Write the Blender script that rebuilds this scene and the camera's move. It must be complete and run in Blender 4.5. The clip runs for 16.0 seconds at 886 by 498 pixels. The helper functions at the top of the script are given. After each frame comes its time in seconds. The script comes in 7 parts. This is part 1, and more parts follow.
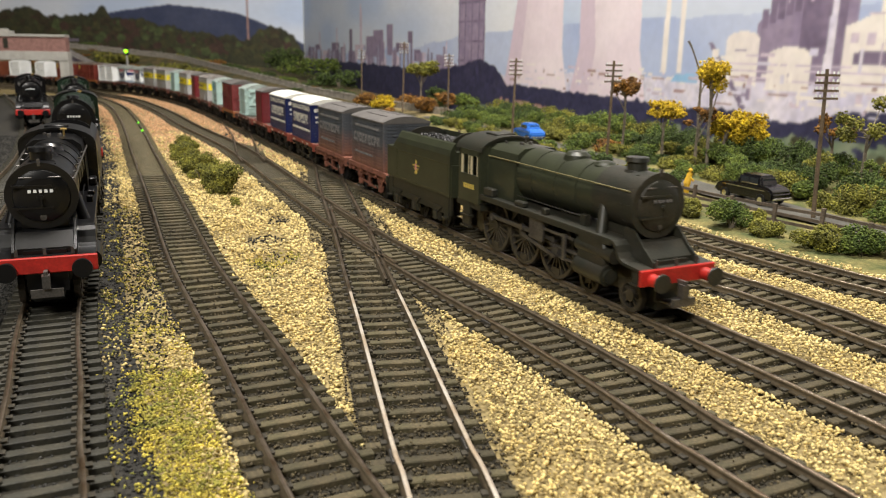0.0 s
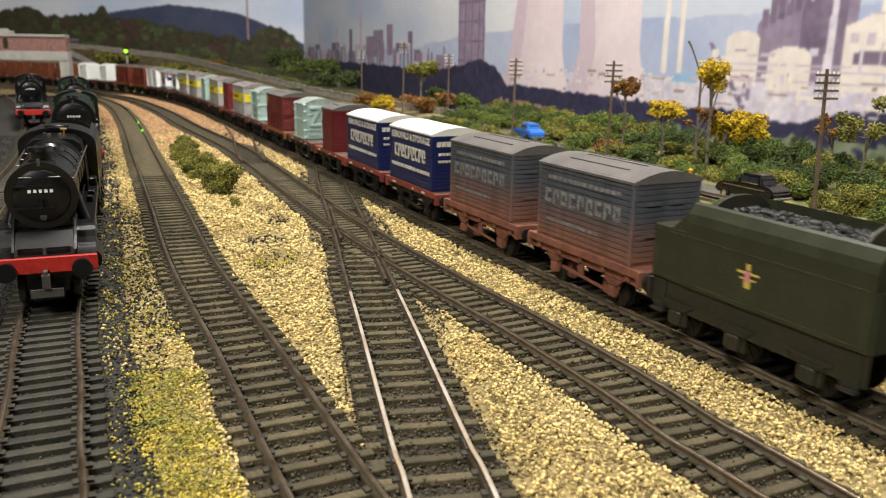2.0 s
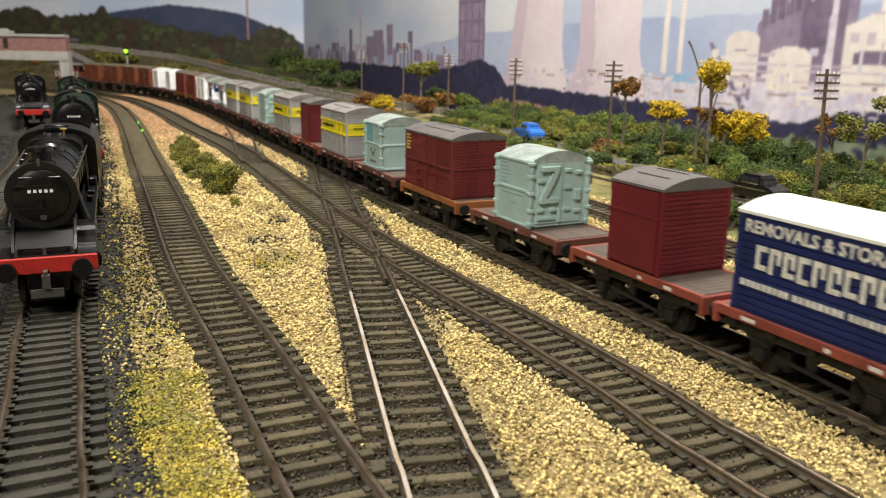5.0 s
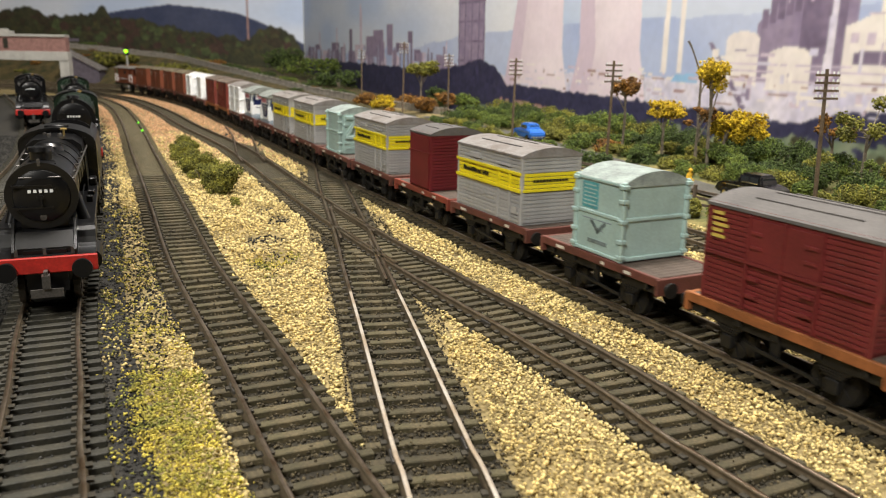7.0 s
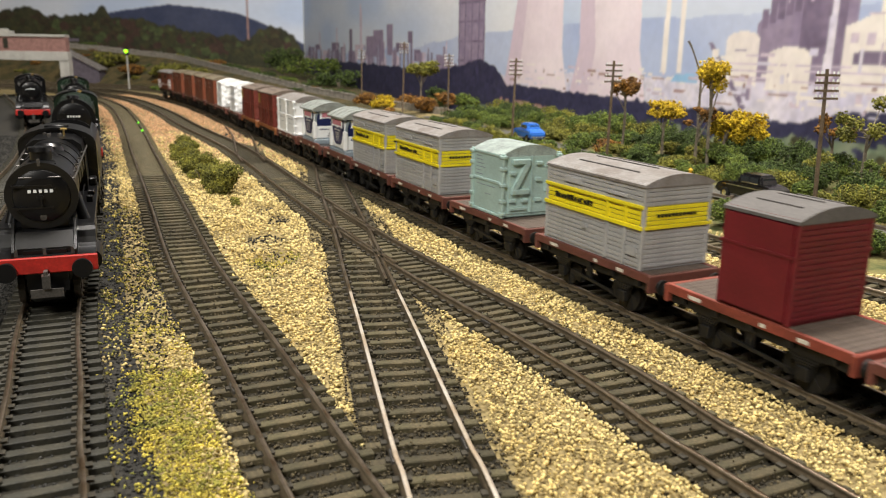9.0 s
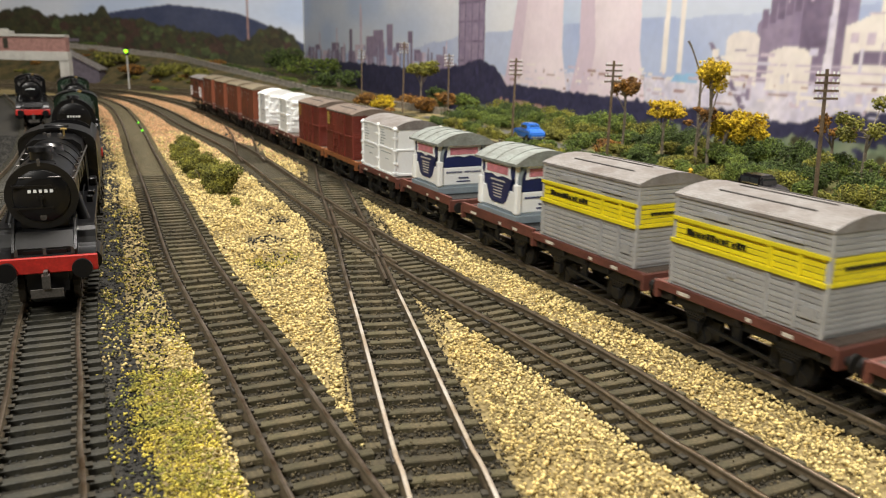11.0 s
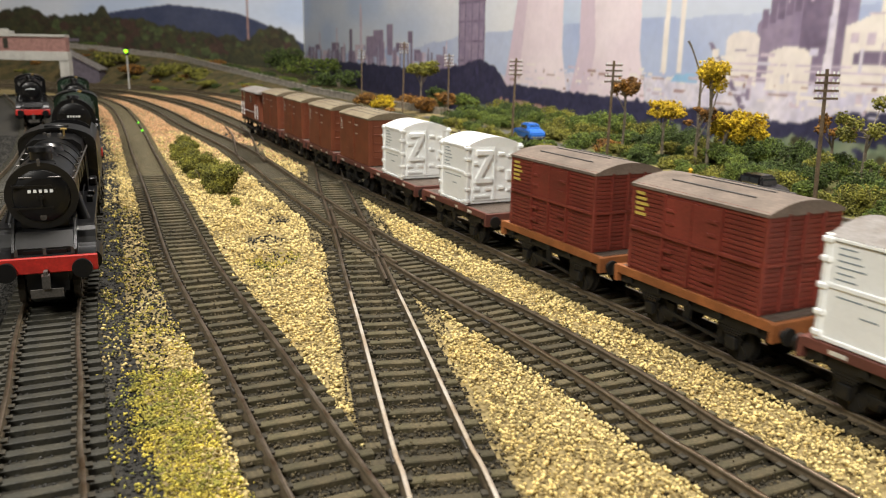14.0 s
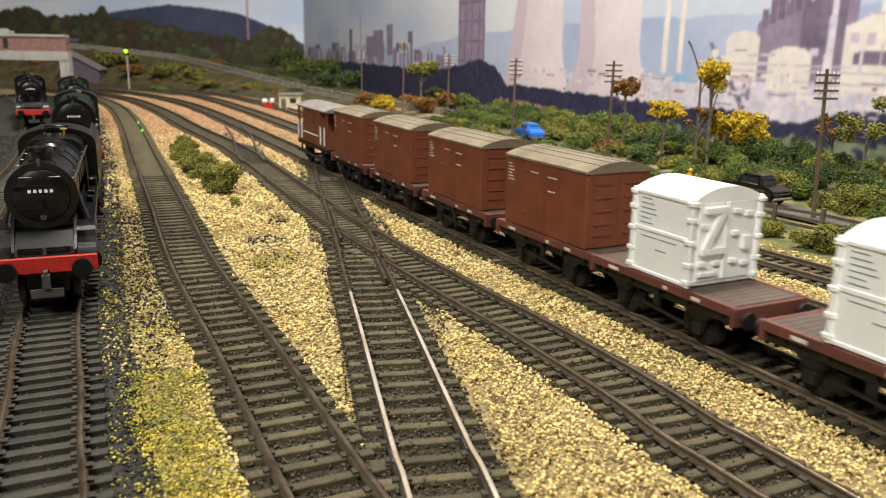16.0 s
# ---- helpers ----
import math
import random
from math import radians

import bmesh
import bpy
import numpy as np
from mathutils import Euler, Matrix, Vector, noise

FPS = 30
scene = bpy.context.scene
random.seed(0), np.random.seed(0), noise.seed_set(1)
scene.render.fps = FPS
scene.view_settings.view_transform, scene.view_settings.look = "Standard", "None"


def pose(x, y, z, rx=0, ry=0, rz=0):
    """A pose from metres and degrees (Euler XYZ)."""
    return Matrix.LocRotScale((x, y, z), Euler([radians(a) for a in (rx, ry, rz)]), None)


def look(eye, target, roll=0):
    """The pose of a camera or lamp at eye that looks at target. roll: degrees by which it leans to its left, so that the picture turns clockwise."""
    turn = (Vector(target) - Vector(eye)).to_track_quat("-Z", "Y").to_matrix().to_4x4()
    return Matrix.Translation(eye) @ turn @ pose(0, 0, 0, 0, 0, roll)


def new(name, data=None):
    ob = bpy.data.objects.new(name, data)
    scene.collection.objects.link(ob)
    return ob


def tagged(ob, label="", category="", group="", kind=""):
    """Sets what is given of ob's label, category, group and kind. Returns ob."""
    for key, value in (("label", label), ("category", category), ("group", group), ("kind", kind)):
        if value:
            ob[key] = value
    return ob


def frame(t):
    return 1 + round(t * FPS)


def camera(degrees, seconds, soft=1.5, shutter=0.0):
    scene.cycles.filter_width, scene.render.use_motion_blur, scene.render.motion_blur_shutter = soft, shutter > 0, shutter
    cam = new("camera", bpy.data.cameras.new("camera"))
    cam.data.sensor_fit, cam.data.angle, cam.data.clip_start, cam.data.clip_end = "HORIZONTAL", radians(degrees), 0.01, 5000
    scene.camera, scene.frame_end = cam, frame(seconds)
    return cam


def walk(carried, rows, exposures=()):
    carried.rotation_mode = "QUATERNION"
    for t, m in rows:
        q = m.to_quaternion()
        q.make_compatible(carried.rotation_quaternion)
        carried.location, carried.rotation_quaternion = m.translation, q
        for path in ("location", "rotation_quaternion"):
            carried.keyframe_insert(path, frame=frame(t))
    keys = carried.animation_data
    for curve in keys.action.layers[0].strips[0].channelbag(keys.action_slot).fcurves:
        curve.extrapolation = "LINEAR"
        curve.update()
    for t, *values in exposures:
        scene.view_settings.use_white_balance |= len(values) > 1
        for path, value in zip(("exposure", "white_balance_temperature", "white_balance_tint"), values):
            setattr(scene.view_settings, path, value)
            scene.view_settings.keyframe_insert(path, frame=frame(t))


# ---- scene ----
# A model railway in 4 mm scale. Lengths in mm are turned into metres by MM; z = 0 is the top of the rails.
MM = 0.001
cam = camera(57.8, 16.0, soft=1.1, shutter=0.4)
EYE = (0.0, 0.0, 0.0885)
PITCH, ROLL = 14.08, 1.02
cam.data.dof.use_dof, cam.data.dof.focus_distance, cam.data.dof.aperture_fstop = True, 0.29, 32.0
AIM = (0.0, math.cos(radians(PITCH)), 0.0885 - math.sin(radians(PITCH)))
walk(cam, [(0.0, look(EYE, AIM, ROLL)), (16.0, look(EYE, AIM, ROLL))])
scene.view_settings.exposure = 0.0

# ---- light: assumed ceiling lamps of the railway room and one added fill lamp ----
world = bpy.data.worlds.new("room_air")
scene.world = world
world.use_nodes = True
world.node_tree.nodes["Background"].inputs[0].default_value = (0.9, 0.92, 1.0, 1)
world.node_tree.nodes["Background"].inputs[1].default_value = 0.03


def ceiling_or_fill_lamp(at, target, size, watts, colour, spread=180):
    data = bpy.data.lights.new("ceiling_or_fill_lamp", "AREA")
    data.shape, data.size, data.energy, data.color = "DISK", size, watts, colour
    data.spread = radians(spread)
    ob = new("ceiling_or_fill_lamp", data)
    ob.matrix_world = look(at, target)


ceiling_or_fill_lamp((-0.42, -0.75, 1.10), (0.05, 0.45, 0), 0.40, 21.5, (1.0, 0.96, 0.88))
ceiling_or_fill_lamp((0.15, 0.55, 1.45), (0.14, 0.50, 0), 0.22, 19, (1.0, 0.93, 0.80))
# Added fill lamp, hung below the ceiling to brighten the east backscene.
ceiling_or_fill_lamp((-0.08, 0.58, 1.20), (0.34, 1.05, 0.12), 0.45, 16.8, (1.0, 0.95, 0.92))


# ---- materials ----
def mat(name, colour, rough=0.6, metal=0.0, size=4.0, amount=0.25, bump=0.15, other=None, fine=0.8, islands=False, random_tint=0.0):
    """Paint or stuff with variation at two scales: size (mm) for stains, fine (mm) for grain."""
    m = bpy.data.materials.new(name)
    m.use_nodes = True
    nt = m.node_tree
    bsdf = nt.nodes["Principled BSDF"]
    bsdf.inputs["Roughness"].default_value = rough
    bsdf.inputs["Metallic"].default_value = metal
    coord = nt.nodes.new("ShaderNodeTexCoord")
    big = nt.nodes.new("ShaderNodeTexNoise")
    big.inputs["Scale"].default_value = 1000 / size
    big.inputs["Detail"].default_value = 5
    small = nt.nodes.new("ShaderNodeTexNoise")
    small.inputs["Scale"].default_value = 1000 / fine
    small.inputs["Detail"].default_value = 3
    nt.links.new(coord.outputs["Object"], big.inputs["Vector"])
    nt.links.new(coord.outputs["Object"], small.inputs["Vector"])
    ramp = nt.nodes.new("ShaderNodeMapRange")
    ramp.inputs[1].default_value, ramp.inputs[2].default_value = 0.35, 0.65
    nt.links.new(big.outputs["Fac"], ramp.inputs[0])
    mix = nt.nodes.new("ShaderNodeMix")
    mix.data_type = "RGBA"
    mix.inputs[6].default_value = (*colour, 1)
    mix.inputs[7].default_value = (*(other or [c * (1 - amount) for c in colour]), 1)
    nt.links.new(ramp.outputs[0], mix.inputs[0])
    grain = nt.nodes.new("ShaderNodeHueSaturation")
    value = nt.nodes.new("ShaderNodeMapRange")
    value.inputs[1].default_value, value.inputs[2].default_value = 0.3, 0.7
    value.inputs[3].default_value, value.inputs[4].default_value = 1 - amount * 0.6, 1 + amount * 0.6
    nt.links.new(small.outputs["Fac"], value.inputs[0])
    last = value.outputs[0]
    if islands or random_tint:
        pick = nt.nodes.new("ShaderNodeNewGeometry" if islands else "ShaderNodeObjectInfo")
        spread = nt.nodes.new("ShaderNodeMapRange")
        k = random_tint or 0.5
        spread.inputs[3].default_value, spread.inputs[4].default_value = 1 - k, 1 + k
        nt.links.new(pick.outputs["Random Per Island" if islands else "Random"], spread.inputs[0])
        times = nt.nodes.new("ShaderNodeMath")
        times.operation = "MULTIPLY"
        nt.links.new(last, times.inputs[0])
        nt.links.new(spread.outputs[0], times.inputs[1])
        last = times.outputs[0]
    nt.links.new(last, grain.inputs["Value"])
    nt.links.new(mix.outputs[2], grain.inputs["Color"])
    nt.links.new(grain.outputs[0], bsdf.inputs["Base Color"])
    if bump:
        b = nt.nodes.new("ShaderNodeBump")
        b.inputs["Strength"].default_value = bump
        b.inputs["Distance"].default_value = 0.0004
        nt.links.new(small.outputs["Fac"], b.inputs["Height"])
        nt.links.new(b.outputs[0], bsdf.inputs["Normal"])
    return m


def glow(name, colour, strength):
    m = bpy.data.materials.new(name)
    m.use_nodes = True
    b = m.node_tree.nodes["Principled BSDF"]
    b.inputs["Base Color"].default_value = (*colour, 1)
    b.inputs["Emission Color"].default_value = (*colour, 1)
    b.inputs["Emission Strength"].default_value = strength
    return m


def rusted(name, top, low, z0, z1, rough=0.7):
    """Paint whose lower part is covered with brushed-on rust, between the heights z0 and z1 (mm)."""
    m = mat(name, top, rough, size=6, amount=0.3, bump=0.25)
    nt = m.node_tree
    bsdf = nt.nodes["Principled BSDF"]
    link = bsdf.inputs["Base Color"].links[0]
    src = link.from_socket
    coord = nt.nodes.new("ShaderNodeTexCoord")
    split = nt.nodes.new("ShaderNodeSeparateXYZ")
    nt.links.new(coord.outputs["Object"], split.inputs[0])
    n = nt.nodes.new("ShaderNodeTexNoise")
    n.inputs["Scale"].default_value = 180
    nt.links.new(coord.outputs["Object"], n.inputs["Vector"])
    wob = nt.nodes.new("ShaderNodeMath")
    wob.operation = "MULTIPLY_ADD"
    wob.inputs[1].default_value = 0.012
    nt.links.new(n.outputs["Fac"], wob.inputs[0])
    nt.links.new(split.outputs[2], wob.inputs[2])
    r = nt.nodes.new("ShaderNodeMapRange")
    r.inputs[1].default_value, r.inputs[2].default_value = (z0 + 6) * MM, (z1 + 6) * MM
    nt.links.new(wob.outputs[0], r.inputs[0])
    mx = nt.nodes.new("ShaderNodeMix")
    mx.data_type = "RGBA"
    mx.inputs[6].default_value = (*low, 1)
    nt.links.new(r.outputs[0], mx.inputs[0])
    nt.links.new(src, mx.inputs[7])
    nt.links.new(mx.outputs[2], bsdf.inputs["Base Color"])
    return m


M = {
    "ballast": mat("cream_ballast", (0.66, 0.53, 0.235), 0.85, size=30, amount=0.26, bump=0.5, islands=True, random_tint=0.5, other=(0.54, 0.41, 0.16)),
    "dirt": mat("brown_dirt", (0.082, 0.064, 0.033), 0.9, size=8, amount=0.4, bump=0.6, islands=True, random_tint=0.75),
    "cinder": mat("dark_cinder", (0.026, 0.025, 0.022), 0.85, size=8, amount=0.4, bump=0.6, islands=True, random_tint=0.9),
    "flock": mat("yellow_green_flock", (0.54, 0.43, 0.07), 0.95, size=7, amount=0.35, bump=0.5, islands=True, random_tint=0.65, other=(0.20, 0.21, 0.045)),
    "grass": mat("dry_grass_mat", (0.24, 0.20, 0.07), 0.95, size=16, amount=0.5, bump=1.0, other=(0.07, 0.085, 0.025), fine=1.6),
    "bank": mat("brown_bank_turf", (0.125, 0.09, 0.035), 0.95, size=24, amount=0.6, bump=1.0, other=(0.035, 0.040, 0.014), fine=2.5),
    "ground": mat("scatter_ground", (0.36, 0.28, 0.125), 0.95, size=20, amount=0.4, bump=1.0, fine=1.4),
    "yard": mat("oily_yard_ground", (0.018, 0.017, 0.015), 0.9, size=18, amount=0.5, bump=1.0, other=(0.034, 0.030, 0.022), fine=1.3),
    "bed": mat("grimy_trackbed", (0.034, 0.028, 0.016), 0.95, size=9, amount=0.45, bump=1.0, fine=1.1),
    "sleeper": mat("grimy_sleeper", (0.060, 0.051, 0.024), 0.8, size=7, amount=0.5, bump=0.5, random_tint=0.36, other=(0.084, 0.066, 0.034)),
    "yardsleeper": mat("oily_black_sleeper", (0.026, 0.025, 0.018), 0.6, size=7, amount=0.5, bump=0.4, random_tint=0.35, other=(0.040, 0.036, 0.024)),
    "rail": mat("rusty_rail_side", (0.18, 0.14, 0.09), 0.6, 0.2, size=6, amount=0.35, bump=0.1),
    "railhead": mat("worn_rail_head", (0.55, 0.46, 0.36), 0.28, 0.9, size=9, amount=0.35, bump=0.05, other=(0.26, 0.18, 0.11)),
    "chair": mat("rail_chair", (0.045, 0.038, 0.025), 0.8, size=6, amount=0.3),
    "black": mat("black_paint", (0.007, 0.007, 0.008), 0.42, size=9, amount=0.5, bump=0.08),
    "gloss_black": mat("satin_black_paint", (0.006, 0.006, 0.007), 0.30, size=12, amount=0.4, bump=0.04),
    "sooty": mat("sooty_dark_green", (0.037, 0.042, 0.024), 0.38, size=9, amount=0.35, bump=0.06, other=(0.028, 0.031, 0.019)),
    "sootblack": mat("weathered_black", (0.020, 0.022, 0.016), 0.45, size=7, amount=0.5, bump=0.1, other=(0.032, 0.028, 0.020)),
    "dullline": mat("dull_brass_line", (0.16, 0.14, 0.06), 0.5, size=6, amount=0.4, bump=0.0),
    "faintline": mat("faint_lining", (0.085, 0.075, 0.035), 0.6, size=6, amount=0.5, bump=0.0),
    # Pale, barely metallic colour that stands in for light reflected by the rail.
    "paintedshine": mat("rail_head_painted_shine", (0.74, 0.68, 0.60), 0.30, 0.35, size=12, amount=0.25, bump=0.03, other=(0.55, 0.43, 0.31)),
    "engine_green": mat("engine_green_paint", (0.013, 0.030, 0.017), 0.3, size=12, amount=0.4, bump=0.04),
    "red": mat("red_beam_paint", (0.50, 0.025, 0.018), 0.45, size=9, amount=0.3, bump=0.06),
    "steel": mat("bare_steel", (0.42, 0.41, 0.40), 0.3, 0.9, size=8, amount=0.3, bump=0.05),
    "dullsteel": mat("dull_steel", (0.16, 0.15, 0.14), 0.45, 0.7, size=8, amount=0.4, bump=0.05),
    "coal": mat("coal", (0.006, 0.006, 0.006), 0.45, size=3, amount=0.5, bump=0.8, islands=True, random_tint=0.6),
    "white": mat("white_paint", (0.90, 0.92, 0.92), 0.5, size=12, amount=0.05, bump=0.04),
    "cream": mat("cream_paint", (0.66, 0.58, 0.38), 0.5, size=8, amount=0.1, bump=0.04),
    "yellowline": mat("yellow_line", (0.62, 0.47, 0.10), 0.5, size=8, amount=0.1, bump=0.0),
    "navy": mat("dark_blue_paint", (0.009, 0.019, 0.105), 0.42, size=10, amount=0.25, bump=0.06, random_tint=0.10),
    "whiteroof": mat("white_roof", (0.82, 0.82, 0.76), 0.6, size=14, amount=0.08, bump=0.05),
    "maroon": mat("maroon_paint", (0.185, 0.026, 0.026), 0.5, size=12, amount=0.25, bump=0.08, random_tint=0.10),
    "maroon2": mat("faded_maroon_paint", (0.215, 0.040, 0.026), 0.55, size=12, amount=0.3, bump=0.08, random_tint=0.10),
    "crimson": mat("crimson_paint", (0.16, 0.012, 0.018), 0.5, size=12, amount=0.2, bump=0.08, random_tint=0.10),
    "brown": mat("bauxite_brown_paint", (0.205, 0.058, 0.026), 0.55, size=12, amount=0.22, bump=0.08),
    "greyroof": mat("dark_grey_roof", (0.14, 0.13, 0.125), 0.7, size=12, amount=0.25, bump=0.2),
    "midroof": mat("mid_grey_roof", (0.27, 0.255, 0.245), 0.65, size=7, amount=0.3, bump=0.15, other=(0.19, 0.165, 0.15)),
    "dustroof": mat("dusty_olive_roof", (0.24, 0.205, 0.135), 0.7, size=12, amount=0.35, bump=0.2, other=(0.17, 0.13, 0.085)),
    "ice": mat("pale_blue_green_paint", (0.40, 0.55, 0.52), 0.5, size=12, amount=0.14, bump=0.06),
    "grey": mat("light_grey_paint", (0.43, 0.43, 0.43), 0.5, size=14, amount=0.18, bump=0.06, random_tint=0.08),
    "yellow": mat("bright_yellow_paint", (0.86, 0.73, 0.02), 0.5, size=14, amount=0.12, bump=0.06, random_tint=0.05),
    "deckred": mat("red_oxide_paint", (0.27, 0.058, 0.036), 0.6, size=9, amount=0.3, bump=0.12),
    "deckbrown": mat("brown_frame_paint", (0.155, 0.052, 0.038), 0.6, size=9, amount=0.3, bump=0.12),
    "ochre": mat("orange_brown_frame", (0.33, 0.115, 0.035), 0.65, size=9, amount=0.3, bump=0.12),
    "rust": mat("rust_coated_frame", (0.25, 0.095, 0.06), 0.85, size=7, amount=0.35, bump=0.3),
    "planks": mat("worn_deck_boards", (0.115, 0.085, 0.068), 0.8, size=8, amount=0.35, bump=0.3),
    "chassis": mat("black_running_gear", (0.009, 0.0085, 0.008), 0.6, size=6, amount=0.5, bump=0.1),
    "greypick": rusted("grey_paint_over_rust", (0.085, 0.092, 0.108), (0.24, 0.105, 0.07), 17, 36),
    "letters": mat("faded_white_lettering", (0.74, 0.72, 0.63), 0.7, size=2.5, amount=0.3, bump=0.0),
    "fadeletters": mat("worn_grey_lettering", (0.25, 0.245, 0.25), 0.8, size=2.5, amount=0.5, bump=0.0),
    "bluegrey": mat("blue_grey_base_paint", (0.25, 0.30, 0.34), 0.5, size=10, amount=0.15, bump=0.05),
    "pink": mat("pink_red_sign_paint", (0.68, 0.25, 0.30), 0.5, size=4, amount=0.25, bump=0.0),
    "wood": mat("weathered_timber", (0.15, 0.115, 0.085), 0.85, size=5, amount=0.4, bump=0.3),
    "pole": mat("creosoted_pole", (0.17, 0.12, 0.075), 0.8, size=6, amount=0.35, bump=0.2),
    "bark": mat("pale_bark", (0.24, 0.20, 0.15), 0.9, size=4, amount=0.4, bump=0.5),
    "leaf": mat("green_foliage", (0.130, 0.165, 0.022), 0.9, size=9, amount=0.45, bump=0.3, islands=True, random_tint=0.6, other=(0.05, 0.085, 0.015)),
    "dleaf": mat("dark_green_foliage", (0.075, 0.110, 0.020), 0.9, size=9, amount=0.45, bump=0.3, islands=True, random_tint=0.6, other=(0.03, 0.05, 0.012)),
    "ygreen": mat("olive_foliage", (0.235, 0.225, 0.030), 0.9, size=9, amount=0.45, bump=0.3, islands=True, random_tint=0.6, other=(0.10, 0.10, 0.02)),
    "yleaf": mat("yellow_foliage", (0.58, 0.42, 0.012), 0.9, size=7, amount=0.4, bump=0.3, islands=True, random_tint=0.55, other=(0.34, 0.22, 0.01)),
    "oleaf": mat("orange_brown_foliage", (0.30, 0.14, 0.02), 0.9, size=7, amount=0.4, bump=0.3, islands=True, random_tint=0.6, other=(0.10, 0.05, 0.015)),
    "asphalt": mat("grey_road", (0.105, 0.10, 0.085), 0.85, size=16, amount=0.3, bump=0.3),
    "stone": mat("grey_stone_wall", (0.46, 0.42, 0.36), 0.9, size=5, amount=0.4, bump=0.6, random_tint=0.25),
    "carblack": mat("black_car_paint", (0.008, 0.008, 0.009), 0.2, size=14, amount=0.3, bump=0.0),
    "carblue": mat("blue_car_paint", (0.03, 0.17, 0.62), 0.3, size=14, amount=0.2, bump=0.0),
    "glass": mat("dark_car_glass", (0.03, 0.035, 0.04), 0.08, size=14, amount=0.1, bump=0.0),
    "chrome": mat("chrome", (0.75, 0.75, 0.75), 0.15, 1.0, size=14, amount=0.1, bump=0.0),
    "concrete": mat("pale_concrete", (0.42, 0.41, 0.38), 0.8, size=12, amount=0.2, bump=0.2),
    "pinkbrick": mat("pink_brick", (0.30, 0.16, 0.14), 0.85, size=5, amount=0.3, bump=0.3),
    "slate": mat("slate_purple", (0.13, 0.11, 0.14), 0.8, size=6, amount=0.3, bump=0.2),
    "hivis": mat("yellow_figure_paint", (0.75, 0.45, 0.03), 0.6, size=5, amount=0.2, bump=0.0),
    "pinkstone": mat("salmon_ballast", (0.62, 0.385, 0.215), 0.85, size=30, amount=0.2, bump=0.5, islands=True, random_tint=0.28, other=(0.55, 0.31, 0.165)),
    "iceroof": mat("weathered_pale_roof", (0.36, 0.43, 0.40), 0.6, size=6, amount=0.3, bump=0.1, other=(0.22, 0.25, 0.24)),
    "turquoise": mat("turquoise_panel_paint", (0.10, 0.38, 0.42), 0.6, size=5, amount=0.25, bump=0.0),
    "smudge": mat("worn_grey_marking", (0.17, 0.22, 0.22), 0.7, size=3, amount=0.4, bump=0.0),
    "tyre": mat("dull_wheel_metal", (0.060, 0.052, 0.040), 0.45, 0.3, size=6, amount=0.35, bump=0.05),
    "lipdeck": mat("black_boarded_deck", (0.020, 0.021, 0.022), 0.7, size=8, amount=0.4, bump=0.3),
    "fadedroof": mat("brown_grey_roof", (0.20, 0.155, 0.125), 0.7, size=10, amount=0.35, bump=0.2),
    "hopperroof": mat("dull_grey_green_roof", (0.30, 0.33, 0.31), 0.6, size=6, amount=0.3, bump=0.1, other=(0.21, 0.22, 0.20)),
    "brass": mat("brass", (0.62, 0.44, 0.16), 0.3, 0.9, size=5, amount=0.2, bump=0.0),
    "plaster": mat("room_wall_paint", (0.35, 0.35, 0.34), 0.9, size=200, amount=0.06, bump=0.1),
}


# ---- mesh helpers, in mm ----
def bm_new():
    return bmesh.new()


def box(bm, x0, x1, y0, y1, z0, z1, turn=None, bevel=0.0):
    made = bmesh.ops.create_cube(bm, size=1)["verts"]
    for v in made:
        v.co = Vector((x0 + (v.co.x + .5) * (x1 - x0), y0 + (v.co.y + .5) * (y1 - y0), z0 + (v.co.z + .5) * (z1 - z0)))
        if turn is not None:
            v.co = turn @ v.co
    if bevel:
        edges = {e for v in made for e in v.link_edges}
        bmesh.ops.bevel(bm, geom=list(edges), offset=bevel, segments=1, affect="EDGES")
    return made


def cyl(bm, a, b, r, r2=None, n=16, caps=True):
    """A (tapered) round bar from a to b."""
    a, b = Vector(a), Vector(b)
    d = b - a
    turn = d.to_track_quat("Z", "Y").to_matrix().to_4x4()
    bmesh.ops.create_cone(bm, cap_ends=caps, segments=n, radius1=r, radius2=r if r2 is None else r2, depth=d.length,
                          matrix=Matrix.Translation((a + b) / 2) @ turn)


def extrude_profile(bm, pts, x0, x1, axis="X"):
    """A closed outline of (y, z) pairs drawn out along X, or of (x, z) pairs along Y."""
    def at(p, t):
        return (t, p[0], p[1]) if axis == "X" else (p[0], t, p[1])
    a = [bm.verts.new(at(p, x0)) for p in pts]
    b = [bm.verts.new(at(p, x1)) for p in pts]
    n = len(pts)
    bm.faces.new(a)
    bm.faces.new(b[::-1])
    for i in range(n):
        bm.faces.new((a[i], b[i], b[(i + 1) % n], a[(i + 1) % n]))
    bmesh.ops.recalc_face_normals(bm, faces=bm.faces[:])


def mesh_of(name, bm, material, smooth=False):
    me = bpy.data.meshes.new(name)
    bmesh.ops.scale(bm, vec=(MM, MM, MM), verts=bm.verts[:])
    bm.to_mesh(me)
    bm.free()
    me.materials.append(material)
    if smooth:
        me.polygons.foreach_set("use_smooth", [True] * len(me.polygons))
        me.set_sharp_from_angle(angle=radians(38))
    return me


def part(name, bm, material, parent=None, label="", smooth=False, at=None):
    ob = new(name, mesh_of(name, bm, material, smooth))
    if parent is not None:
        ob.parent = parent
    if at is not None:
        ob.matrix_basis = at
    if label:
        tagged(ob, label)
    return ob


def share(name, me, parent, m):
    ob = new(name, me)
    ob.parent = parent
    ob.matrix_basis = m
    return ob


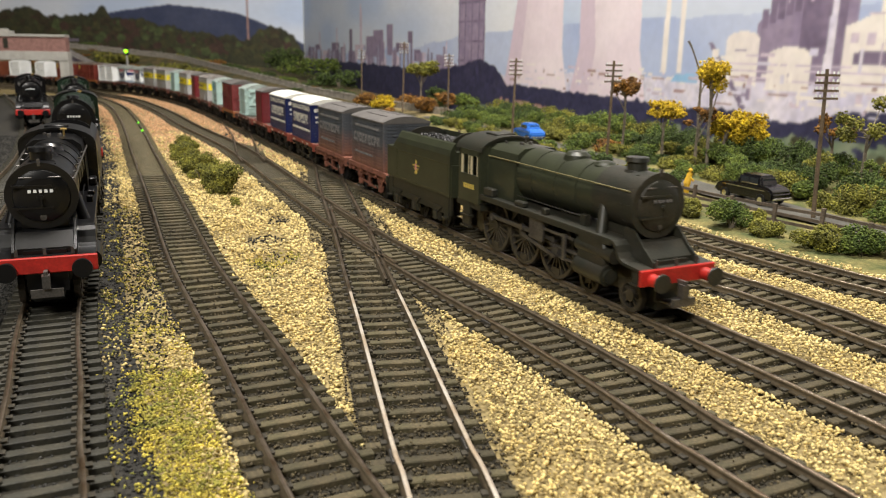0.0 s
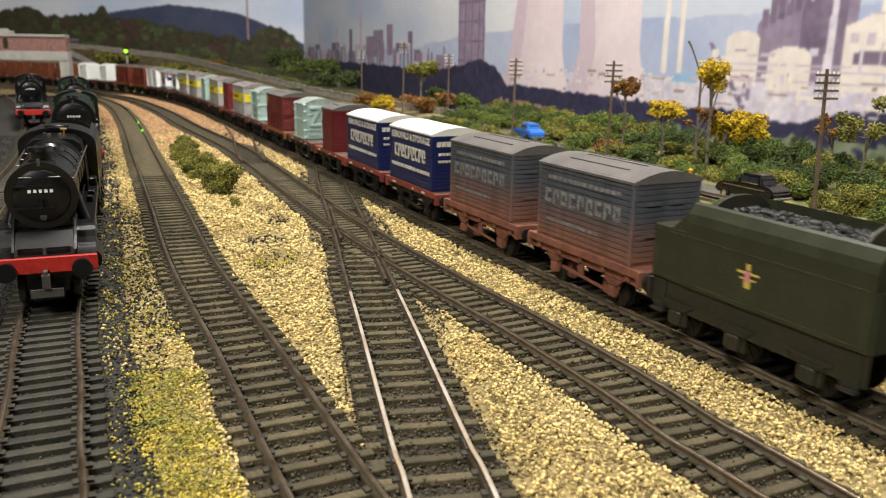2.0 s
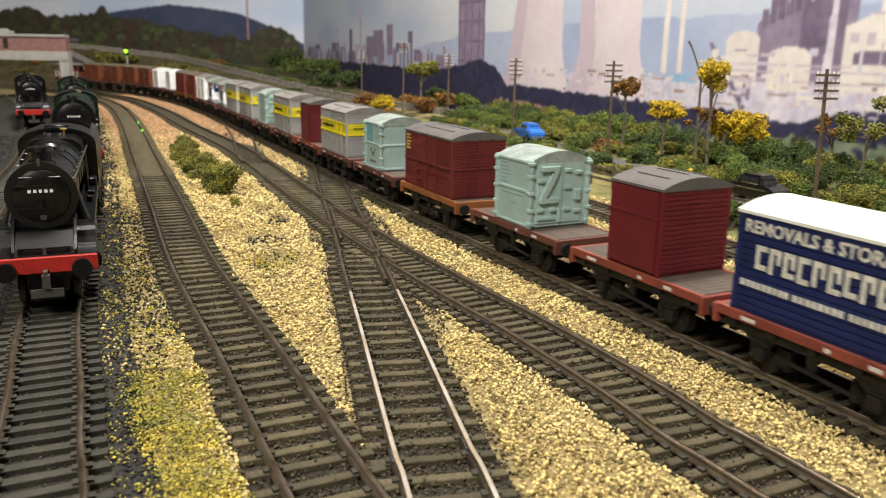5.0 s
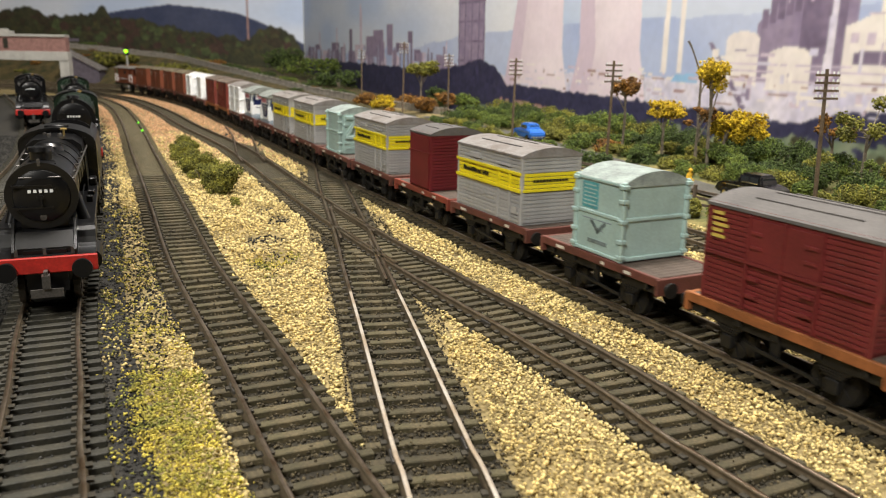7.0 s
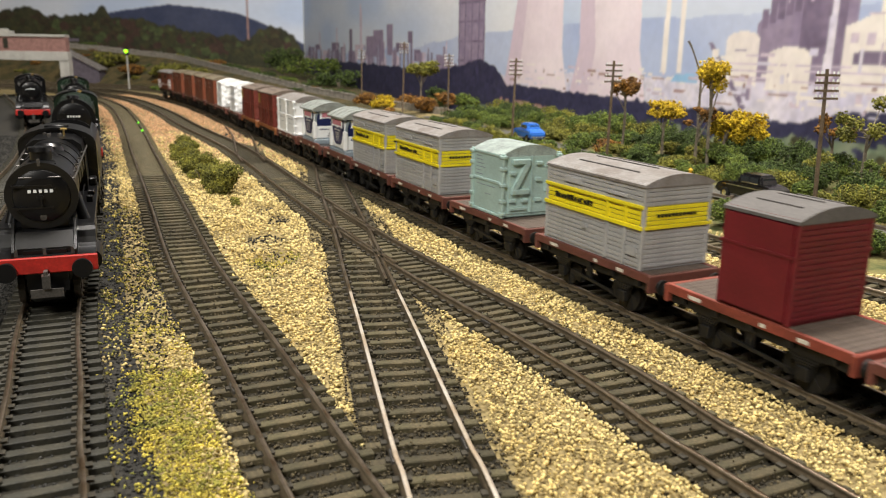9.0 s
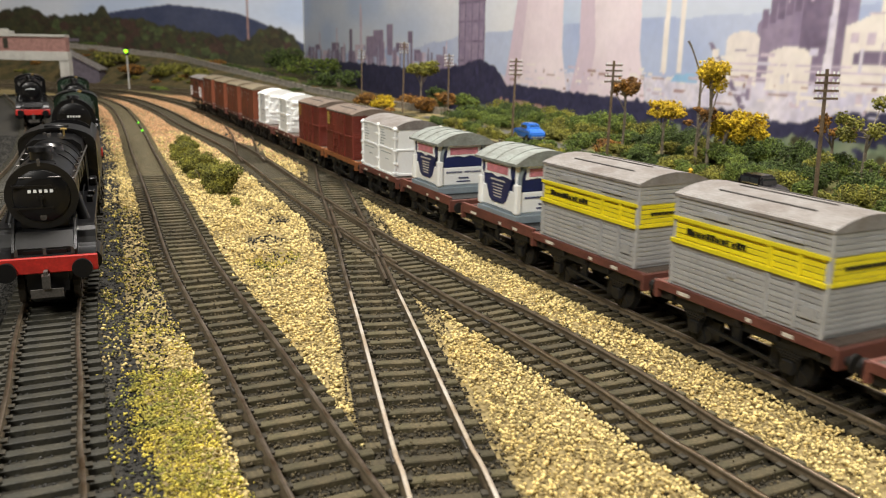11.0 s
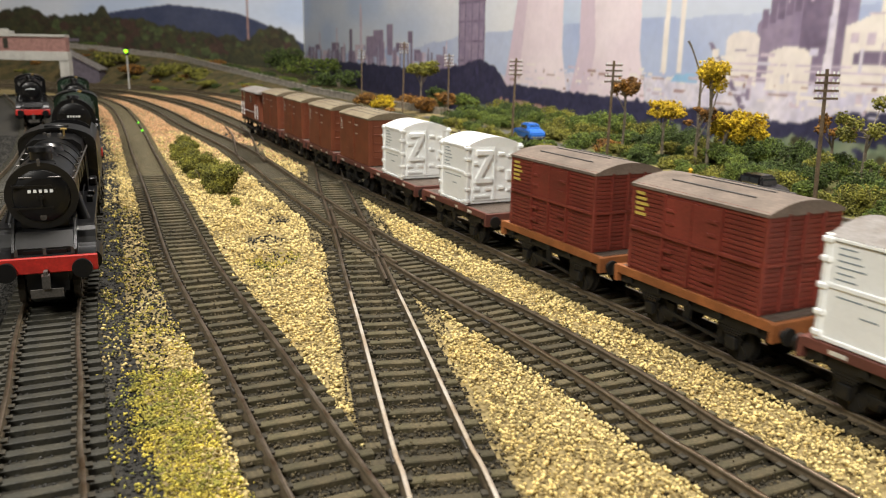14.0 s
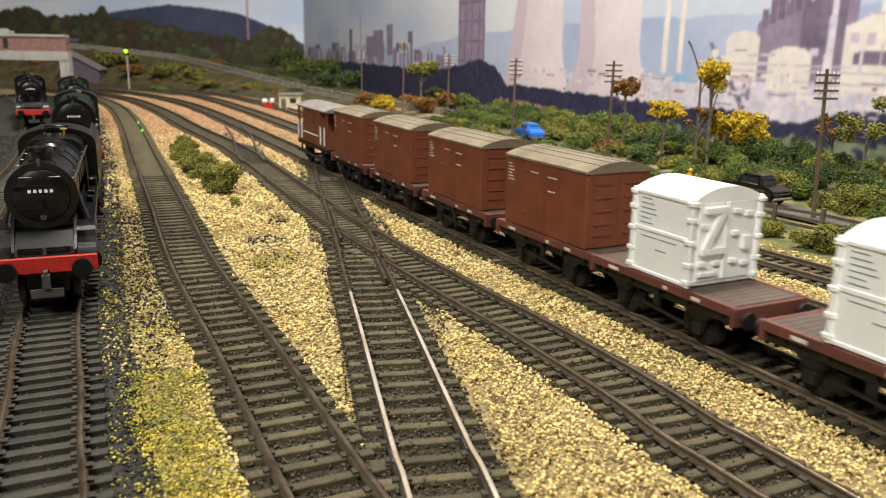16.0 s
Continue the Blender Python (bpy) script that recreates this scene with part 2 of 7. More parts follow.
def at_mm(x, y, z, rx=0, ry=0, rz=0):
    return pose(x * MM, y * MM, z * MM, rx, ry, rz)


def thing(name, label, category, group="", kind="", m=None):
    ob = new(name)
    ob.empty_display_size = 0.005
    tagged(ob, label, category, group, kind)
    if m is not None:
        ob.matrix_basis = m
    return ob


def raw_mesh(name, verts, faces, material):
    me = bpy.data.meshes.new(name)
    verts = np.asarray(verts, dtype=np.float32) * MM
    faces = np.asarray(faces, dtype=np.int32)
    k = faces.shape[1]
    me.vertices.add(len(verts))
    me.vertices.foreach_set("co", verts.ravel())
    me.loops.add(faces.size)
    me.loops.foreach_set("vertex_index", faces.ravel())
    me.polygons.add(len(faces))
    me.polygons.foreach_set("loop_start", np.arange(len(faces), dtype=np.int32) * k)
    me.polygons.foreach_set("loop_total", np.full(len(faces), k, dtype=np.int32))
    me.update(calc_edges=True)
    me.materials.append(material)
    return me


OCTA = np.array([(1, 0, 0), (-1, 0, 0), (0, 1, 0), (0, -1, 0), (0, 0, 1), (0, 0, -1)], dtype=np.float32)
OCTA_F = np.array([(0, 2, 4), (2, 1, 4), (1, 3, 4), (3, 0, 4), (2, 0, 5), (1, 2, 5), (3, 1, 5), (0, 3, 5)], dtype=np.int32)


def grains(name, centres, radius, material, seed=1, flat=0.75):
    """Crumbs: one small uneven eight-sided stone or foam crumb at each centre (mm)."""
    rng = np.random.default_rng(seed)
    n = len(centres)
    v = np.repeat(OCTA[None], n, 0) * rng.uniform(0.65, 1.25, (n, 6, 1)) + rng.normal(0, 0.13, (n, 6, 3))
    a = rng.uniform(0, 2 * np.pi, n)
    b = rng.uniform(-0.9, 0.9, n)
    ca, sa, cb, sb = np.cos(a)[:, None], np.sin(a)[:, None], np.cos(b)[:, None], np.sin(b)[:, None]
    x, y, z = v[..., 0], v[..., 1] * cb - v[..., 2] * sb, v[..., 1] * sb + v[..., 2] * cb
    v = np.stack([x * ca - y * sa, x * sa + y * ca, z * flat], -1)
    r = np.broadcast_to(np.asarray(radius, dtype=np.float32), (n,)) * rng.uniform(0.6, 1.3, n)
    v = v * r[:, None, None] + np.asarray(centres)[:, None, :]
    f = OCTA_F[None] + (np.arange(n) * 6)[:, None, None]
    return raw_mesh(name, v.reshape(-1, 3), f.reshape(-1, 3), material)


# ---- the lines of the tracks, in mm ----
def smooth_line(pts, step=3.0):
    """A curve through the points, cut into equal steps."""
    p = np.array(pts, dtype=float)
    p = np.vstack([2 * p[0] - p[1], p, 2 * p[-1] - p[-2]])
    out = []
    for i in range(1, len(p) - 2):
        t = np.linspace(0, 1, 40, endpoint=False)[:, None]
        a, b, c, d = p[i - 1], p[i], p[i + 1], p[i + 2]
        out.append(0.5 * (2 * b + (c - a) * t + (2 * a - 5 * b + 4 * c - d) * t ** 2 + (3 * b - a - 3 * c + d) * t ** 3))
    q = np.vstack(out + [p[-2:-1]])
    s = np.concatenate([[0], np.cumsum(np.linalg.norm(np.diff(q, axis=0), axis=1))])
    n = int(s[-1] / step)
    u = np.arange(n + 1) * step
    return np.stack([np.interp(u, s, q[:, 0]), np.interp(u, s, q[:, 1])], -1)


HEADINGS = [116.1, 116.9, 115.0, 114.6, 115.2, 115.2, 115.9, 118.3, 122.9, 130.6, 140.2, 149.8, 159.5, 169.2, 176.0, 180.0]
S_STEP = 160.0
S_MIN, S_MAX = -2300.0, 2400.0
_s = np.arange(S_MIN, S_MAX + 1, 2.0)
_h = np.radians(np.interp(_s, np.arange(len(HEADINGS)) * S_STEP, HEADINGS))
_x = np.concatenate([[0], np.cumsum((np.cos(_h)[1:] + np.cos(_h)[:-1]) * 1.0)])
_y = np.concatenate([[0], np.cumsum((np.sin(_h)[1:] + np.sin(_h)[:-1]) * 1.0)])
_k = int(round(-S_MIN / 2.0))
_x, _y = _x - _x[_k] + 120.7, _y - _y[_k] + 178.9


def main_line(s, off=0.0):
    """Place and heading (away from the eye) of the train's line at the length s (mm); off: to the eye's side."""
    h = np.interp(s, _s, _h)
    return np.interp(s, _s, _x) - np.sin(h) * off, np.interp(s, _s, _y) + np.cos(h) * off, h


def offset_main(off, s0, s1):
    return np.stack(main_line(np.arange(s0, s1, 3.0), off)[:2], -1)


LINES = {
    "yard_outer": smooth_line([(-60, -30), (-182, 265), (-262, 460), (-342, 660), (-500, 980), (-690, 1300), (-750, 1400)]),
    "yard": smooth_line([(-30, 35), (-80, 142), (-91, 165), (-105, 197), (-136, 266), (-223, 480), (-318, 700), (-450, 980), (-620, 1300), (-680, 1400)]),
    "loop": smooth_line([(40, 20), (-20.5, 146), (-41, 190), (-60, 231), (-79, 270), (-110.5, 337.5), (-164.5, 465), (-243, 648), (-379, 965), (-500, 1215), (-640, 1425), (-800, 1570), (-1000, 1660)]),
    "branch": smooth_line([(22, 40), (3, 146), (-1.3, 165.5), (-8, 199), (-18, 250), (-33.5, 327), (-40, 362), (-54, 430), (-74, 525), (-89, 605), (-103, 665)]),
    "inner": smooth_line([(250, -210), (150, 0), (73, 157), (62.6, 177), (53.6, 200), (41.6, 226), (26.6, 256), (8, 290), (-18.4, 341), (-48, 402), (-92, 500), (-140, 612), (-195, 732), (-287, 905), (-400, 1130), (-530, 1345), (-690, 1515), (-860, 1625), (-1000, 1670)]),
    "main": offset_main(0, -1500, 2300),
    "outer": smooth_line([(420, -330), (220, 85), (147, 243), (136, 271), (120.5, 301.5), (110.5, 317), (60, 418), (0, 550), (-150, 870), (-295, 1175), (-420, 1410), (-540, 1560), (-700, 1680), (-900, 1780)]),
    "far": smooth_line([(500, -330), (300, 85), (205, 255), (178.5, 301.5), (165.5, 320.5), (146.5, 352.5), (127.5, 387.5), (90, 465), (30, 590), (-100, 890), (-240, 1190), (-375, 1430), (-500, 1590), (-680, 1730), (-900, 1830), (-1200, 1890), (-1650, 1910)]),
    "crossover": smooth_line([(-150, 628), (-163, 665), (-180, 725), (-206, 815), (-236, 900)]),
}


def distance_to(name, pts):
    line = LINES[name][::2]
    out = np.full(len(pts), 1e9)
    for i in range(0, len(pts), 4000):
        d = pts[i:i + 4000, None, :] - line[None]
        out[i:i + 4000] = np.sqrt((d ** 2).sum(-1).min(1))
    return out


# ---- room, table and ground ----
def slab(name, x0, x1, y0, y1, z0, z1, material, label, category="structure"):
    bm = bm_new()
    box(bm, x0, x1, y0, y1, z0, z1)
    return tagged(part(name, bm, material), label, category, kind="structure")


slab("floor", -4000, 4000, -4000, 4500, -1020, -1000, M["plaster"], "plain grey floor of the railway room", "floor")
slab("ceiling", -4000, 4000, -4000, 4500, 1600, 1620, M["plaster"], "plain pale ceiling of the railway room", "ceiling")
slab("wall_south", -4000, 4000, -4020, -4000, -1000, 1600, M["plaster"], "plain pale wall of the railway room", "wall")
slab("wall_north", -4000, 4000, 4500, 4520, -1000, 1600, M["plaster"], "plain pale wall of the railway room", "wall")
slab("wall_west", -4020, -4000, -4000, 4500, -1000, 1600, M["plaster"], "plain pale wall of the railway room", "wall")
slab("wall_east", 4000, 4020, -4000, 4500, -1000, 1600, M["plaster"], "plain pale wall of the railway room", "wall")
slab("ground", -2600, 1600, -2300, 2500, -40, -4.4, M["ground"], "brown scatter-covered baseboard under the tracks", "ground")


def strip(name, line, left, right, z, material, label, category="ground", z2=None):
    """A ribbon along a line, from left to right of it (mm)."""
    t = np.gradient(line, axis=0)
    t /= np.linalg.norm(t, axis=1)[:, None]
    n = np.stack([-t[:, 1], t[:, 0]], -1)
    a, b = line + n * left, line + n * right
    k = len(line)
    v = np.concatenate([np.c_[a, np.full(k, z)], np.c_[b, np.full(k, z if z2 is None else z2)]])
    i = np.arange(k - 1)
    f = np.stack([i, i + 1, i + 1 + k, i + k], -1)[:, ::-1]
    ob = new(name, raw_mesh(name, v, f, material))
    return tagged(ob, label, category, kind="structure")


strip("yard_ground", LINES["yard"], 190, -24, -4.1, M["yard"], "dark oily ash ground of the engine yard")


# ---- tracks: two rails and sleepers each ----
RAIL = [(-0.55, 0.0), (0.55, 0.0), (0.55, -0.7), (0.3, -0.95), (0.3, -1.9), (1.1, -2.4), (-1.1, -2.4), (-0.3, -1.9), (-0.3, -0.95), (-0.55, -0.7)]
sleeper_bm = bm_new()
box(sleeper_bm, -1.35, 1.35, -14.6, 14.6, -4.3, -2.35, bevel=0.25)
SLEEPER = mesh_of("sleeper", sleeper_bm, M["sleeper"])
chair_bm = bm_new()
for side in (-1, 1):
    for e in (-1, 1):
        box(chair_bm, -1.0, 1.0, side * 8.8 + e * 1.35 - 0.75, side * 8.8 + e * 1.35 + 0.75, -2.4, -1.75)
SLEEPER_YARD = SLEEPER.copy()
SLEEPER_YARD.materials[0] = M["yardsleeper"]
CHAIRS = mesh_of("rail_chairs", chair_bm, M["chair"])


def rail_mesh(line, off, head="railhead"):
    t = np.gradient(line, axis=0)
    t /= np.linalg.norm(t, axis=1)[:, None]
    n = np.stack([-t[:, 1], t[:, 0]], -1)
    k, m = len(line), len(RAIL)
    v = np.concatenate([np.c_[line + n * (off + p), np.full(k, z)] for p, z in RAIL])
    f = []
    i = np.arange(k - 1)
    for j in range(m):
        a, b = j * k, ((j + 1) % m) * k
        f.append(np.stack([a + i, a + i + 1, b + i + 1, b + i], -1))
    me = raw_mesh("rail", v, np.concatenate(f), M["rail"])
    me.materials.append(M[head])
    index = np.zeros(len(me.polygons), dtype=np.int32)
    index[:k - 1] = 1
    if head == "paintedshine":
        # The painted reflection ends at y = 285; ordinary rail head beyond.
        me.materials.append(M["railhead"])
        index[:k - 1][line[:-1, 1] > 285] = 2
    me.polygons.foreach_set("material_index", index)
    return me


def track(key, label, pitch=6.2, near=700.0, skip=None, bed=True, rails=(8.8, -8.8)):
    line = LINES[key]
    top = thing("track", label, "railway track", "tracks of the layout", "structure")
    for off in rails:
        ob = new("rail", rail_mesh(line, off, "paintedshine" if key == "branch" else "railhead"))
        ob.parent = top
    if bed:
        strip("trackbed", line, 15.2, -15.2, -4.0 + 0.03 * len(bpy.data.objects) % 0.1, M["bed"], "grimy brown trackbed under sleepers")
    t = np.gradient(line, axis=0)
    step = np.linalg.norm(t, axis=1).mean()
    far_v, far_f, count = [], [], 0
    base_v = np.array([v.co for v in SLEEPER.vertices]) / MM
    rng = random.Random(len(key) * 7)
    cube = np.array([(x, y, z) for x in (-1.35, 1.35) for y in (-14.6, 14.6) for z in (-4.3, -2.35)])
    quad = np.array([(0, 1, 3, 2), (4, 6, 7, 5), (0, 4, 5, 1), (2, 3, 7, 6), (1, 5, 7, 3)])
    s, end = 2.0, (len(line) - 1) * step
    while s < end:
        i = s / step
        x, y = np.interp(i, np.arange(len(line)), line[:, 0]), np.interp(i, np.arange(len(line)), line[:, 1])
        j = min(int(i), len(line) - 2)
        h = math.atan2(line[j + 1, 1] - line[j, 1], line[j + 1, 0] - line[j, 0])
        s += pitch * rng.uniform(0.97, 1.03)
        if skip is not None and skip(x, y):
            continue
        h += radians(rng.uniform(-1.2, 1.2))
        if 110 < y < near and count < 150:
            m = Matrix.Translation((x * MM, y * MM, rng.uniform(-0.15, 0.1) * MM)) @ Matrix.Rotation(h, 4, "Z")
            share("sleeper", SLEEPER_YARD if key.startswith("yard") else SLEEPER, top, m)
            share("rail_chairs", CHAIRS, top, m)
            count += 1
        else:
            c, d = math.cos(h), math.sin(h)
            far_f.append(quad + 8 * len(far_v))
            far_v.append(np.c_[cube[:, 0] * c - cube[:, 1] * d + x, cube[:, 0] * d + cube[:, 1] * c + y, cube[:, 2]])
    if far_v:
        ob = new("distant_sleepers", raw_mesh("distant_sleepers", np.concatenate(far_v), np.concatenate(far_f), M["yardsleeper" if key.startswith("yard") else "sleeper"]))
        ob.parent = top
        tagged(ob, kind="stuff")
    return top


def near_line(key, limit):
    line = LINES[key]
    return lambda x, y: np.sqrt(((line - (x, y)) ** 2).sum(1).min()) < limit


track("yard_outer", "grimy yard track beside the engine shed road", near=500)
track("yard", "dark yard track with a black engine standing on it", near=520, pitch=6.6)
track("loop", "grey-brown curved running track with dusty sleepers", near=560, pitch=7.9)
track("inner", "running track with rusty rails crossed by a diamond", near=560)
track("main", "main running track on which the container train runs", near=520)
track("outer", "running track beside cream ballast shoulders", near=520)
track("far", "outermost track beside the grass verge and fence", near=560)
track("branch", "diverging track with a bright shine painted into its near rail heads", near=560, pitch=8.4, skip=near_line("inner", 11))
track("crossover", "short curved crossover between two running tracks", near=100, skip=near_line("main", 30))

# Check and wing rails of the diamond crossing.
for key, off, a, b in (("branch", 6.6, 372, 452), ("branch", -6.6, 300, 372), ("inner", 6.6, 330, 400), ("inner", -6.6, 385, 450)):
    line = LINES[key]
    seg = line[(line[:, 1] > a) & (line[:, 1] < b)]
    guard = new("check_rail", rail_mesh(seg, off))
    tagged(guard, "short dull check rail beside the running rail", "check rail", "check rails of the crossing", "structure")
# Rail joiners (fishplates) that catch the eye on the nearest rails.
for key, off, yy in (("branch", 8.8, 168), ("branch", -8.8, 170), ("inner", 8.8, 262), ("loop", 8.8, 205)):
    line = LINES[key]
    j = int(np.argmin(abs(line[:, 1] - yy)))
    t = line[j + 1] - line[j]
    h = math.degrees(math.atan2(t[1], t[0]))
    bm = bm_new()
    box(bm, -3, 3, off - 1.0, off + 1.0, -2.2, -0.9, bevel=0.2)
    tagged(part("rail_joiner", bm, M["dullsteel"], at=at_mm(*line[j], 0, 0, 0, h)), "small metal rail joiner clasping two rail ends", "rail joiner", "rail joiners", "structure")


# ---- ballast, dirt and scatter ----
def ballast():
    rng = np.random.default_rng(5)
    keys = ["yard_outer", "yard", "loop", "branch", "inner", "main", "outer", "far"]
    zones = []
    for y0, y1, density, r in ((120, 230, 0.95, 0.62), (230, 340, 0.75, 0.68), (340, 520, 0.42, 0.85), (520, 800, 0.24, 1.0), (800, 1450, 0.14, 1.0)):
        lo, hi = (-0.68, 0.62) if y0 < 700 else (-0.47, 0.02)
        area = (hi - lo) * (y1 ** 2 - y0 ** 2) / 2
        n = int(area * density)
        yy = np.sqrt(rng.uniform(y0 ** 2, y1 ** 2, n))
        xx = yy * rng.uniform(lo, hi, n)
        zones.append(np.c_[xx, yy, np.full(n, r)])
    p = np.concatenate(zones)
    d = {k: distance_to(k, p[:, :2]) for k in keys}
    # which side of the yard and the loop
    def x_at(k):
        line = LINES[k]
        o = np.argsort(line[:, 1])
        return np.interp(p[:, 1], line[o, 1], line[o, 0])
    nearest = np.min([d[k] for k in keys], axis=0)
    wild = np.array([noise.noise(Vector((a / 26, b / 26, 3))) for a, b in p[:, :2]])
    wild2 = np.array([noise.noise(Vector((a / 9, b / 9, 8))) for a, b in p[:, :2]])
    u = rng.uniform(0, 1, len(p))
    left_of_loop = p[:, 0] < x_at("loop")
    left_of_yard = p[:, 0] < x_at("yard")
    right_of_far = (p[:, 0] > x_at("far")) & (d["far"] > 24)
    kind = np.full(len(p), 0)
    track_zone = nearest < 14.6 + 2.2 * wild2
    between_points = (d["branch"] < 21) & (d["inner"] < 26 + 6 * wild2) & (p[:, 1] > 228)
    near_branch = (d["branch"] < 17 + 4 * wild2) & (p[:, 1] < 330)
    kind[track_zone | between_points | near_branch] = 1
    yard_gap = left_of_loop & ~left_of_yard & ~track_zone
    dl = d["loop"]
    kind[yard_gap & (dl > 24 + 13 * wild)] = 2
    kind[yard_gap & (dl > 24 + 13 * wild) & (u < np.where(p[:, 1] < 215, 0.07, 0.30))] = 0
    soot = yard_gap & (p[:, 1] > 245 + 30 * wild) & (p[:, 1] < 448 + 34 * wild) & (dl > 12)
    kind[soot] = np.where(u[soot] < 0.84, 2, np.where(u[soot] < 0.95, 3, 0))
    kind[yard_gap & (p[:, 1] < 212 + 18 * wild) & (dl > 17 + 5 * wild2) & (dl < 34 + 8 * wild) & (u < 0.72)] = 3
    kind[yard_gap & (p[:, 1] < 250) & (u < 0.10)] = 3
    kind[left_of_yard & ~track_zone] = 2
    kind[track_zone & ((d["yard"] < 15) | (d["yard_outer"] < 15))] = 2
    # a dark oily patch between the loop and the branch
    for cx, cy, ra, rb, share_dark in ((-85, 375, 8.5, 15, 0.9), (-89, 424, 6, 15, 0.85), (-72, 334, 9, 17, 0.6), (-104, 452, 5, 12, 0.7)):
        patch = (((p[:, 0] - cx) / ra) ** 2 + ((p[:, 1] - cy) / rb) ** 2 + 1.4 * wild2) < 1.15
        kind[patch & (kind == 0) & (u < share_dark)] = 2
        if share_dark < 0.65:
            kind[patch & (kind == 0) & (u > 0.7)] = 3
    # salmon-coloured ballast on the far curve
    kind[(kind == 0) & (p[:, 1] + 130 * wild + 260 * (u - 0.5) > 760)] = 4
    kind[(kind == 0) & (wild2 < -0.42) & (u < 0.4)] = 1
    keep = np.ones(len(p), bool)
    keep &= ~((kind == 1) & (u > 0.75))
    keep &= ~right_of_far
    # no stones on rails
    for k in keys:
        keep &= ~(abs(d[k] - 8.8) < 1.5)
    keep &= ~((kind == 1) & (d["main"] < 14) & (u > 0.2))
    shoulder = np.clip((nearest - 13) / 9, 0, 1)
    z = -4.3 + 1.7 * shoulder + rng.uniform(-0.3, 0.9, len(p)) + 0.8 * wild
    z[kind == 1] = -3.7 + rng.uniform(-0.4, 0.5, (kind == 1).sum())
    z[kind == 2] = -4.0 + rng.uniform(-0.3, 0.4, (kind == 2).sum())
    for i, (nm, material, label) in enumerate((("ballast", M["ballast"], "loose cream granite ballast stones between the tracks"), ("brown_ballast", M["dirt"], "grimy brown ballast crumbs between the sleepers"),
                                               ("cinders", M["cinder"], "dark ash and cinder crumbs beside the yard track"), ("flock", M["flock"], "yellow-green turf flock scattered beside the track"), ("salmon_ballast", M["pinkstone"], "salmon-coloured ballast stones on the far curve"))):
        w = keep & (kind == i)
        if i == 1:
            # extra fine crumbs filling the gaps between the nearer sleepers
            m = 42000
            ya = np.sqrt(rng.uniform(125 ** 2, 420 ** 2, m))
            extra = np.c_[ya * rng.uniform(-0.58, 0.62, m), ya]
            de = np.min([distance_to(k, extra) for k in ("loop", "branch", "inner", "main", "outer", "far")], axis=0)
            on_branch = distance_to("branch", extra) < 16
            ok = (de < 15.5) & (abs(de - 8.8) > 1.2) & (on_branch | (rng.uniform(0, 1, m) < 0.6))
            extra = extra[ok]
            ze = np.where(rng.uniform(0, 1, len(extra)) < 0.12, -2.2, -3.35) + rng.uniform(-0.4, 0.3, len(extra))
            crumbs = new("fine_crumbs", grains("fine_crumbs", np.c_[extra, ze], 0.50, material, seed=77))
            tagged(crumbs, "fine brown ballast crumbs caught between the sleepers", "ballast", kind="stuff")
        if i == 3:
            base = np.c_[p[w, :2], z[w]]
            base = np.concatenate([base + rng.normal(0, (1.1, 1.1, 0.25), base.shape) for _ in range(4)])
            tagged(new(nm, grains(nm, base, 0.42, material, seed=14)), label, "ballast", kind="stuff")
            continue
        r = p[w, 2] * (1.0, 0.82, 0.8, 1.1, 1.0)[i]
        tagged(new(nm, grains(nm, np.c_[p[w, :2], z[w]], r, material, seed=11 + i)), label, "ballast", kind="stuff")


ballast()


# ---- the train ----
KEYED = []
V = 111.5          # mm per second along the line
TURNED = Matrix.Rotation(math.pi, 4, "Z")


def train_rows(s0):
    rows = []
    for k in range(65):
        t = k * 0.25
        x, y, h = main_line(s0 - V * t)
        rows.append((t, at_mm(x, y, 0, 0, 0, math.degrees(h) + 180)))
    return rows


def spin_rows(x, z, radius, phase=0.0, y=0.0):
    """A wheel that rolls on the line, in its vehicle's space."""
    step = 2 / 30 if radius < 8 else 0.1
    n = int(round(16 / step))
    return [(k * step, at_mm(x, y, z, 0, phase + math.degrees(V * k * step / radius) % 360, 0)) for k in range(n + 1)]


def crank_rows(x, z, radius, crank, y):
    rows = []
    for k in range(161):
        a = V * k * 0.1 / radius
        rows.append((k * 0.1, at_mm(x + crank * math.sin(a), y, z + crank * math.cos(a))))
    return rows


def text_mesh(words, size, material, name="lettering"):
    cu = bpy.data.curves.new(name, "FONT")
    cu.body, cu.size, cu.extrude, cu.align_x, cu.align_y = words, size * MM, 0.06 * MM, "CENTER", "CENTER"
    cu.resolution_u, cu.offset = 2, 0.14 * MM
    ob = bpy.data.objects.new(name, cu)
    me = bpy.data.meshes.new_from_object(ob)
    bpy.data.objects.remove(ob)
    me.materials.clear()
    me.materials.append(material)
    return me


def bars(bm, x0, x1, z0, z1, y, n=1, gap=0.5, axis="Y"):
    """A row of n plain bars that stand in for writing, on a face at y (or at x, with axis X)."""
    w = (x1 - x0 - gap * (n - 1)) / n
    for i in range(n):
        a = x0 + i * (w + gap)
        if axis == "Y":
            box(bm, a, a + w, y - 0.08, y + 0.25, z0, z1)
        else:
            box(bm, y - 0.25, y + 0.08, a, a + w, z0, z1)


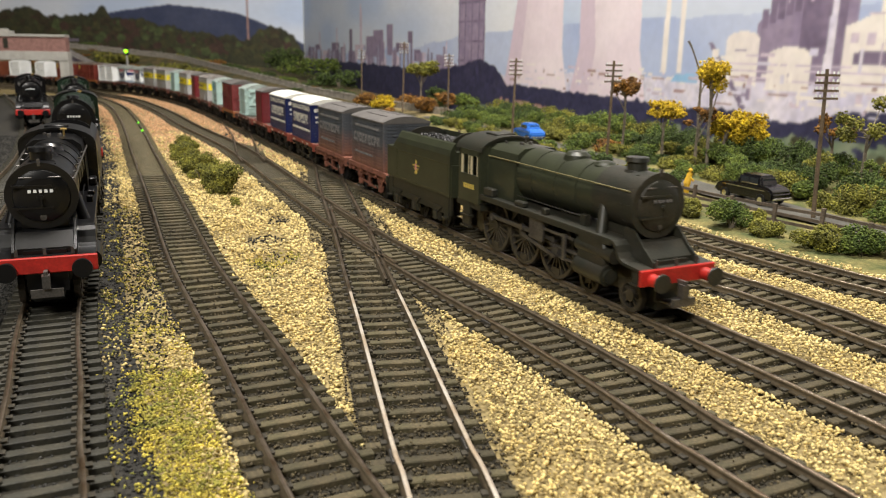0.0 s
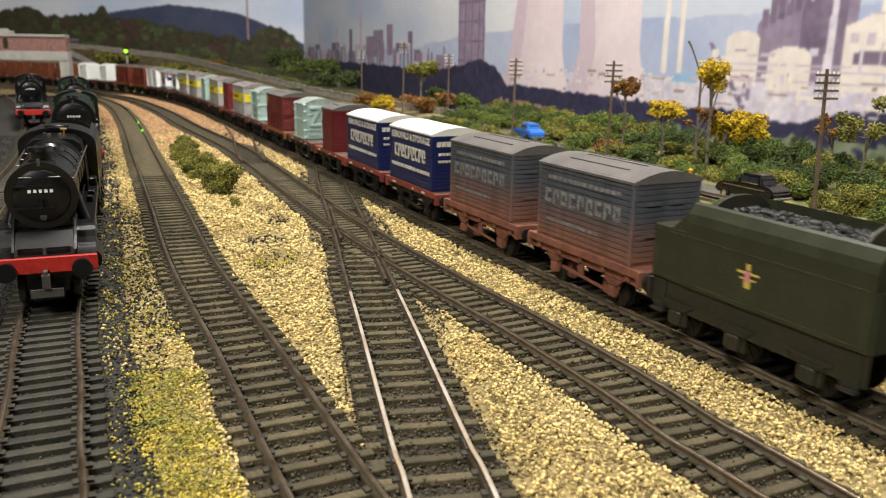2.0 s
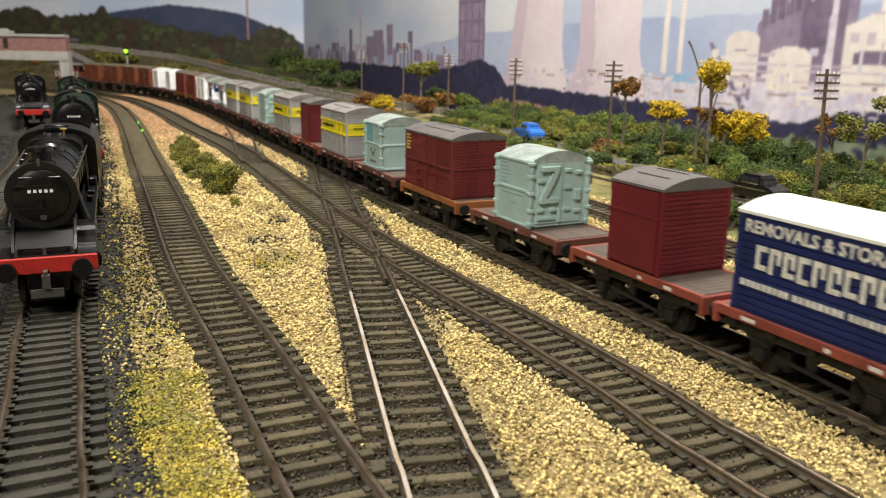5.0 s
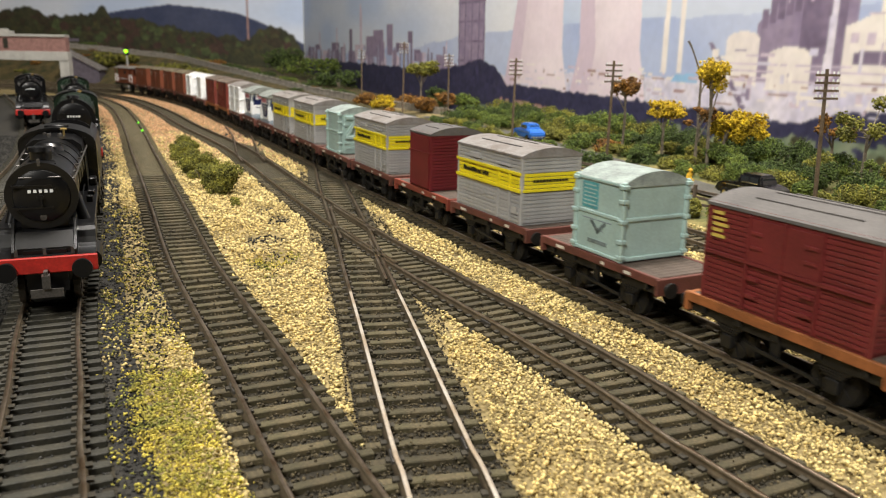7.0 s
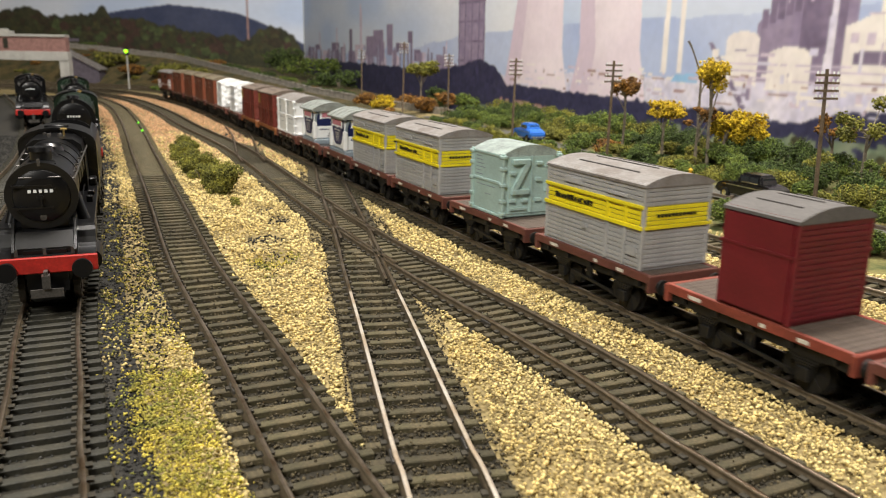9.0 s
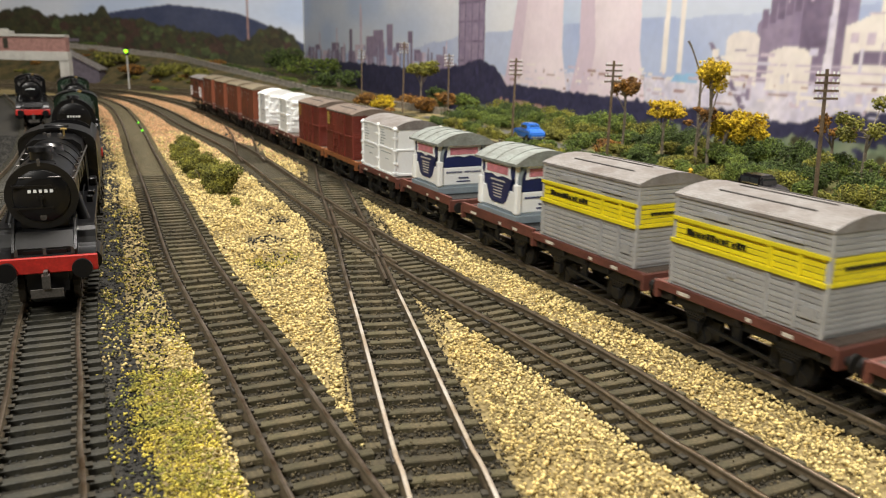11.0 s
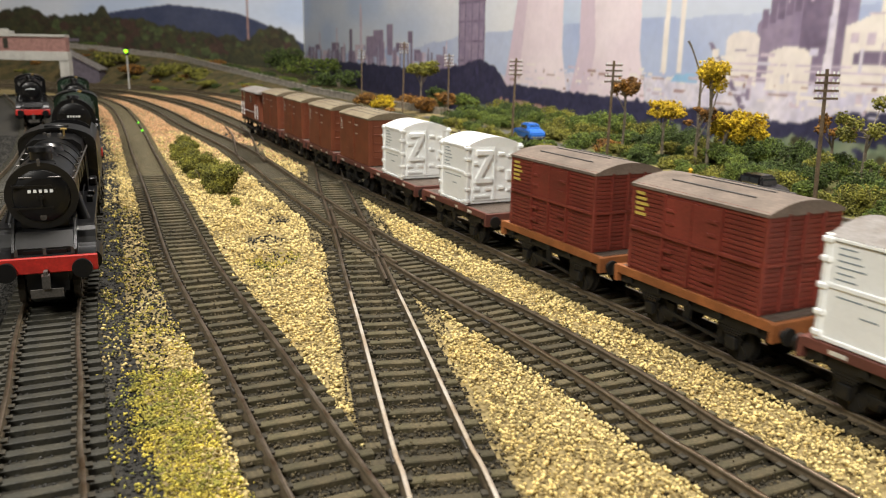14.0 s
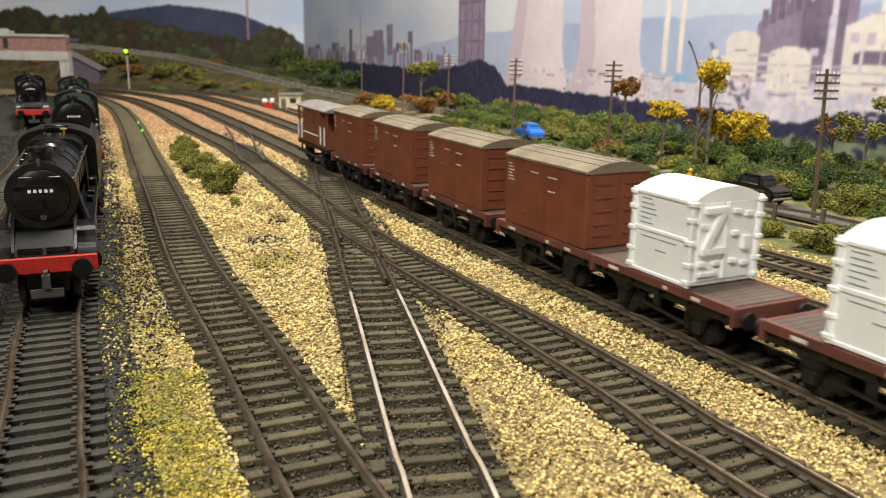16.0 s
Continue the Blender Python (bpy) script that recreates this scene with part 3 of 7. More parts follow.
def wheelset_mesh():
    bm = bm_new()
    for side in (-1, 1):
        cyl(bm, (0, side * 7.4, 0), (0, side * 9.6, 0), 6.0, n=20)
        cyl(bm, (0, side * 7.2, 0), (0, side * 7.9, 0), 6.6, n=20)
        for k in range(8):
            a = k * math.pi / 4
            box(bm, -0.5, 0.5, side * 9.6 - 0.3, side * 9.6 + 0.3, 1.2, 5.0, turn=Matrix.Rotation(a, 4, "Y"))
    cyl(bm, (0, -12, 0), (0, 12, 0), 1.0, n=8)
    return mesh_of("wheelset", bm, M["chassis"])


WHEELSET = wheelset_mesh()
WAGON_KIT = {}


def wagon(s0, frame_mat, gear_mat, deck_mat, half, label, lip=False, patches=True, group="container flat wagons"):
    """A short four-wheeled flat wagon with planked deck, solebars, axleguards, buffers and couplings."""
    top = thing("flat_wagon", label, "railway wagon", group)
    kit = (frame_mat.name, gear_mat.name, deck_mat.name, half, lip, patches)
    if kit not in WAGON_KIT:
        made = []
        bm = bm_new()
        box(bm, -half + 0.5, half - 0.5, -13.6, 13.6, 14.8, 16.6)
        made.append(("deck", mesh_of("deck", bm, deck_mat)))
        bm = bm_new()
        box(bm, -1.25, 1.25, -13.4, 13.4, 16.6, 17.1, bevel=0.12)
        plank = mesh_of("deck_board", bm, deck_mat)
        n = int((2 * half - 3) / 2.7)
        made += [("deck_board", plank, at_mm((i - (n - 1) / 2) * 2.7, 0, 0)) for i in range(n)]
        rim = 18.6 if lip else 17.3
        for side in (-1, 1):
            bm = bm_new()
            box(bm, -half, half, side * 14.3 - 0.7, side * 14.3 + 0.7, 14.3, rim, bevel=0.2)
            made.append(("side_rail", mesh_of("side_rail", bm, frame_mat, False)))
            bm = bm_new()
            box(bm, -half + 1, half - 1, side * 12.6 - 0.6, side * 12.6 + 0.6, 11.2, 15.0)
            for k in range(5):
                x = -half * 0.8 + k * half * 0.4
                box(bm, x - 1.1, x + 1.1, side * 13.6 - 0.8, side * 13.6 + 0.9, 12.0, 14.6, bevel=0.2)
            made.append(("solebar", mesh_of("solebar", bm, gear_mat)))
            for e in (-1, 1):
                bm = bm_new()
                x = e * 18.0
                extrude_profile(bm, [(x - 5.0, 13.5), (x + 5.0, 13.5), (x + 2.0, 4.6), (x - 2.0, 4.6)], side * 11.6 - 0.35, side * 11.6 + 0.35, "Y")
                box(bm, x - 1.9, x + 1.9, side * 12.4 - 0.9, side * 12.4 + 1.1, 4.0, 8.0, bevel=0.3)
                for k in range(4):
                    box(bm, x - 5.5 + k * 0.9, x + 5.5 - k * 0.9, side * 12.3 - 0.6, side * 12.3 + 0.7, 10.6 - k * 0.75, 11.2 - k * 0.75)
                made.append(("axleguard", mesh_of("axleguard", bm, gear_mat)))
            bm = bm_new()
            box(bm, -11, 14, side * 14.0 - 0.35, side * 14.0 + 0.35, 6.8, 7.8, turn=Matrix.Rotation(radians(4), 4, "Y"))
            box(bm, -1.5, 1.5, side * 13.2 - 0.4, side * 13.2 + 0.4, 6.5, 12.5)
            box(bm, -12.2, -9.6, side * 9.0 - 1.0, side * 9.0 + 1.0, 3.0, 9.0)
            box(bm, 9.6, 12.2, side * 9.0 - 1.0, side * 9.0 + 1.0, 3.0, 9.0)
            made.append(("brake_gear", mesh_of("brake_gear", bm, gear_mat)))
            if patches:
                bm = bm_new()
                for x, w in ((-half * 0.62, 2.6), (half * 0.15, 1.0), (half * 0.55, 1.8)):
                    box(bm, x - w, x + w, side * 15.0 - 0.12, side * 15.0 + 0.12, 15.0, 16.1)
                made.append(("painted_panel", mesh_of("painted_panel", bm, M["letters"])))
        for e in (-1, 1):
            bm = bm_new()
            box(bm, e * (half - 0.4) - 0.8, e * (half - 0.4) + 0.8, -15.2, 15.2, 11.3, 17.0, bevel=0.2)
            made.append(("headstock", mesh_of("headstock", bm, frame_mat)))
            for side in (-1, 1):
                bm = bm_new()
                cyl(bm, (e * half, side * 11.4, 13.6), (e * (half + 2.2), side * 11.4, 13.6), 1.3, n=10)
                cyl(bm, (e * (half + 2.2), side * 11.4, 13.6), (e * (half + 2.9), side * 11.4, 13.6), 2.6, n=14)
                made.append(("buffer", mesh_of("buffer", bm, M["chassis"])))
            bm = bm_new()
            box(bm, e * half - 3, e * half + 3.6, -2.2, 2.2, 6.4, 7.2)
            box(bm, e * (half + 3.2) - 0.5, e * (half + 3.2) + 0.5, -4.2, 4.2, 6.2, 9.0)
            made.append(("coupling", mesh_of("coupling", bm, M["chassis"])))
        WAGON_KIT[kit] = made
    for name, me, *m in WAGON_KIT[kit]:
        share(name, me, top, m[0] if m else Matrix())
    for k, x in enumerate((-18.0, 18.0)):
        w = share("wheelset", WHEELSET, top, at_mm(x, 0, 6.0))
        KEYED.append((w, spin_rows(x, 6.0, 6.0, phase=37 * (s0 % 7) + 60 * k)))
    KEYED.append((top, train_rows(s0)))
    return top


def roof_profile(half, z, rise, thick=0.9):
    n = 10
    out = [(half * (2 * i / n - 1), z + rise * (1 - (2 * i / n - 1) ** 2)) for i in range(n + 1)]
    return [(-half, z - thick)] + out + [(half, z - thick)]


BOX_KIT = {}


def planked_box(top, kit, length, side_mat, roof_mat, z0=17.4, z1=46.2, half=14.6, rows=13, band=None, end_mat=None, rise=3.2, ribs=3, post_mat=None):
    """The wooden body of a container: core, separate horizontal boards on all four sides, corner posts, arched roof."""
    if kit not in BOX_KIT:
        made = []
        a = length / 2
        bm = bm_new()
        box(bm, -a + 0.5, a - 0.5, -half + 0.5, half - 0.5, z0, z1 + 0.5)
        made.append(("body", mesh_of("body", bm, side_mat), Matrix()))
        pitch = (z1 - z0 - 1.6) / rows
        mats = {}
        for key, m in (("side", side_mat), ("band", band[2] if band else side_mat), ("end", end_mat or side_mat)):
            bm = bm_new()
            box(bm, -a + 1.2, a - 1.2, -0.28, 0.28, -pitch / 2 + 0.12, pitch / 2 - 0.12, bevel=0.12)
            bm2 = bm_new()
            box(bm2, -0.28, 0.28, -half + 1.2, half - 1.2, -pitch / 2 + 0.12, pitch / 2 - 0.12, bevel=0.12)
            mats[key] = mesh_of("board", bm, m), mesh_of("end_board", bm2, m)
        for r in range(rows):
            z = z0 + 0.8 + pitch * (r + 0.5)
            if kit == "grey":
                k = min(1.0, max(0.0, (z - z0 - 1) / 16))
                shade = [lo * (1 - k) + hi * k for lo, hi in zip((0.25, 0.11, 0.07), (0.080, 0.090, 0.108))]
                made_mat = mat("weathered_board_paint", shade, 0.75, size=9, amount=0.35, bump=0.2)
                bm = bm_new()
                box(bm, -a + 1.2, a - 1.2, -0.28, 0.28, -pitch / 2 + 0.12, pitch / 2 - 0.12, bevel=0.12)
                bm2 = bm_new()
                box(bm2, -0.28, 0.28, -half + 1.2, half - 1.2, -pitch / 2 + 0.12, pitch / 2 - 0.12, bevel=0.12)
                mats["side"] = mats["end"] = mesh_of("board", bm, made_mat), mesh_of("end_board", bm2, made_mat)
            banded = band and band[0] <= z <= band[1]
            for side in (-1, 1):
                made.append(("board", mats["band" if banded else "side"][0], at_mm(0, side * (half - 0.35), z)))
                made.append(("end_board", mats["band" if banded else "end"][1], at_mm(side * (a - 0.35), 0, z)))
        for x in (-1, 1):
            for y in (-1, 1):
                bm = bm_new()
                box(bm, x * (a - 0.65) - 0.7, x * (a - 0.65) + 0.7, y * (half - 0.6) - 0.7, y * (half - 0.6) + 0.7, z0, z1, bevel=0.2)
                made.append(("corner_post", mesh_of("corner_post", bm, post_mat or side_mat), Matrix()))
            bm = bm_new()
            extrude_profile(bm, roof_profile(half - 0.3, z1, rise - 0.3, 1.6), x * (a - 0.25) - 0.25, x * (a - 0.25) + 0.25)
            made.append(("end_arch", mesh_of("end_arch", bm, end_mat or side_mat), Matrix()))
        bm = bm_new()
        extrude_profile(bm, roof_profile(half + 0.4, z1 + 0.1, rise), -a - 0.3, a + 0.3)
        made.append(("roof", mesh_of("roof", bm, roof_mat), Matrix()))
        bm = bm_new()
        for k in range(ribs):
            y = (k - (ribs - 1) / 2) * half * 0.55
            z = z1 + rise * (1 - (y / (half + 0.4)) ** 2)
            box(bm, -a * 0.6, a * 0.6, y - 0.3, y + 0.3, z - 0.1, z + 0.45)
        made.append(("roof_batten", mesh_of("roof_batten", bm, M["greyroof"] if ribs else roof_mat), Matrix()))
        BOX_KIT[kit] = made
    for name, me, m in BOX_KIT[kit]:
        share(name, me, top, m)


def fitting(top, name, material, boxes, label="", bevel=0.0):
    bm = bm_new()
    for b in boxes:
        box(bm, *b, bevel=bevel)
    return part(name, bm, material, top, label)


def removals_box(s0, colour):
    """Furniture container; blue with a white roof, or faded grey over rust."""
    blue = colour == "blue"
    top = thing("freight_container", "dark blue planked furniture container with a white roof" if blue else "faded grey furniture container rusty along its foot",
                "freight container", "containers on the train")
    planked_box(top, colour, 57, M["navy"] if blue else M["greypick"], M["whiteroof"] if blue else M["greyroof"], rows=14, ribs=0 if blue else 3)
    ink = M["letters"] if blue else M["fadeletters"]
    for y, turn in ((-14.75, 0), (14.75, 180)):
        if blue:
            share("lettering", LINE_ONE, top, at_mm(0, y, 42.0, 90, 0, turn))
        bm = bm_new()
        sign = -1 if y < 0 else 1
        y2 = sign * 14.7
        if not blue:
            bars(bm, -22, 22, 40.5, 42.0, y2, 14, 0.7)
            bars(bm, -22, 10, 24.2, 25.4, y2, 10, 0.8)
        else:
            bars(bm, -25.5, -9, 25.0, 26.8, y2, 9, 0.55)
            bars(bm, -7.5, 8, 25.0, 26.8, y2, 8, 0.55)
            bars(bm, 9.5, 25.5, 25.0, 26.8, y2, 9, 0.55)
        # the owner's name, as plain block shapes
        z0, z1, n = (30.2, 37.4, 9) if blue else (31.0, 36.8, 9)
        w = 42.0 if blue else 47.0
        c = w / n - (0.9 if blue else 1.2)
        for i in range(n):
            a = -w / 2 + i * w / n
            low = z0 + 0.0 if i % 2 else z0 + 0.4
            box(bm, a, a + c * 0.36, y2 - 0.08, y2 + 0.08, low, z1)
            box(bm, a + c * 0.36, a + c, y2 - 0.07, y2 + 0.07, z1 - 1.5, z1)
            if i % 3 != 1:
                box(bm, a + c * 0.36, a + c, y2 - 0.07, y2 + 0.07, low, low + 1.5)
            if i % 3 != 0:
                box(bm, a + c * 0.66, a + c, y2 - 0.06, y2 + 0.06, (z0 + z1) / 2 - 0.6, z1 - 1.5)
        part("lettering", bm, ink, top, "rows of pale painted lettering blocks")
    if blue:
        for x in (-28.6, 28.6):
            bm = bm_new()
            bars(bm, -12, 12, 40.0, 42.6, x, 9, 0.5, "X")
            bars(bm, -11, 11, 35.5, 37.0, x, 11, 0.5, "X")
            bars(bm, -11, 11, 32.0, 33.2, x, 12, 0.5, "X")
            part("lettering", bm, ink, top, "rows of pale painted lettering blocks")
    else:
        fitting(top, "door_bar", M["greypick"], [(28.2, 29.0, -9, -3, 38, 39), (28.2, 29.0, 1, 7, 38, 39), (28.2, 29.0, -9, -3, 27, 28), (28.2, 29.0, 1, 7, 27, 28)])
    KEYED.append((top, train_rows(s0)))


def banded_box(s0):
    """Grey container with a broad yellow band."""
    top = thing("freight_container", "light grey slatted container with a broad yellow band", "freight container", "containers on the train")
    planked_box(top, "band", 57, M["grey"], M["midroof"], rows=17, band=(31.0, 39.4, M["yellow"]), ribs=3)
    for y in (-14.9, 14.9):
        bm = bm_new()
        for i, (w, h) in enumerate(((2.0, 1.9), (1.5, 1.2), (1.6, 1.2), (1.6, 1.2), (1.6, 1.8), (1.5, 1.9), (1.3, 1.2), (1.6, 1.2), (0.8, 1.7), (1.6, 1.2), (1.6, 1.8), (1.2, 1.7))):
            box(bm, -22 + i * 2.0, -22 + i * 2.0 + w, y - 0.08, y + 0.08, 34.6, 34.6 + h)
        part("lettering", bm, M["black"], top, "short dark marks on the yellow band")
        fitting(top, "door_post", M["grey"], [(9.2, 10.4, y - 0.3, y + 0.3, 18, 31.5), (19.0, 20.0, y - 0.3, y + 0.3, 18, 31.5), (9.2, 20.0, y - 0.3, y + 0.3, 41.0, 42.0), (-16, -6, y - 0.3, y + 0.4, 41.2, 43.2)])
        fitting(top, "door_post", M["yellow"], [(9.2, 10.4, y - 0.3, y + 0.3, 31.5, 39.3), (19.0, 20.0, y - 0.3, y + 0.3, 31.5, 39.3)])
        fitting(top, "rubbing_rail", M["yellow"], [(-28.4, 28.4, y - 0.6, y + 0.6, 31.2, 32.4), (-28.4, 28.4, y - 0.4, y + 0.4, 38.4, 39.4)])
        fitting(top, "latch", M["grey"], [(-4, -1.5, y - 0.4, y + 0.4, 26, 27.4), (22, 26, y - 0.3, y + 0.3, 22, 25)])
    for x in (-28.6, 28.6):
        bm = bm_new()
        bars(bm, -9, 8, 35.2, 36.3, x, 11, 0.5, "X")
        part("lettering", bm, M["black"], top, "short dark marks on the yellow band")
        fitting(top, "rubbing_rail", M["yellow"], [(x - 0.4, x + 0.4, -14, 14, 31.4, 32.4)])
    KEYED.append((top, train_rows(s0)))


def maroon_box(s0, paint, roof, long=True):
    length = 57 if long else 26
    word = "long" if long else "short"
    top = thing("freight_container", f"{word} maroon slatted container with a dark grey roof", "freight container", "containers on the train")
    planked_box(top, f"{word}{paint}", length, M[paint], M[roof], rows=19 if long else 17, ribs=3)
    a = length / 2
    for y in (-14.9, 14.9):
        if long:
            bm = bm_new()
            for i in range(5):
                bars(bm, -a + 2.5, -a + 6.5 + (i % 3), 43.2 - 1.7 * i, 44.1 - 1.7 * i, y)
            bars(bm, -9, -4, 42.4, 43.0, y)
            bars(bm, 0, 7, 42.0, 42.6, y)
            part("lettering", bm, M["yellowline"], top, "small cream lettering bars")
            fitting(top, "door", M[paint], [(-12, 12, y - 0.25, y + 0.25, 32.4, 44.2)])
            fitting(top, "door_strap", M[paint], [(-0.4, 0.4, y - 0.5, y + 0.5, 18, 45), (-12.4, -11.6, y - 0.5, y + 0.5, 18, 45), (11.6, 12.4, y - 0.5, y + 0.5, 18, 45), (-27.5, 27.5, y - 0.55, y + 0.55, 31.3, 32.3)])
            for x in (-11, 7):
                for z in (22, 27, 36, 40):
                    fitting(top, "hinge", M[paint], [(x, x + 4, y - 0.7, y + 0.7, z, z + 0.9)])
        else:
            bm = bm_new()
            for i in range(5):
                bars(bm, -a + 2.0, -a + 5.5 + (i % 3), 43.4 - 1.6 * i, 44.3 - 1.6 * i, y)
            bars(bm, -1, 4, 37.0, 37.8, y)
            part("lettering", bm, M["cream"], top, "small cream lettering bars")
            fitting(top, "door", M[paint], [(-a + 1.4, a - 1.4, y - 0.2, y + 0.25, 18.5, 45)])
            fitting(top, "rubbing_rail", M[paint], [(-a, a, y - 0.5, y + 0.5, 36.0, 36.8)])
    for x in (-a - 0.05, a + 0.05):
        if long:
            fitting(top, "end_door_strap", M[paint], [(x - 0.5, x + 0.5, -0.5, 0.5, 18, 46), (x - 0.5, x + 0.5, -14, 14, 31.3, 32.2), (x - 0.5, x + 0.5, -7.5, -6.7, 18, 46), (x - 0.5, x + 0.5, 6.7, 7.5, 18, 46)])
    KEYED.append((top, train_rows(s0)))


def brown_box(s0):
    top = thing("freight_container", "plain brown plywood container with a dusty roof", "freight container", "containers on the train")
    if "brown" not in BOX_KIT:
        made = []
        bm = bm_new()
        box(bm, -28, 28, -14.6, 14.6, 17.4, 46.4, bevel=0.35)
        made.append(("body", mesh_of("body", bm, M["brown"])))
        bm = bm_new()
        extrude_profile(bm, roof_profile(15.1, 46.2, 3.2), -28.5, 28.5)
        made.append(("roof", mesh_of("roof", bm, M["dustroof"])))
        bm = bm_new()
        for k in range(-2, 3):
            z = 46.2 + 3.2 * (1 - (k * 4.6 / 15.1) ** 2)
            box(bm, -28.3, 28.3, k * 4.6 - 0.15, k * 4.6 + 0.15, z - 0.2, z + 0.15)
        made.append(("roof_seam", mesh_of("roof_seam", bm, M["greyroof"])))
        for y in (-14.7, 14.7):
            bm = bm_new()
            box(bm, -12.0, 2.0, y - 0.25, y + 0.25, 18.5, 45.0, bevel=0.1)
            made.append(("door", mesh_of("door", bm, M["brown"])))
            for z in (24, 33, 41):
                bm = bm_new()
                box(bm, -13, -9, y - 0.5, y + 0.5, z, z + 0.8)
                made.append(("hinge", mesh_of("hinge", bm, M["brown"])))
            bm = bm_new()
            box(bm, 0.5, 1.1, y - 0.5, y + 0.5, 20, 44)
            made.append(("door_bar", mesh_of("door_bar", bm, M["brown"])))
            bm = bm_new()
            for i in range(6):
                bars(bm, -26, -23.4 + (i * 7 % 3), 42.4 - 1.3 * i, 42.8 - 1.3 * i, y)
            bars(bm, -9, -3, 41, 41.5, y + (0.2 if y > 0 else -0.2), 4, 0.4)
            bars(bm, 3, 9, 40.4, 40.9, y, 3, 0.5)
            bars(bm, 3.4, 8, 35, 35.5, y, 3, 0.5)
            made.append(("lettering", mesh_of("lettering", bm, M["letters"])))
        for x in (-28, 28):
            for z in (22, 26, 31, 36, 41):
                for y in (-7, 7):
                    bm = bm_new()
                    box(bm, x - 0.5, x + 0.5, y - 4, y + 4, z, z + 0.8, bevel=0.1)
                    made.append(("end_door_strap", mesh_of("end_door_strap", bm, M["brown"])))
            for y in (-11.6, 0, 11.6):
                bm = bm_new()
                box(bm, x - 0.4, x + 0.4, y - 0.3, y + 0.3, 18, 46)
                made.append(("end_door_bar", mesh_of("end_door_bar", bm, M["brown"])))
        BOX_KIT["brown"] = made
    for name, me in BOX_KIT["brown"]:
        share(name, me, top, Matrix())
    KEYED.append((top, train_rows(s0)))


def insulated_box(s0, paint, dx=0.0, zdoor=True, roof=None, group="containers on the train", length=26.5, lettered=True):
    """A short insulated container with heavy corner straps and, on one end, a Z-braced door."""
    white = paint == "white"
    colour = "white" if white else "pale blue-green"
    top = thing("freight_container", f"short {colour} insulated container with raised straps", "freight container", group)
    kit = (paint, zdoor, length, lettered)
    if kit not in BOX_KIT:
        made = []
        p = M[paint]
        a = length / 2
        bm = bm_new()
        box(bm, -a, a, -14.0, 14.0, 17.4, 45.0, bevel=0.5)
        made.append(("body", mesh_of("body", bm, p)))
        bm = bm_new()
        extrude_profile(bm, roof_profile(14.4, 44.8, 4.0, 1.2), -a - 0.4, a + 0.4)
        made.append(("roof", mesh_of("roof", bm, M[roof or paint])))
        for x in (-1, 1):
            for y in (-1, 1):
                bm = bm_new()
                box(bm, x * a - 0.9, x * a + 0.9, y * 14 - 0.8, y * 14 + 0.8, 17.4, 45.4, bevel=0.3)
                for z in (18.5, 24, 31, 38, 43):
                    box(bm, x * a - 1.4, x * a + 1.4, y * 14 - 1.3, y * 14 + 1.3, z, z + 1.6, bevel=0.3)
                made.append(("corner_strap", mesh_of("corner_strap", bm, p)))
        for x in (-a, a):
            bm = bm_new()
            if zdoor and x > 0:
                box(bm, x - 0.3, x + 0.45, -11.2, 11.2, 19.0, 44.0, bevel=0.2)
                box(bm, x, x + 1.1, -0.5, 0.5, 19.5, 44.0)
                box(bm, x, x + 1.9, -9.8, -1.2, 40.6, 42.8, bevel=0.2)
                box(bm, x, x + 1.9, -10.2, -1.2, 27.6, 29.8, bevel=0.2)
                brace = Matrix.Translation((0, -5.6, 35.2)) @ Matrix.Rotation(radians(-30), 4, "X")
                box(bm, x, x + 1.8, -1.1, 1.1, -7.0, 7.0, turn=brace)
                for y, z in ((-9.5, 24), (-3.5, 24), (3.5, 40), (8.5, 39), (3.5, 33), (8.5, 30), (3.5, 24), (8.5, 23), (-9.5, 36)):
                    box(bm, x, x + 1.5, y - 1.5, y + 1.5, z, z + 1.6, bevel=0.25)
                box(bm, x, x + 1.9, 6.6, 9.6, 28.2, 33.0, bevel=0.4)
                box(bm, x, x + 1.2, -10.5, -2.5, 20.8, 21.8)
                made.append(("end_door", mesh_of("end_door", bm, p)))
            else:
                box(bm, x - 0.6, x + 0.6, -14.2, 14.2, 31.6, 33.0, bevel=0.3)
                box(bm, x - 0.6, x + 0.6, -14.2, 14.2, 17.6, 19.2, bevel=0.3)
                made.append(("end_band", mesh_of("end_band", bm, p)))
        for y in (-14.0, 14.0):
            bm = bm_new()
            box(bm, -a, a, y - 0.5, y + 0.5, 31.6, 33.0, bevel=0.25)
            box(bm, -a, a, y - 0.5, y + 0.5, 43.6, 44.8, bevel=0.25)
            box(bm, -a, a, y - 0.5, y + 0.5, 17.5, 18.8, bevel=0.25)
            made.append(("side_strap", mesh_of("side_strap", bm, p)))
            if lettered:
                bm = bm_new()
                for i in range(6):
                    bars(bm, -a + 3, -a + 8 + (i * 5 % 4), 42.0 - 1.6 * i, 42.4 - 1.6 * i, y)
                bars(bm, -a + 4, a - 6, 29.6, 30.0, y, 2, 1)
                bars(bm, -2, 3, 26, 26.4, y)
                made.append(("lettering", mesh_of("lettering", bm, M["bluegrey"])))
            if not white and not zdoor:
                sign = -1 if y < 0 else 1
                bm = bm_new()
                box(bm, -a + 3.5, -a + 12.5, y + sign * 0.05 - 0.1, y + sign * 0.05 + 0.1, 33.6, 43.0)
                made.append(("painted_panel", mesh_of("painted_panel", bm, M["turquoise"])))
                bm = bm_new()
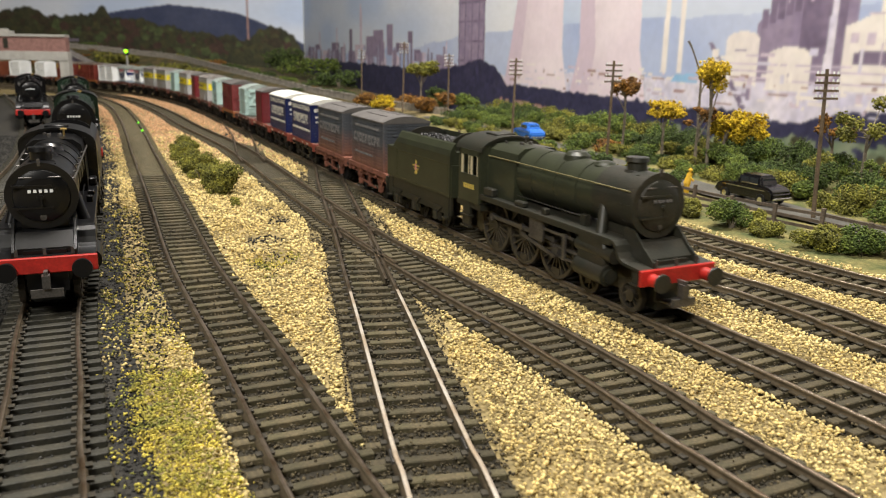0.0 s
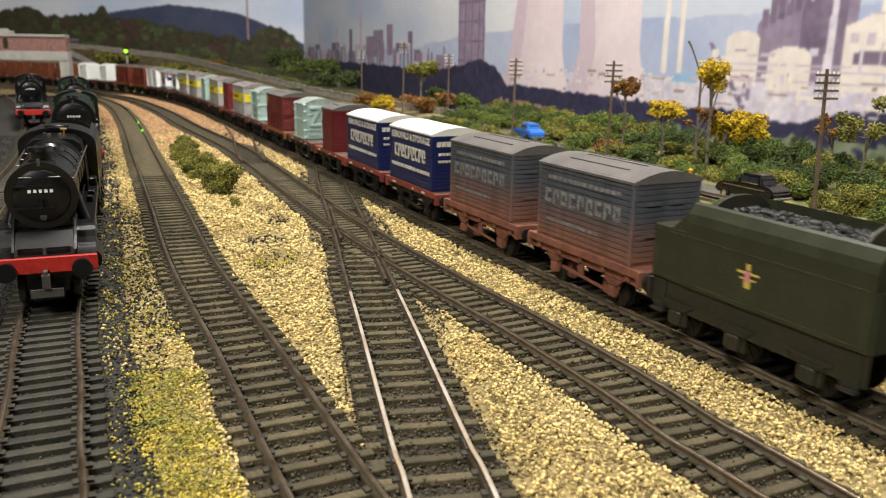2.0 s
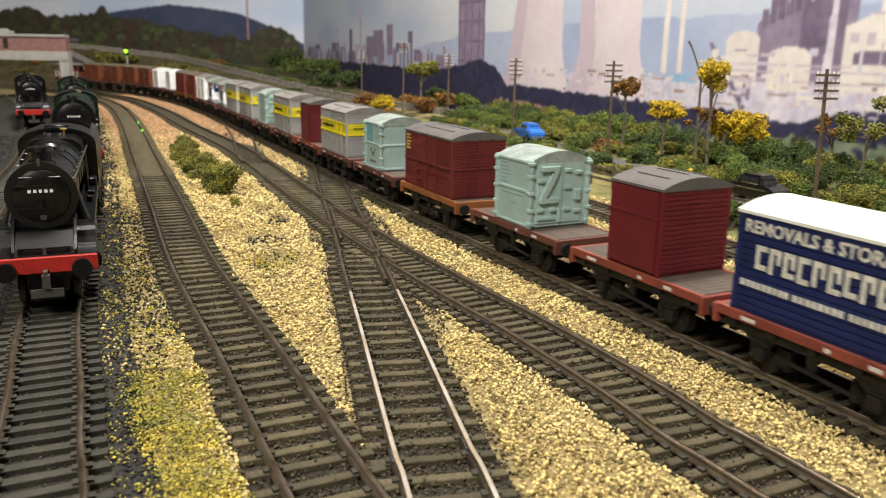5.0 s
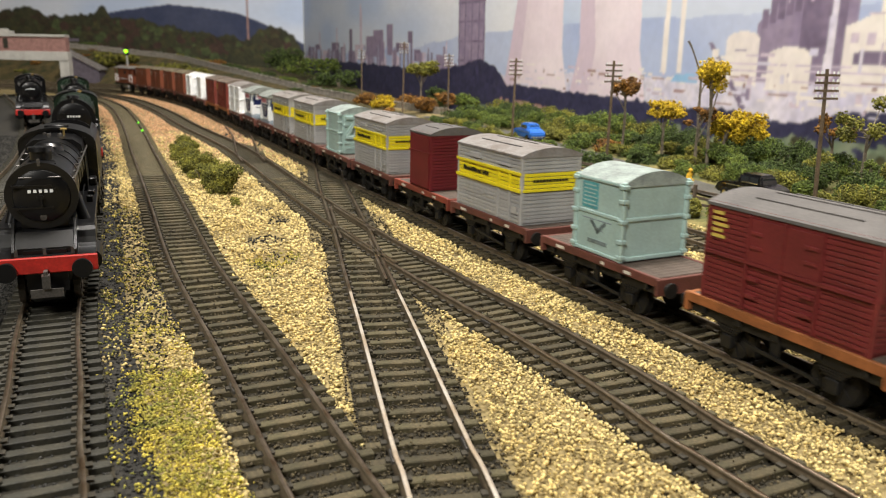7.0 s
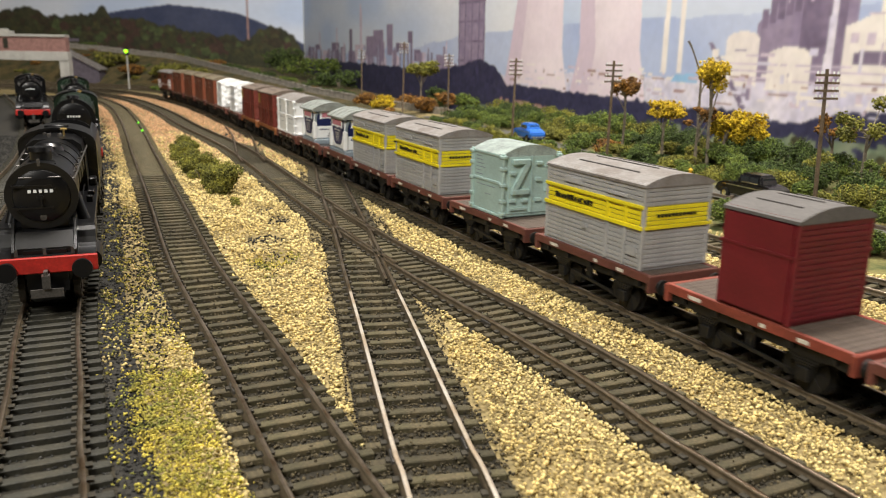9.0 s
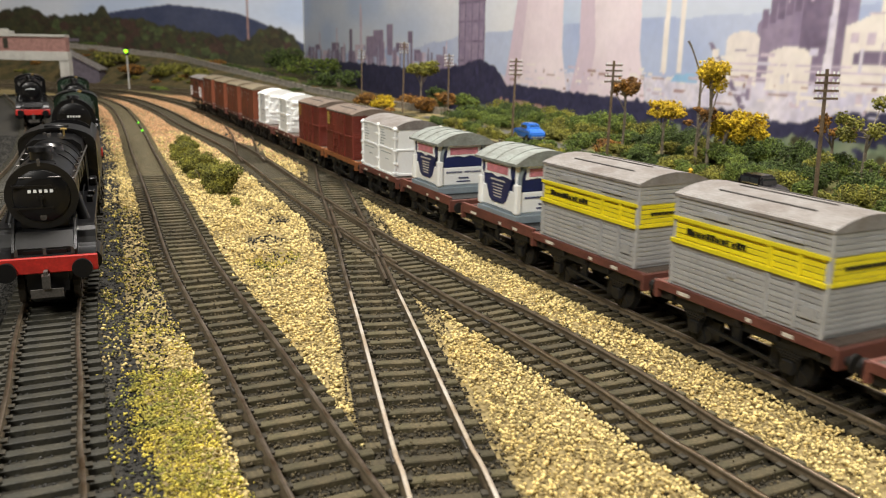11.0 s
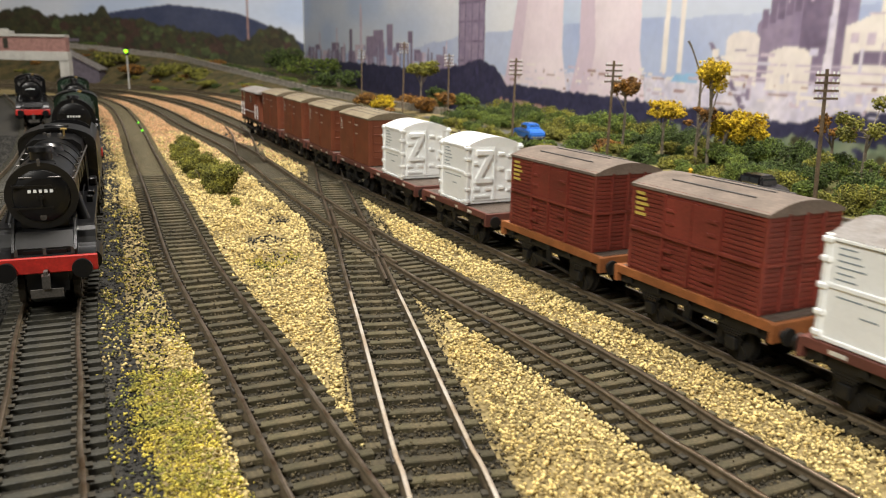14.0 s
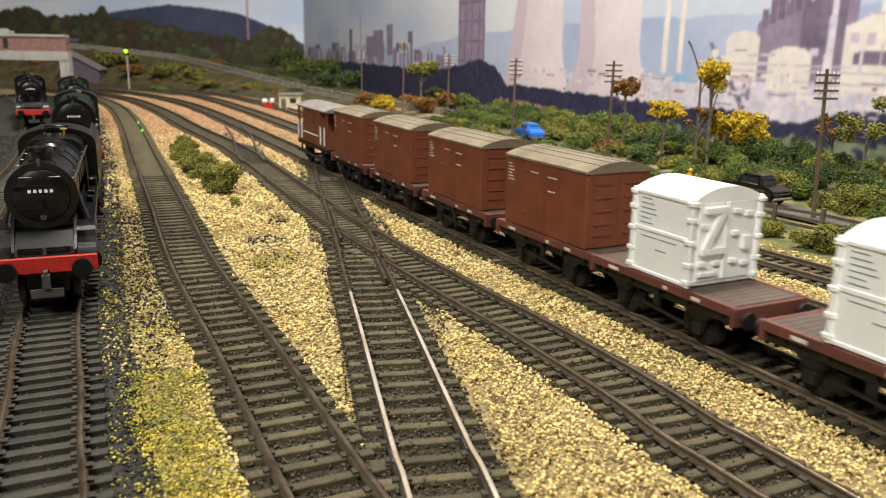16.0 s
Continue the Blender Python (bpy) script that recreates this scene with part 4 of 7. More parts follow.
                for k in range(6):
                    bars(bm, -a + 4.4, -a + 11.0 + (k * 3 % 2), 41.6 - 1.4 * k, 42.1 - 1.4 * k, y + sign * 0.15, 3, 0.5)
                made.append(("lettering", mesh_of("lettering", bm, M["ice"])))
                bm = bm_new()
                for px, turned in ((-1.8, 40), (1.8, -40)):
                    box(bm, -3.2, 3.2, y + sign * 0.05 - 0.1, y + sign * 0.05 + 0.1, -0.7, 0.7, turn=Matrix.Translation((px, 0, 27.4)) @ Matrix.Rotation(radians(turned), 4, "Y"))
                box(bm, -5.5, 5.5, y + sign * 0.05 - 0.1, y + sign * 0.05 + 0.1, 21.2, 22.6)
                made.append(("emblem", mesh_of("emblem", bm, M["smudge"])))
        BOX_KIT[kit] = made
    for name, me in BOX_KIT[kit]:
        share(name, me, top, at_mm(dx, 0, 0))
    KEYED.append((top, train_rows(s0)))


def powder_hopper(s0):
    """White and dark blue bulk container with a pink sign and an arched grey roof."""
    top = thing("bulk_container", "white and dark blue bulk container with pink signs", "freight container", "containers on the train")
    if "hopper" not in BOX_KIT:
        made = []
        bm = bm_new()
        box(bm, -15.5, 15.5, -13.6, 13.6, 17.2, 20.6, bevel=0.3)
        box(bm, -14.6, 14.6, -12.8, 12.8, 20.6, 21.6)
        made.append(("base", mesh_of("base", bm, M["bluegrey"])))
        bm = bm_new()
        box(bm, -14.2, 14.2, -12.6, 12.6, 21.4, 30.4, bevel=0.5)
        made.append(("lower_body", mesh_of("lower_body", bm, M["white"])))
        bm = bm_new()
        for v in box(bm, -13.6, 13.6, -12.2, 12.2, 30.2, 42.6):
            if v.co.z > 35:
                v.co.x *= 0.93
                v.co.y *= 0.95
        made.append(("upper_body", mesh_of("upper_body", bm, M["navy"])))
        bm = bm_new()
        extrude_profile(bm, roof_profile(14.8, 42.6, 5.2, 1.1), -16.4, 16.4)
        for x in (-9, 0, 9):
            extrude_profile(bm, roof_profile(14.9, 42.8, 5.3, 0.4), x - 0.5, x + 0.5)
        made.append(("roof", mesh_of("roof", bm, M["hopperroof"])))
        for x in (-1, 1):
            for y in (-1, 1):
                bm = bm_new()
                box(bm, x * 13.9 - 1.4, x * 13.9 + 1.4, y * 12.3 - 1.5, y * 12.3 + 1.5, 21, 34.0, bevel=0.7)
                box(bm, x * 13.4 - 0.8, x * 13.4 + 0.8, y * 12.0 - 0.9, y * 12.0 + 0.9, 33.6, 43, bevel=0.3)
                made.append(("corner_leg", mesh_of("corner_leg", bm, M["white"])))
            bm = bm_new()
            arc = [math.pi * k / 16 for k in range(17)]
            extrude_profile(bm, [(11.4, 30.6)] + [(11.4 * math.cos(a), 36 + 8.2 * math.sin(a)) for a in arc] + [(-11.4, 30.6)], x * 13.5 - 0.5, x * 13.5 + 0.5)
            made.append(("end_panel", mesh_of("end_panel", bm, M["navy"])))
            bm = bm_new()
            extrude_profile(bm, [(12.4, 30.4)] + [(12.4 * math.cos(a), 36 + 9.2 * math.sin(a)) for a in arc] + [(-12.4, 30.4), (-11.0, 30.4)] + [(11.0 * math.cos(a), 36 + 7.8 * math.sin(a)) for a in reversed(arc)] + [(11.0, 30.4)], x * 14.0 - 0.9, x * 14.0 + 0.9)
            made.append(("end_arch", mesh_of("end_arch", bm, M["bluegrey"])))
            bm = bm_new()
            extrude_profile(bm, [(-9.0, 41.4), (-4.0, 41.0), (0, 41.8), (4.0, 41.0), (9.0, 41.4), (8.4, 38.2), (9.0, 35.6), (3.0, 36.2), (0, 35.4), (-3.0, 36.2), (-9.0, 35.6), (-8.4, 38.2)], x * 14.1 - 0.2, x * 14.1 + 0.2)
            made.append(("sign_border", mesh_of("sign_border", bm, M["white"])))
            bm = bm_new()
            box(bm, x * 14.3 - 0.2, x * 14.3 + 0.2, -7.2, 7.2, 36.8, 40.2, bevel=0.15)
            made.append(("sign", mesh_of("sign", bm, M["pink"])))
            bm = bm_new()
            bars(bm, -9, -1, 27.6, 28.4, x * 14.35, 6, 0.4, "X")
            bars(bm, 0.6, 9, 27.6, 28.4, x * 14.35, 7, 0.4, "X")
            bars(bm, -2.5, 2.5, 24.6, 25.4, x * 14.35, 4, 0.3, "X")
            bars(bm, -3.5, 3.5, 23.0, 23.6, x * 14.35, 1, 0.5, "X")
            made.append(("lettering", mesh_of("lettering", bm, M["navy"])))
        for y in (-1, 1):
            bm = bm_new()
            extrude_profile(bm, [(-12.4, 42.6), (12.4, 42.6), (12.4, 36.5), (10.6, 34.6), (8.6, 30.0), (6.6, 25.6), (4.2, 24.0), (-4.2, 24.0), (-6.6, 25.6), (-8.6, 30.0), (-10.6, 34.6), (-12.4, 36.5)], y * 12.8 - 0.3, y * 12.8 + 0.3, "Y")
            made.append(("side_panel", mesh_of("side_panel", bm, M["navy"])))
            bm = bm_new()
            extrude_profile(bm, [(-10.4, 41.8), (-5.0, 41.2), (0, 42.2), (5.0, 41.2), (10.4, 41.8), (9.6, 38.4), (10.4, 35.4), (4.0, 36.0), (0, 35.0), (-4.0, 36.0), (-10.4, 35.4), (-9.6, 38.4)], y * 13.15 - 0.2, y * 13.15 + 0.2, "Y")
            made.append(("sign_border", mesh_of("sign_border", bm, M["white"])))
            bm = bm_new()
            box(bm, -8.2, 8.2, y * 13.4 - 0.2, y * 13.4 + 0.2, 36.8, 40.4, bevel=0.15)
            made.append(("sign", mesh_of("sign", bm, M["pink"])))
            bm = bm_new()
            bars(bm, -5.5, 5.5, 33.2, 34.0, y * 13.1, 8, 0.4)
            for k in range(5):
                bars(bm, -4 + 0.3 * k, 4 - 0.3 * k, 31.4 - 1.3 * k, 31.9 - 1.3 * k, y * 13.1, 3, 0.4)
            made.append(("lettering", mesh_of("lettering", bm, M["letters"])))
        BOX_KIT["hopper"] = made
    for name, me in BOX_KIT["hopper"]:
        share(name, me, top, Matrix.Diagonal((1.08, 1.07, 1.0, 1.0)))
    KEYED.append((top, train_rows(s0)))


def brake_van(s0):
    top = thing("brake_van", "brown goods brake van with white handrails and grey roof", "railway wagon", "container flat wagons")
    half = 40
    fitting(top, "body", M["brown"], [(-24, 22, -14, 14, 17, 43.5)], bevel=0.3)
    fitting(top, "floor", M["chassis"], [(-half, half, -14, 14, 14, 16.8)])
    for e in (-1, 1):
        for y in (-1, 1):
            fitting(top, "veranda_post", M["brown"], [(e * 38 - 0.8, e * 38 + 0.8, y * 13.2 - 0.8, y * 13.2 + 0.8, 16.8, 43.5)])
            fitting(top, "handrail", M["white"], [(e * 36 - 0.4, e * 36 + 0.4, y * 14.6 - 0.4, y * 14.6 + 0.4, 19, 32), (e * 26 - 0.4, e * 26 + 0.4, y * 14.6 - 0.4, y * 14.6 + 0.4, 19, 32)])
        fitting(top, "veranda_panel", M["brown"], [(e * 38.4 - 0.6, e * 38.4 + 0.6, -13.6, 13.6, 16.8, 29)])
    for y in (-1, 1):
        for x0, x1 in ((-38, -24), (22, 38)):
            fitting(top, "side_panel", M["brown"], [(x0, x1, y * 13.6 - 0.4, y * 13.6 + 0.4, 16.8, 28)])
        fitting(top, "footboard", M["chassis"], [(-36, 36, y * 14.6 - 1.2, y * 14.6 + 1.2, 8.2, 9.2), (-30, -29, y * 13.5 - 0.5, y * 13.5 + 0.5, 8, 15), (29, 30, y * 13.5 - 0.5, y * 13.5 + 0.5, 8, 15)])
        fitting(top, "long_handrail", M["white"], [(-22, 20, y * 14.5 - 0.25, y * 14.5 + 0.25, 24.2, 24.8)])
        fitting(top, "window", M["glass"], [(2, 8, y * 14.1 - 0.15, y * 14.1 + 0.15, 33, 39)])
    bm = bm_new()
    extrude_profile(bm, roof_profile(15, 43.4, 3.4), -half - 0.6, half + 0.6)
    part("roof", bm, M["midroof"], top)
    for x in (-22, 22):
        w = share("wheelset", WHEELSET, top, at_mm(x, 0, 6.0))
        KEYED.append((w, spin_rows(x, 6.0, 6.0, 25)))
        for y in (-1, 1):
            fitting(top, "axleguard", M["chassis"], [(x - 3, x + 3, y * 11.8 - 0.6, y * 11.8 + 0.6, 4.5, 14)])
    KEYED.append((top, train_rows(s0)))


LINE_ONE = text_mesh("REMOVALS & STORAGE", 4.9, M["letters"])
CENTRES = [352, 429, 507, 584, 657, 735, 819, 900, 979, 1051, 1127, 1203, 1279, 1353, 1417, 1491, 1560, 1634, 1711, 1793, 1871, 1938.5, 2016, 2095, 2175]
W = M
for i, c in enumerate(CENTRES, 1):
    if i <= 2:
        wagon(c, W["rust"], W["rust"], W["rust"], 34, "rust-coloured flat wagon carrying a faded grey container", patches=False)
        removals_box(c, "grey")
    elif i <= 4:
        wagon(c, W["deckred"], W["chassis"], W["planks"], 34, "red-brown flat wagon carrying a dark blue container")
        removals_box(c, "blue")
    elif i in (5, 10):
        wagon(c, W["deckred"], W["chassis"], W["planks"], 34, "red-brown flat wagon with boarded deck and one container")
        maroon_box(c, "crimson", "greyroof", False)
    elif i in (6, 8, 12):
        wagon(c, W["deckbrown"], W["chassis"], W["planks"], 34, "brown flat wagon with boarded deck and pale container")
        insulated_box(c, "ice", zdoor=i != 8, roof="iceroof")
    elif i in (7, 18, 19):
        wagon(c, W["ochre"], W["chassis"], W["planks"], 34, "orange-brown flat wagon carrying a long maroon container", patches=False)
        maroon_box(c, "maroon" if i == 7 else "maroon2", "greyroof" if i == 7 else "fadedroof", True)
    elif i in (9, 11, 13, 14):
        wagon(c, W["deckbrown"], W["chassis"], W["planks"], 34, "brown flat wagon carrying a grey and yellow container")
        banded_box(c)
    elif i in (15, 16):
        wagon(c, W["deckbrown"], W["chassis"], W["lipdeck"], 31, "brown flat wagon with raised lip and bulk container", lip=True)
        powder_hopper(c)
    elif i == 17:
        wagon(c, W["deckbrown"], W["chassis"], W["planks"], 31, "brown flat wagon carrying two white containers")
        insulated_box(c, "white", dx=13.6, zdoor=False, roof="midroof", length=26)
        insulated_box(c, "white", dx=-13.6, zdoor=False, roof="midroof", length=26)
    elif i in (20, 21):
        wagon(c, W["deckbrown"], W["chassis"], W["planks"], 34, "brown flat wagon with boarded deck and white container")
        insulated_box(c, "white", dx=0, zdoor=True)
    else:
        wagon(c, W["deckbrown"], W["chassis"], W["planks"], 34, "brown flat wagon carrying a brown plywood container")
        brown_box(c)
brake_van(2263)


# ---- steam engines ----
def spoked_wheel(r, spokes, material, y=0.0):
    bm = bm_new()
    n = 32 if r > 8 else 20
    for i in range(n):
        a0, a1 = 2 * math.pi * i / n, 2 * math.pi * (i + 1) / n
        ring = []
        for a in (a0, a1):
            c, s = math.cos(a), math.sin(a)
            ring.append([bm.verts.new((rr * c, yy, rr * s)) for rr, yy in ((r - 1.5, 1.1), (r, 1.1), (r, -1.1), (r - 1.5, -1.1))])
        for j in range(4):
            bm.faces.new((ring[0][j], ring[1][j], ring[1][(j + 1) % 4], ring[0][(j + 1) % 4]))
    for k in range(spokes):
        box(bm, -0.38, 0.38, -0.6, 0.6, 1.0, r - 1.2, turn=Matrix.Rotation(2 * math.pi * k / spokes, 4, "Y"))
    cyl(bm, (0, -1.3, 0), (0, 1.3, 0), 2.2, n=12)
    if r > 8:
        box(bm, -2.6, 2.6, -0.9, 0.9, -r + 1.2, -r + 4.4)
        cyl(bm, (0, -2.2, 4.0), (0, 0.5, 4.0), 1.0, n=8)
    return mesh_of("wheel", bm, material, False)


def engine(label, paint, black, beam, line_mat, chime, m=None, s0=None, fat=1.0):
    """A mixed-traffic 4-6-0 tender engine: all parts but the tender; the rear of the cab lies at x = -24."""
    top = thing("steam_locomotive", label, "steam locomotive", m=m)
    bm = bm_new()
    box(bm, -22, 104, -6.5, 6.5, 5.5, 20)
    box(bm, 92, 103, -4.5, 4.5, 2.2, 6)
    part("frames", bm, black, top)
    bm = bm_new()
    box(bm, -6, 90, -15.6, 15.6, 24.4, 25.4, bevel=0.2)
    for y in (-15.2, 15.2):
        box(bm, -6, 90, y - 0.4, y + 0.4, 23.0, 24.6)
    part("running_plate", bm, black, top)
    bm = bm_new()
    extrude_profile(bm, [(89.5, 25.4), (91.5, 25.0), (93.0, 23.8), (94.0, 21.6), (95.4, 19.8), (97.5, 19.0), (106.5, 18.4), (106.5, 17.6), (97.0, 18.0), (94.4, 19.0), (93.0, 21.0), (92.0, 23.2), (90.6, 24.3), (89.5, 24.5)], -15.8, 15.8, "Y")
    for y in (-9.6, 9.6):
        extrude_profile(bm, [(90.0, 20.0), (90.0, 29.5), (95.0, 29.0), (100.5, 24.0), (105.8, 20.2), (105.8, 18.2)], y - 0.4, y + 0.4, "Y")
    extrude_profile(bm, [(93.0, 18.6), (93.0, 25.2), (97.5, 25.2), (103.0, 20.6), (103.0, 18.2)], -9.0, 9.0, "Y")
    part("front_platform", bm, black, top)
    bm = bm_new()
    cyl(bm, (18, 0, 37.0), (72, 0, 36.9), 11.4 * fat, 10.4 * fat, n=40)
    part("boiler", bm, paint, top, smooth=True)
    for x in (30, 46, 60):
        bm = bm_new()
        r = (11.5 - (x - 18) * 0.0185) * fat
        cyl(bm, (x - 0.5, 0, 37.0), (x + 0.5, 0, 37.0), r + 0.12, n=40)
        part("boiler_band", bm, paint, top, smooth=True)
    bm = bm_new()
    pts = [(-11.6, 21.5), (-12.0, 30), (-11.8, 40), (-10.6, 45.6), (-7.5, 47.8), (0, 48.4), (7.5, 47.8), (10.6, 45.6), (11.8, 40), (12.0, 30), (11.6, 21.5)]
    extrude_profile(bm, pts, -5, 19)
    part("firebox", bm, paint, top, smooth=True)
    bm = bm_new()
    cyl(bm, (71, 0, 36.9), (94.0, 0, 36.9), 11.0 * fat, n=44)
    cyl(bm, (93.2, 0, 36.9), (94.8, 0, 36.9), 11.5 * fat, n=44)
    box(bm, 73, 92, -7.5, 7.5, 20, 30)
    part("smokebox", bm, black, top, smooth=True)
    bm = bm_new()
    for r0, r1, x0, x1 in ((9.2, 8.8, 94.6, 95.4), (8.8, 6.2, 95.4, 96.5), (6.2, 2.0, 96.5, 97.0)):
        cyl(bm, (x0, 0, 36.9), (x1, 0, 36.9), r0 * fat, r1 * fat, n=40)
    door = part("smokebox_door", bm, black, top, smooth=True)
    bm = bm_new()
    for z in (33.2, 40.6):
        box(bm, 95.5, 97.0, -9.0, 3.5, z - 0.35, z + 0.35)
    cyl(bm, (97, 0, 36.9), (98.2, 0, 36.9), 0.8, n=8)
    box(bm, 97.6, 98.0, -0.25, 0.25, 33.4, 36.9)
    box(bm, 97.6, 98.0, -1.6, 0, 36.6, 37.1)
    part("door_strap", bm, black, door)
    bm = bm_new()
    cyl(bm, (95.9, -6.5, 43.4), (95.9, 6.5, 43.4), 0.3, n=6)
    part("door_handrail", bm, M["dullsteel"], door)
    bm = bm_new()
    box(bm, 96.6, 97.0, -4.6, 4.6, 38.1, 39.8)
    plate = part("number_plate", bm, black, door)
    for k in range(5):
        bm = bm_new()
        box(bm, 96.95, 97.15, -4.0 + k * 1.7, -4.0 + k * 1.7 + 1.0, 38.4, 39.5)
        part("plate_bar", bm, M["fadeletters"] if chime else M["white"], door, "short pale bar")
    bm = bm_new()
    cyl(bm, (96.0, 0, 29.8), (96.4, 0, 29.8), 1.1, n=12)
    part("shed_plate", bm, M["dullsteel"], door)
    bm = bm_new()
    cyl(bm, (82, 0, 45.8), (82, 0, 47.8), 5.4, 4.0, n=24)
    cyl(bm, (82, 0, 47.4), (82, 0, 51.0), 3.7, 3.5, n=24)
    cyl(bm, (82, 0, 50.8), (82, 0, 52.2), 4.3, 4.0, n=24)
    cyl(bm, (82, 0, 52.1), (82, 0, 52.3), 3.0, n=20)
    part("chimney", bm, black, top, smooth=True)
    bm = bm_new()
    for x, w, h in ((46, 6.2, 50.2), (64, 5.2, 48.6)):
        cyl(bm, (x, 0, 43.5), (x, 0, h - 1.6), w, w * 0.82, n=28)
        cyl(bm, (x, 0, h - 1.6), (x, 0, h - 0.4), w * 0.82, w * 0.6, n=28)
        cyl(bm, (x, 0, h - 0.4), (x, 0, h), w * 0.6, w * 0.3, n=28)
    part("dome", bm, paint, top, smooth=True)
    bm = bm_new()
    for y in (-2.2, 2.2):
        cyl(bm, (8, y, 46), (8, y, 49.4), 1.2, 0.9, n=10)
    cyl(bm, (-1, -4.5, 46), (-1, -4.5, 49), 0.7, n=8)
    part("safety_valve", bm, M["dullsteel"], top)
    bm = bm_new()
    cyl(bm, (2, 3.5, 47.5), (2, 3.5, 51.5), 0.55, 0.4, n=8)
    cyl(bm, (2, 2.2, 50.6), (2, 4.8, 50.6), 0.5, n=8)
    part("whistle", bm, M["brass"] if not chime else M["dullsteel"], top)
    bm = bm_new()
    for k, x in enumerate((88.5, 92.5)):
        for y in (-1, 1):
            for q in range(5):
                a = radians(25 + 32 * q)
                box(bm, x - 0.3, x + 0.3, -0.3, 0.3, 11.0 * fat - 0.1, 11.0 * fat + 0.25, turn=Matrix.Translation((0, 0, 36.9)) @ Matrix.Rotation(y * a, 4, "X"))
    part("rivets", bm, black, top)
    for y in (-1, 1):
        bm = bm_new()
        cyl(bm, (-3, y * 12.2, 42.6), (18, y * 11.9, 42.6), 0.32, n=6)
        cyl(bm, (18, y * 11.9, 42.6), (92, y * 10.5, 42.0), 0.32, n=6)
        for x in (20, 38, 56, 74, 90):
            cyl(bm, (x, y * 8.6, 41.8), (x, y * (11.9 - 0.019 * (x - 18)), 42.5 - 0.008 * (x - 18)), 0.3, n=6)
        part("handrail", bm, line_mat, top, smooth=True)
        bm = bm_new()
        for i in range(14):
            cyl(bm, (20 + i * 3.4, y * 10.9, 28.6), (23.4 + i * 3.4, y * 10.6, 28.6 - 0.02 * i), 0.25, n=5, caps=False)
        box(bm, 66, 69, y * 10.4 - 1.2, y * 10.4 + 1.2, 21.5, 29.5, turn=None)
        part("boiler_pipe", bm, black, top)
        # footplate fittings: sandbox fillers, lubricators, reversing rod
        bm = bm_new()
        box(bm, 24, 31, y * 13.4 - 1.4, y * 13.4 + 1.4, 25.4, 27.6, bevel=0.4)
        box(bm, 44, 47, y * 13.2 - 1.2, y * 13.2 + 1.2, 25.4, 28.0, bevel=0.3)
        box(bm, -2, 6, y * 13.6 - 1.6, y * 13.6 + 1.6, 25.4, 29.0, bevel=0.5)
        part("footplate_box", bm, black, top)
        # cylinders and steam pipes
        bm = bm_new()
        cyl(bm, (70, y * 13.2, 11.8), (87, y * 13.2, 11.2), 3.9, n=20)
        cyl(bm, (69, y * 12.8, 19.6), (90, y * 12.8, 19.0), 3.0, n=16)
        box(bm, 70, 86, y * 12.2 - 3.2, y * 12.2 + 3.2, 9.0, 24.4, bevel=0.8)
        cyl(bm, (87, y * 13.2, 11.2), (88, y * 13.2, 11.2), 2.6, n=16)
        cyl(bm, (80, y * 12.4, 24.0), (77, y * 9.4, 35), 2.0, 1.7, n=12)
        part("cylinder", bm, black, top, smooth=True)
        bm = bm_new()
        box(bm, 50, 68, y * 13.0 - 0.5, y * 13.0 + 0.5, 14.0, 15.0)
        box(bm, 50, 68, y * 13.0 - 0.5, y * 13.0 + 0.5, 10.4, 11.2)
        box(bm, 52, 56, y * 13.2 - 0.9, y * 13.2 + 0.9, 10.8, 14.4)
        box(bm, 42, 66, y * 14.0 - 0.35, y * 14.0 + 0.35, 19.4, 20.4)
        box(bm, 30, 56, y * 14.4 - 0.3, y * 14.4 + 0.3, -0.7, 0.7, turn=Matrix.Translation((0, 0, 19.4)) @ Matrix.Rotation(radians(9), 4, "Y"))
        box(bm, 36, 46, y * 14.2 - 0.4, y * 14.2 + 0.4, 14.5, 23.4)
        box(bm, 60, 62, y * 14.6 - 0.4, y * 14.6 + 0.4, 10.8, 21.0)
        part("valve_gear", bm, M["dullsteel"], top)
        # steps under the cab
        bm = bm_new()
        box(bm, -21, -14, y * 14.6 - 0.5, y * 14.6 + 0.5, 8.0, 20.5)
        for z in (8.0, 13.0):
            box(bm, -21.5, -13.5, y * 14.8 - 1.4, y * 14.8 + 1.4, z, z + 0.8)
        part("step", bm, black, top)
        bm = bm_new()
        box(bm, 101.5, 104.5, y * 14.6 - 0.4, y * 14.6 + 0.4, 12.5, 18.0)
        box(bm, 101.0, 105.0, y * 14.6 - 1.2, y * 14.6 + 1.2, 12.4, 13.0)
        part("step", bm, black, top)
    # cab
    cab = fitting(top, "cab_front", paint, [(-5.2, -4.2, -15.4, 15.4, 21, 46)])
    for y in (-1, 1):
        fitting(top, "cab_side", paint, [(-24, -4.6, y * 15.6 - 0.4, y * 15.6 + 0.4, 20.4, 33), (-24, -21.6, y * 15.6 - 0.4, y * 15.6 + 0.4, 33, 44.2), (-14.2, -12.8, y * 15.6 - 0.4, y * 15.6 + 0.4, 33, 44.2),
                                         (-6.2, -4.6, y * 15.6 - 0.4, y * 15.6 + 0.4, 33, 44.2), (-24, -4.6, y * 15.6 - 0.4, y * 15.6 + 0.4, 41.6, 44.2)])
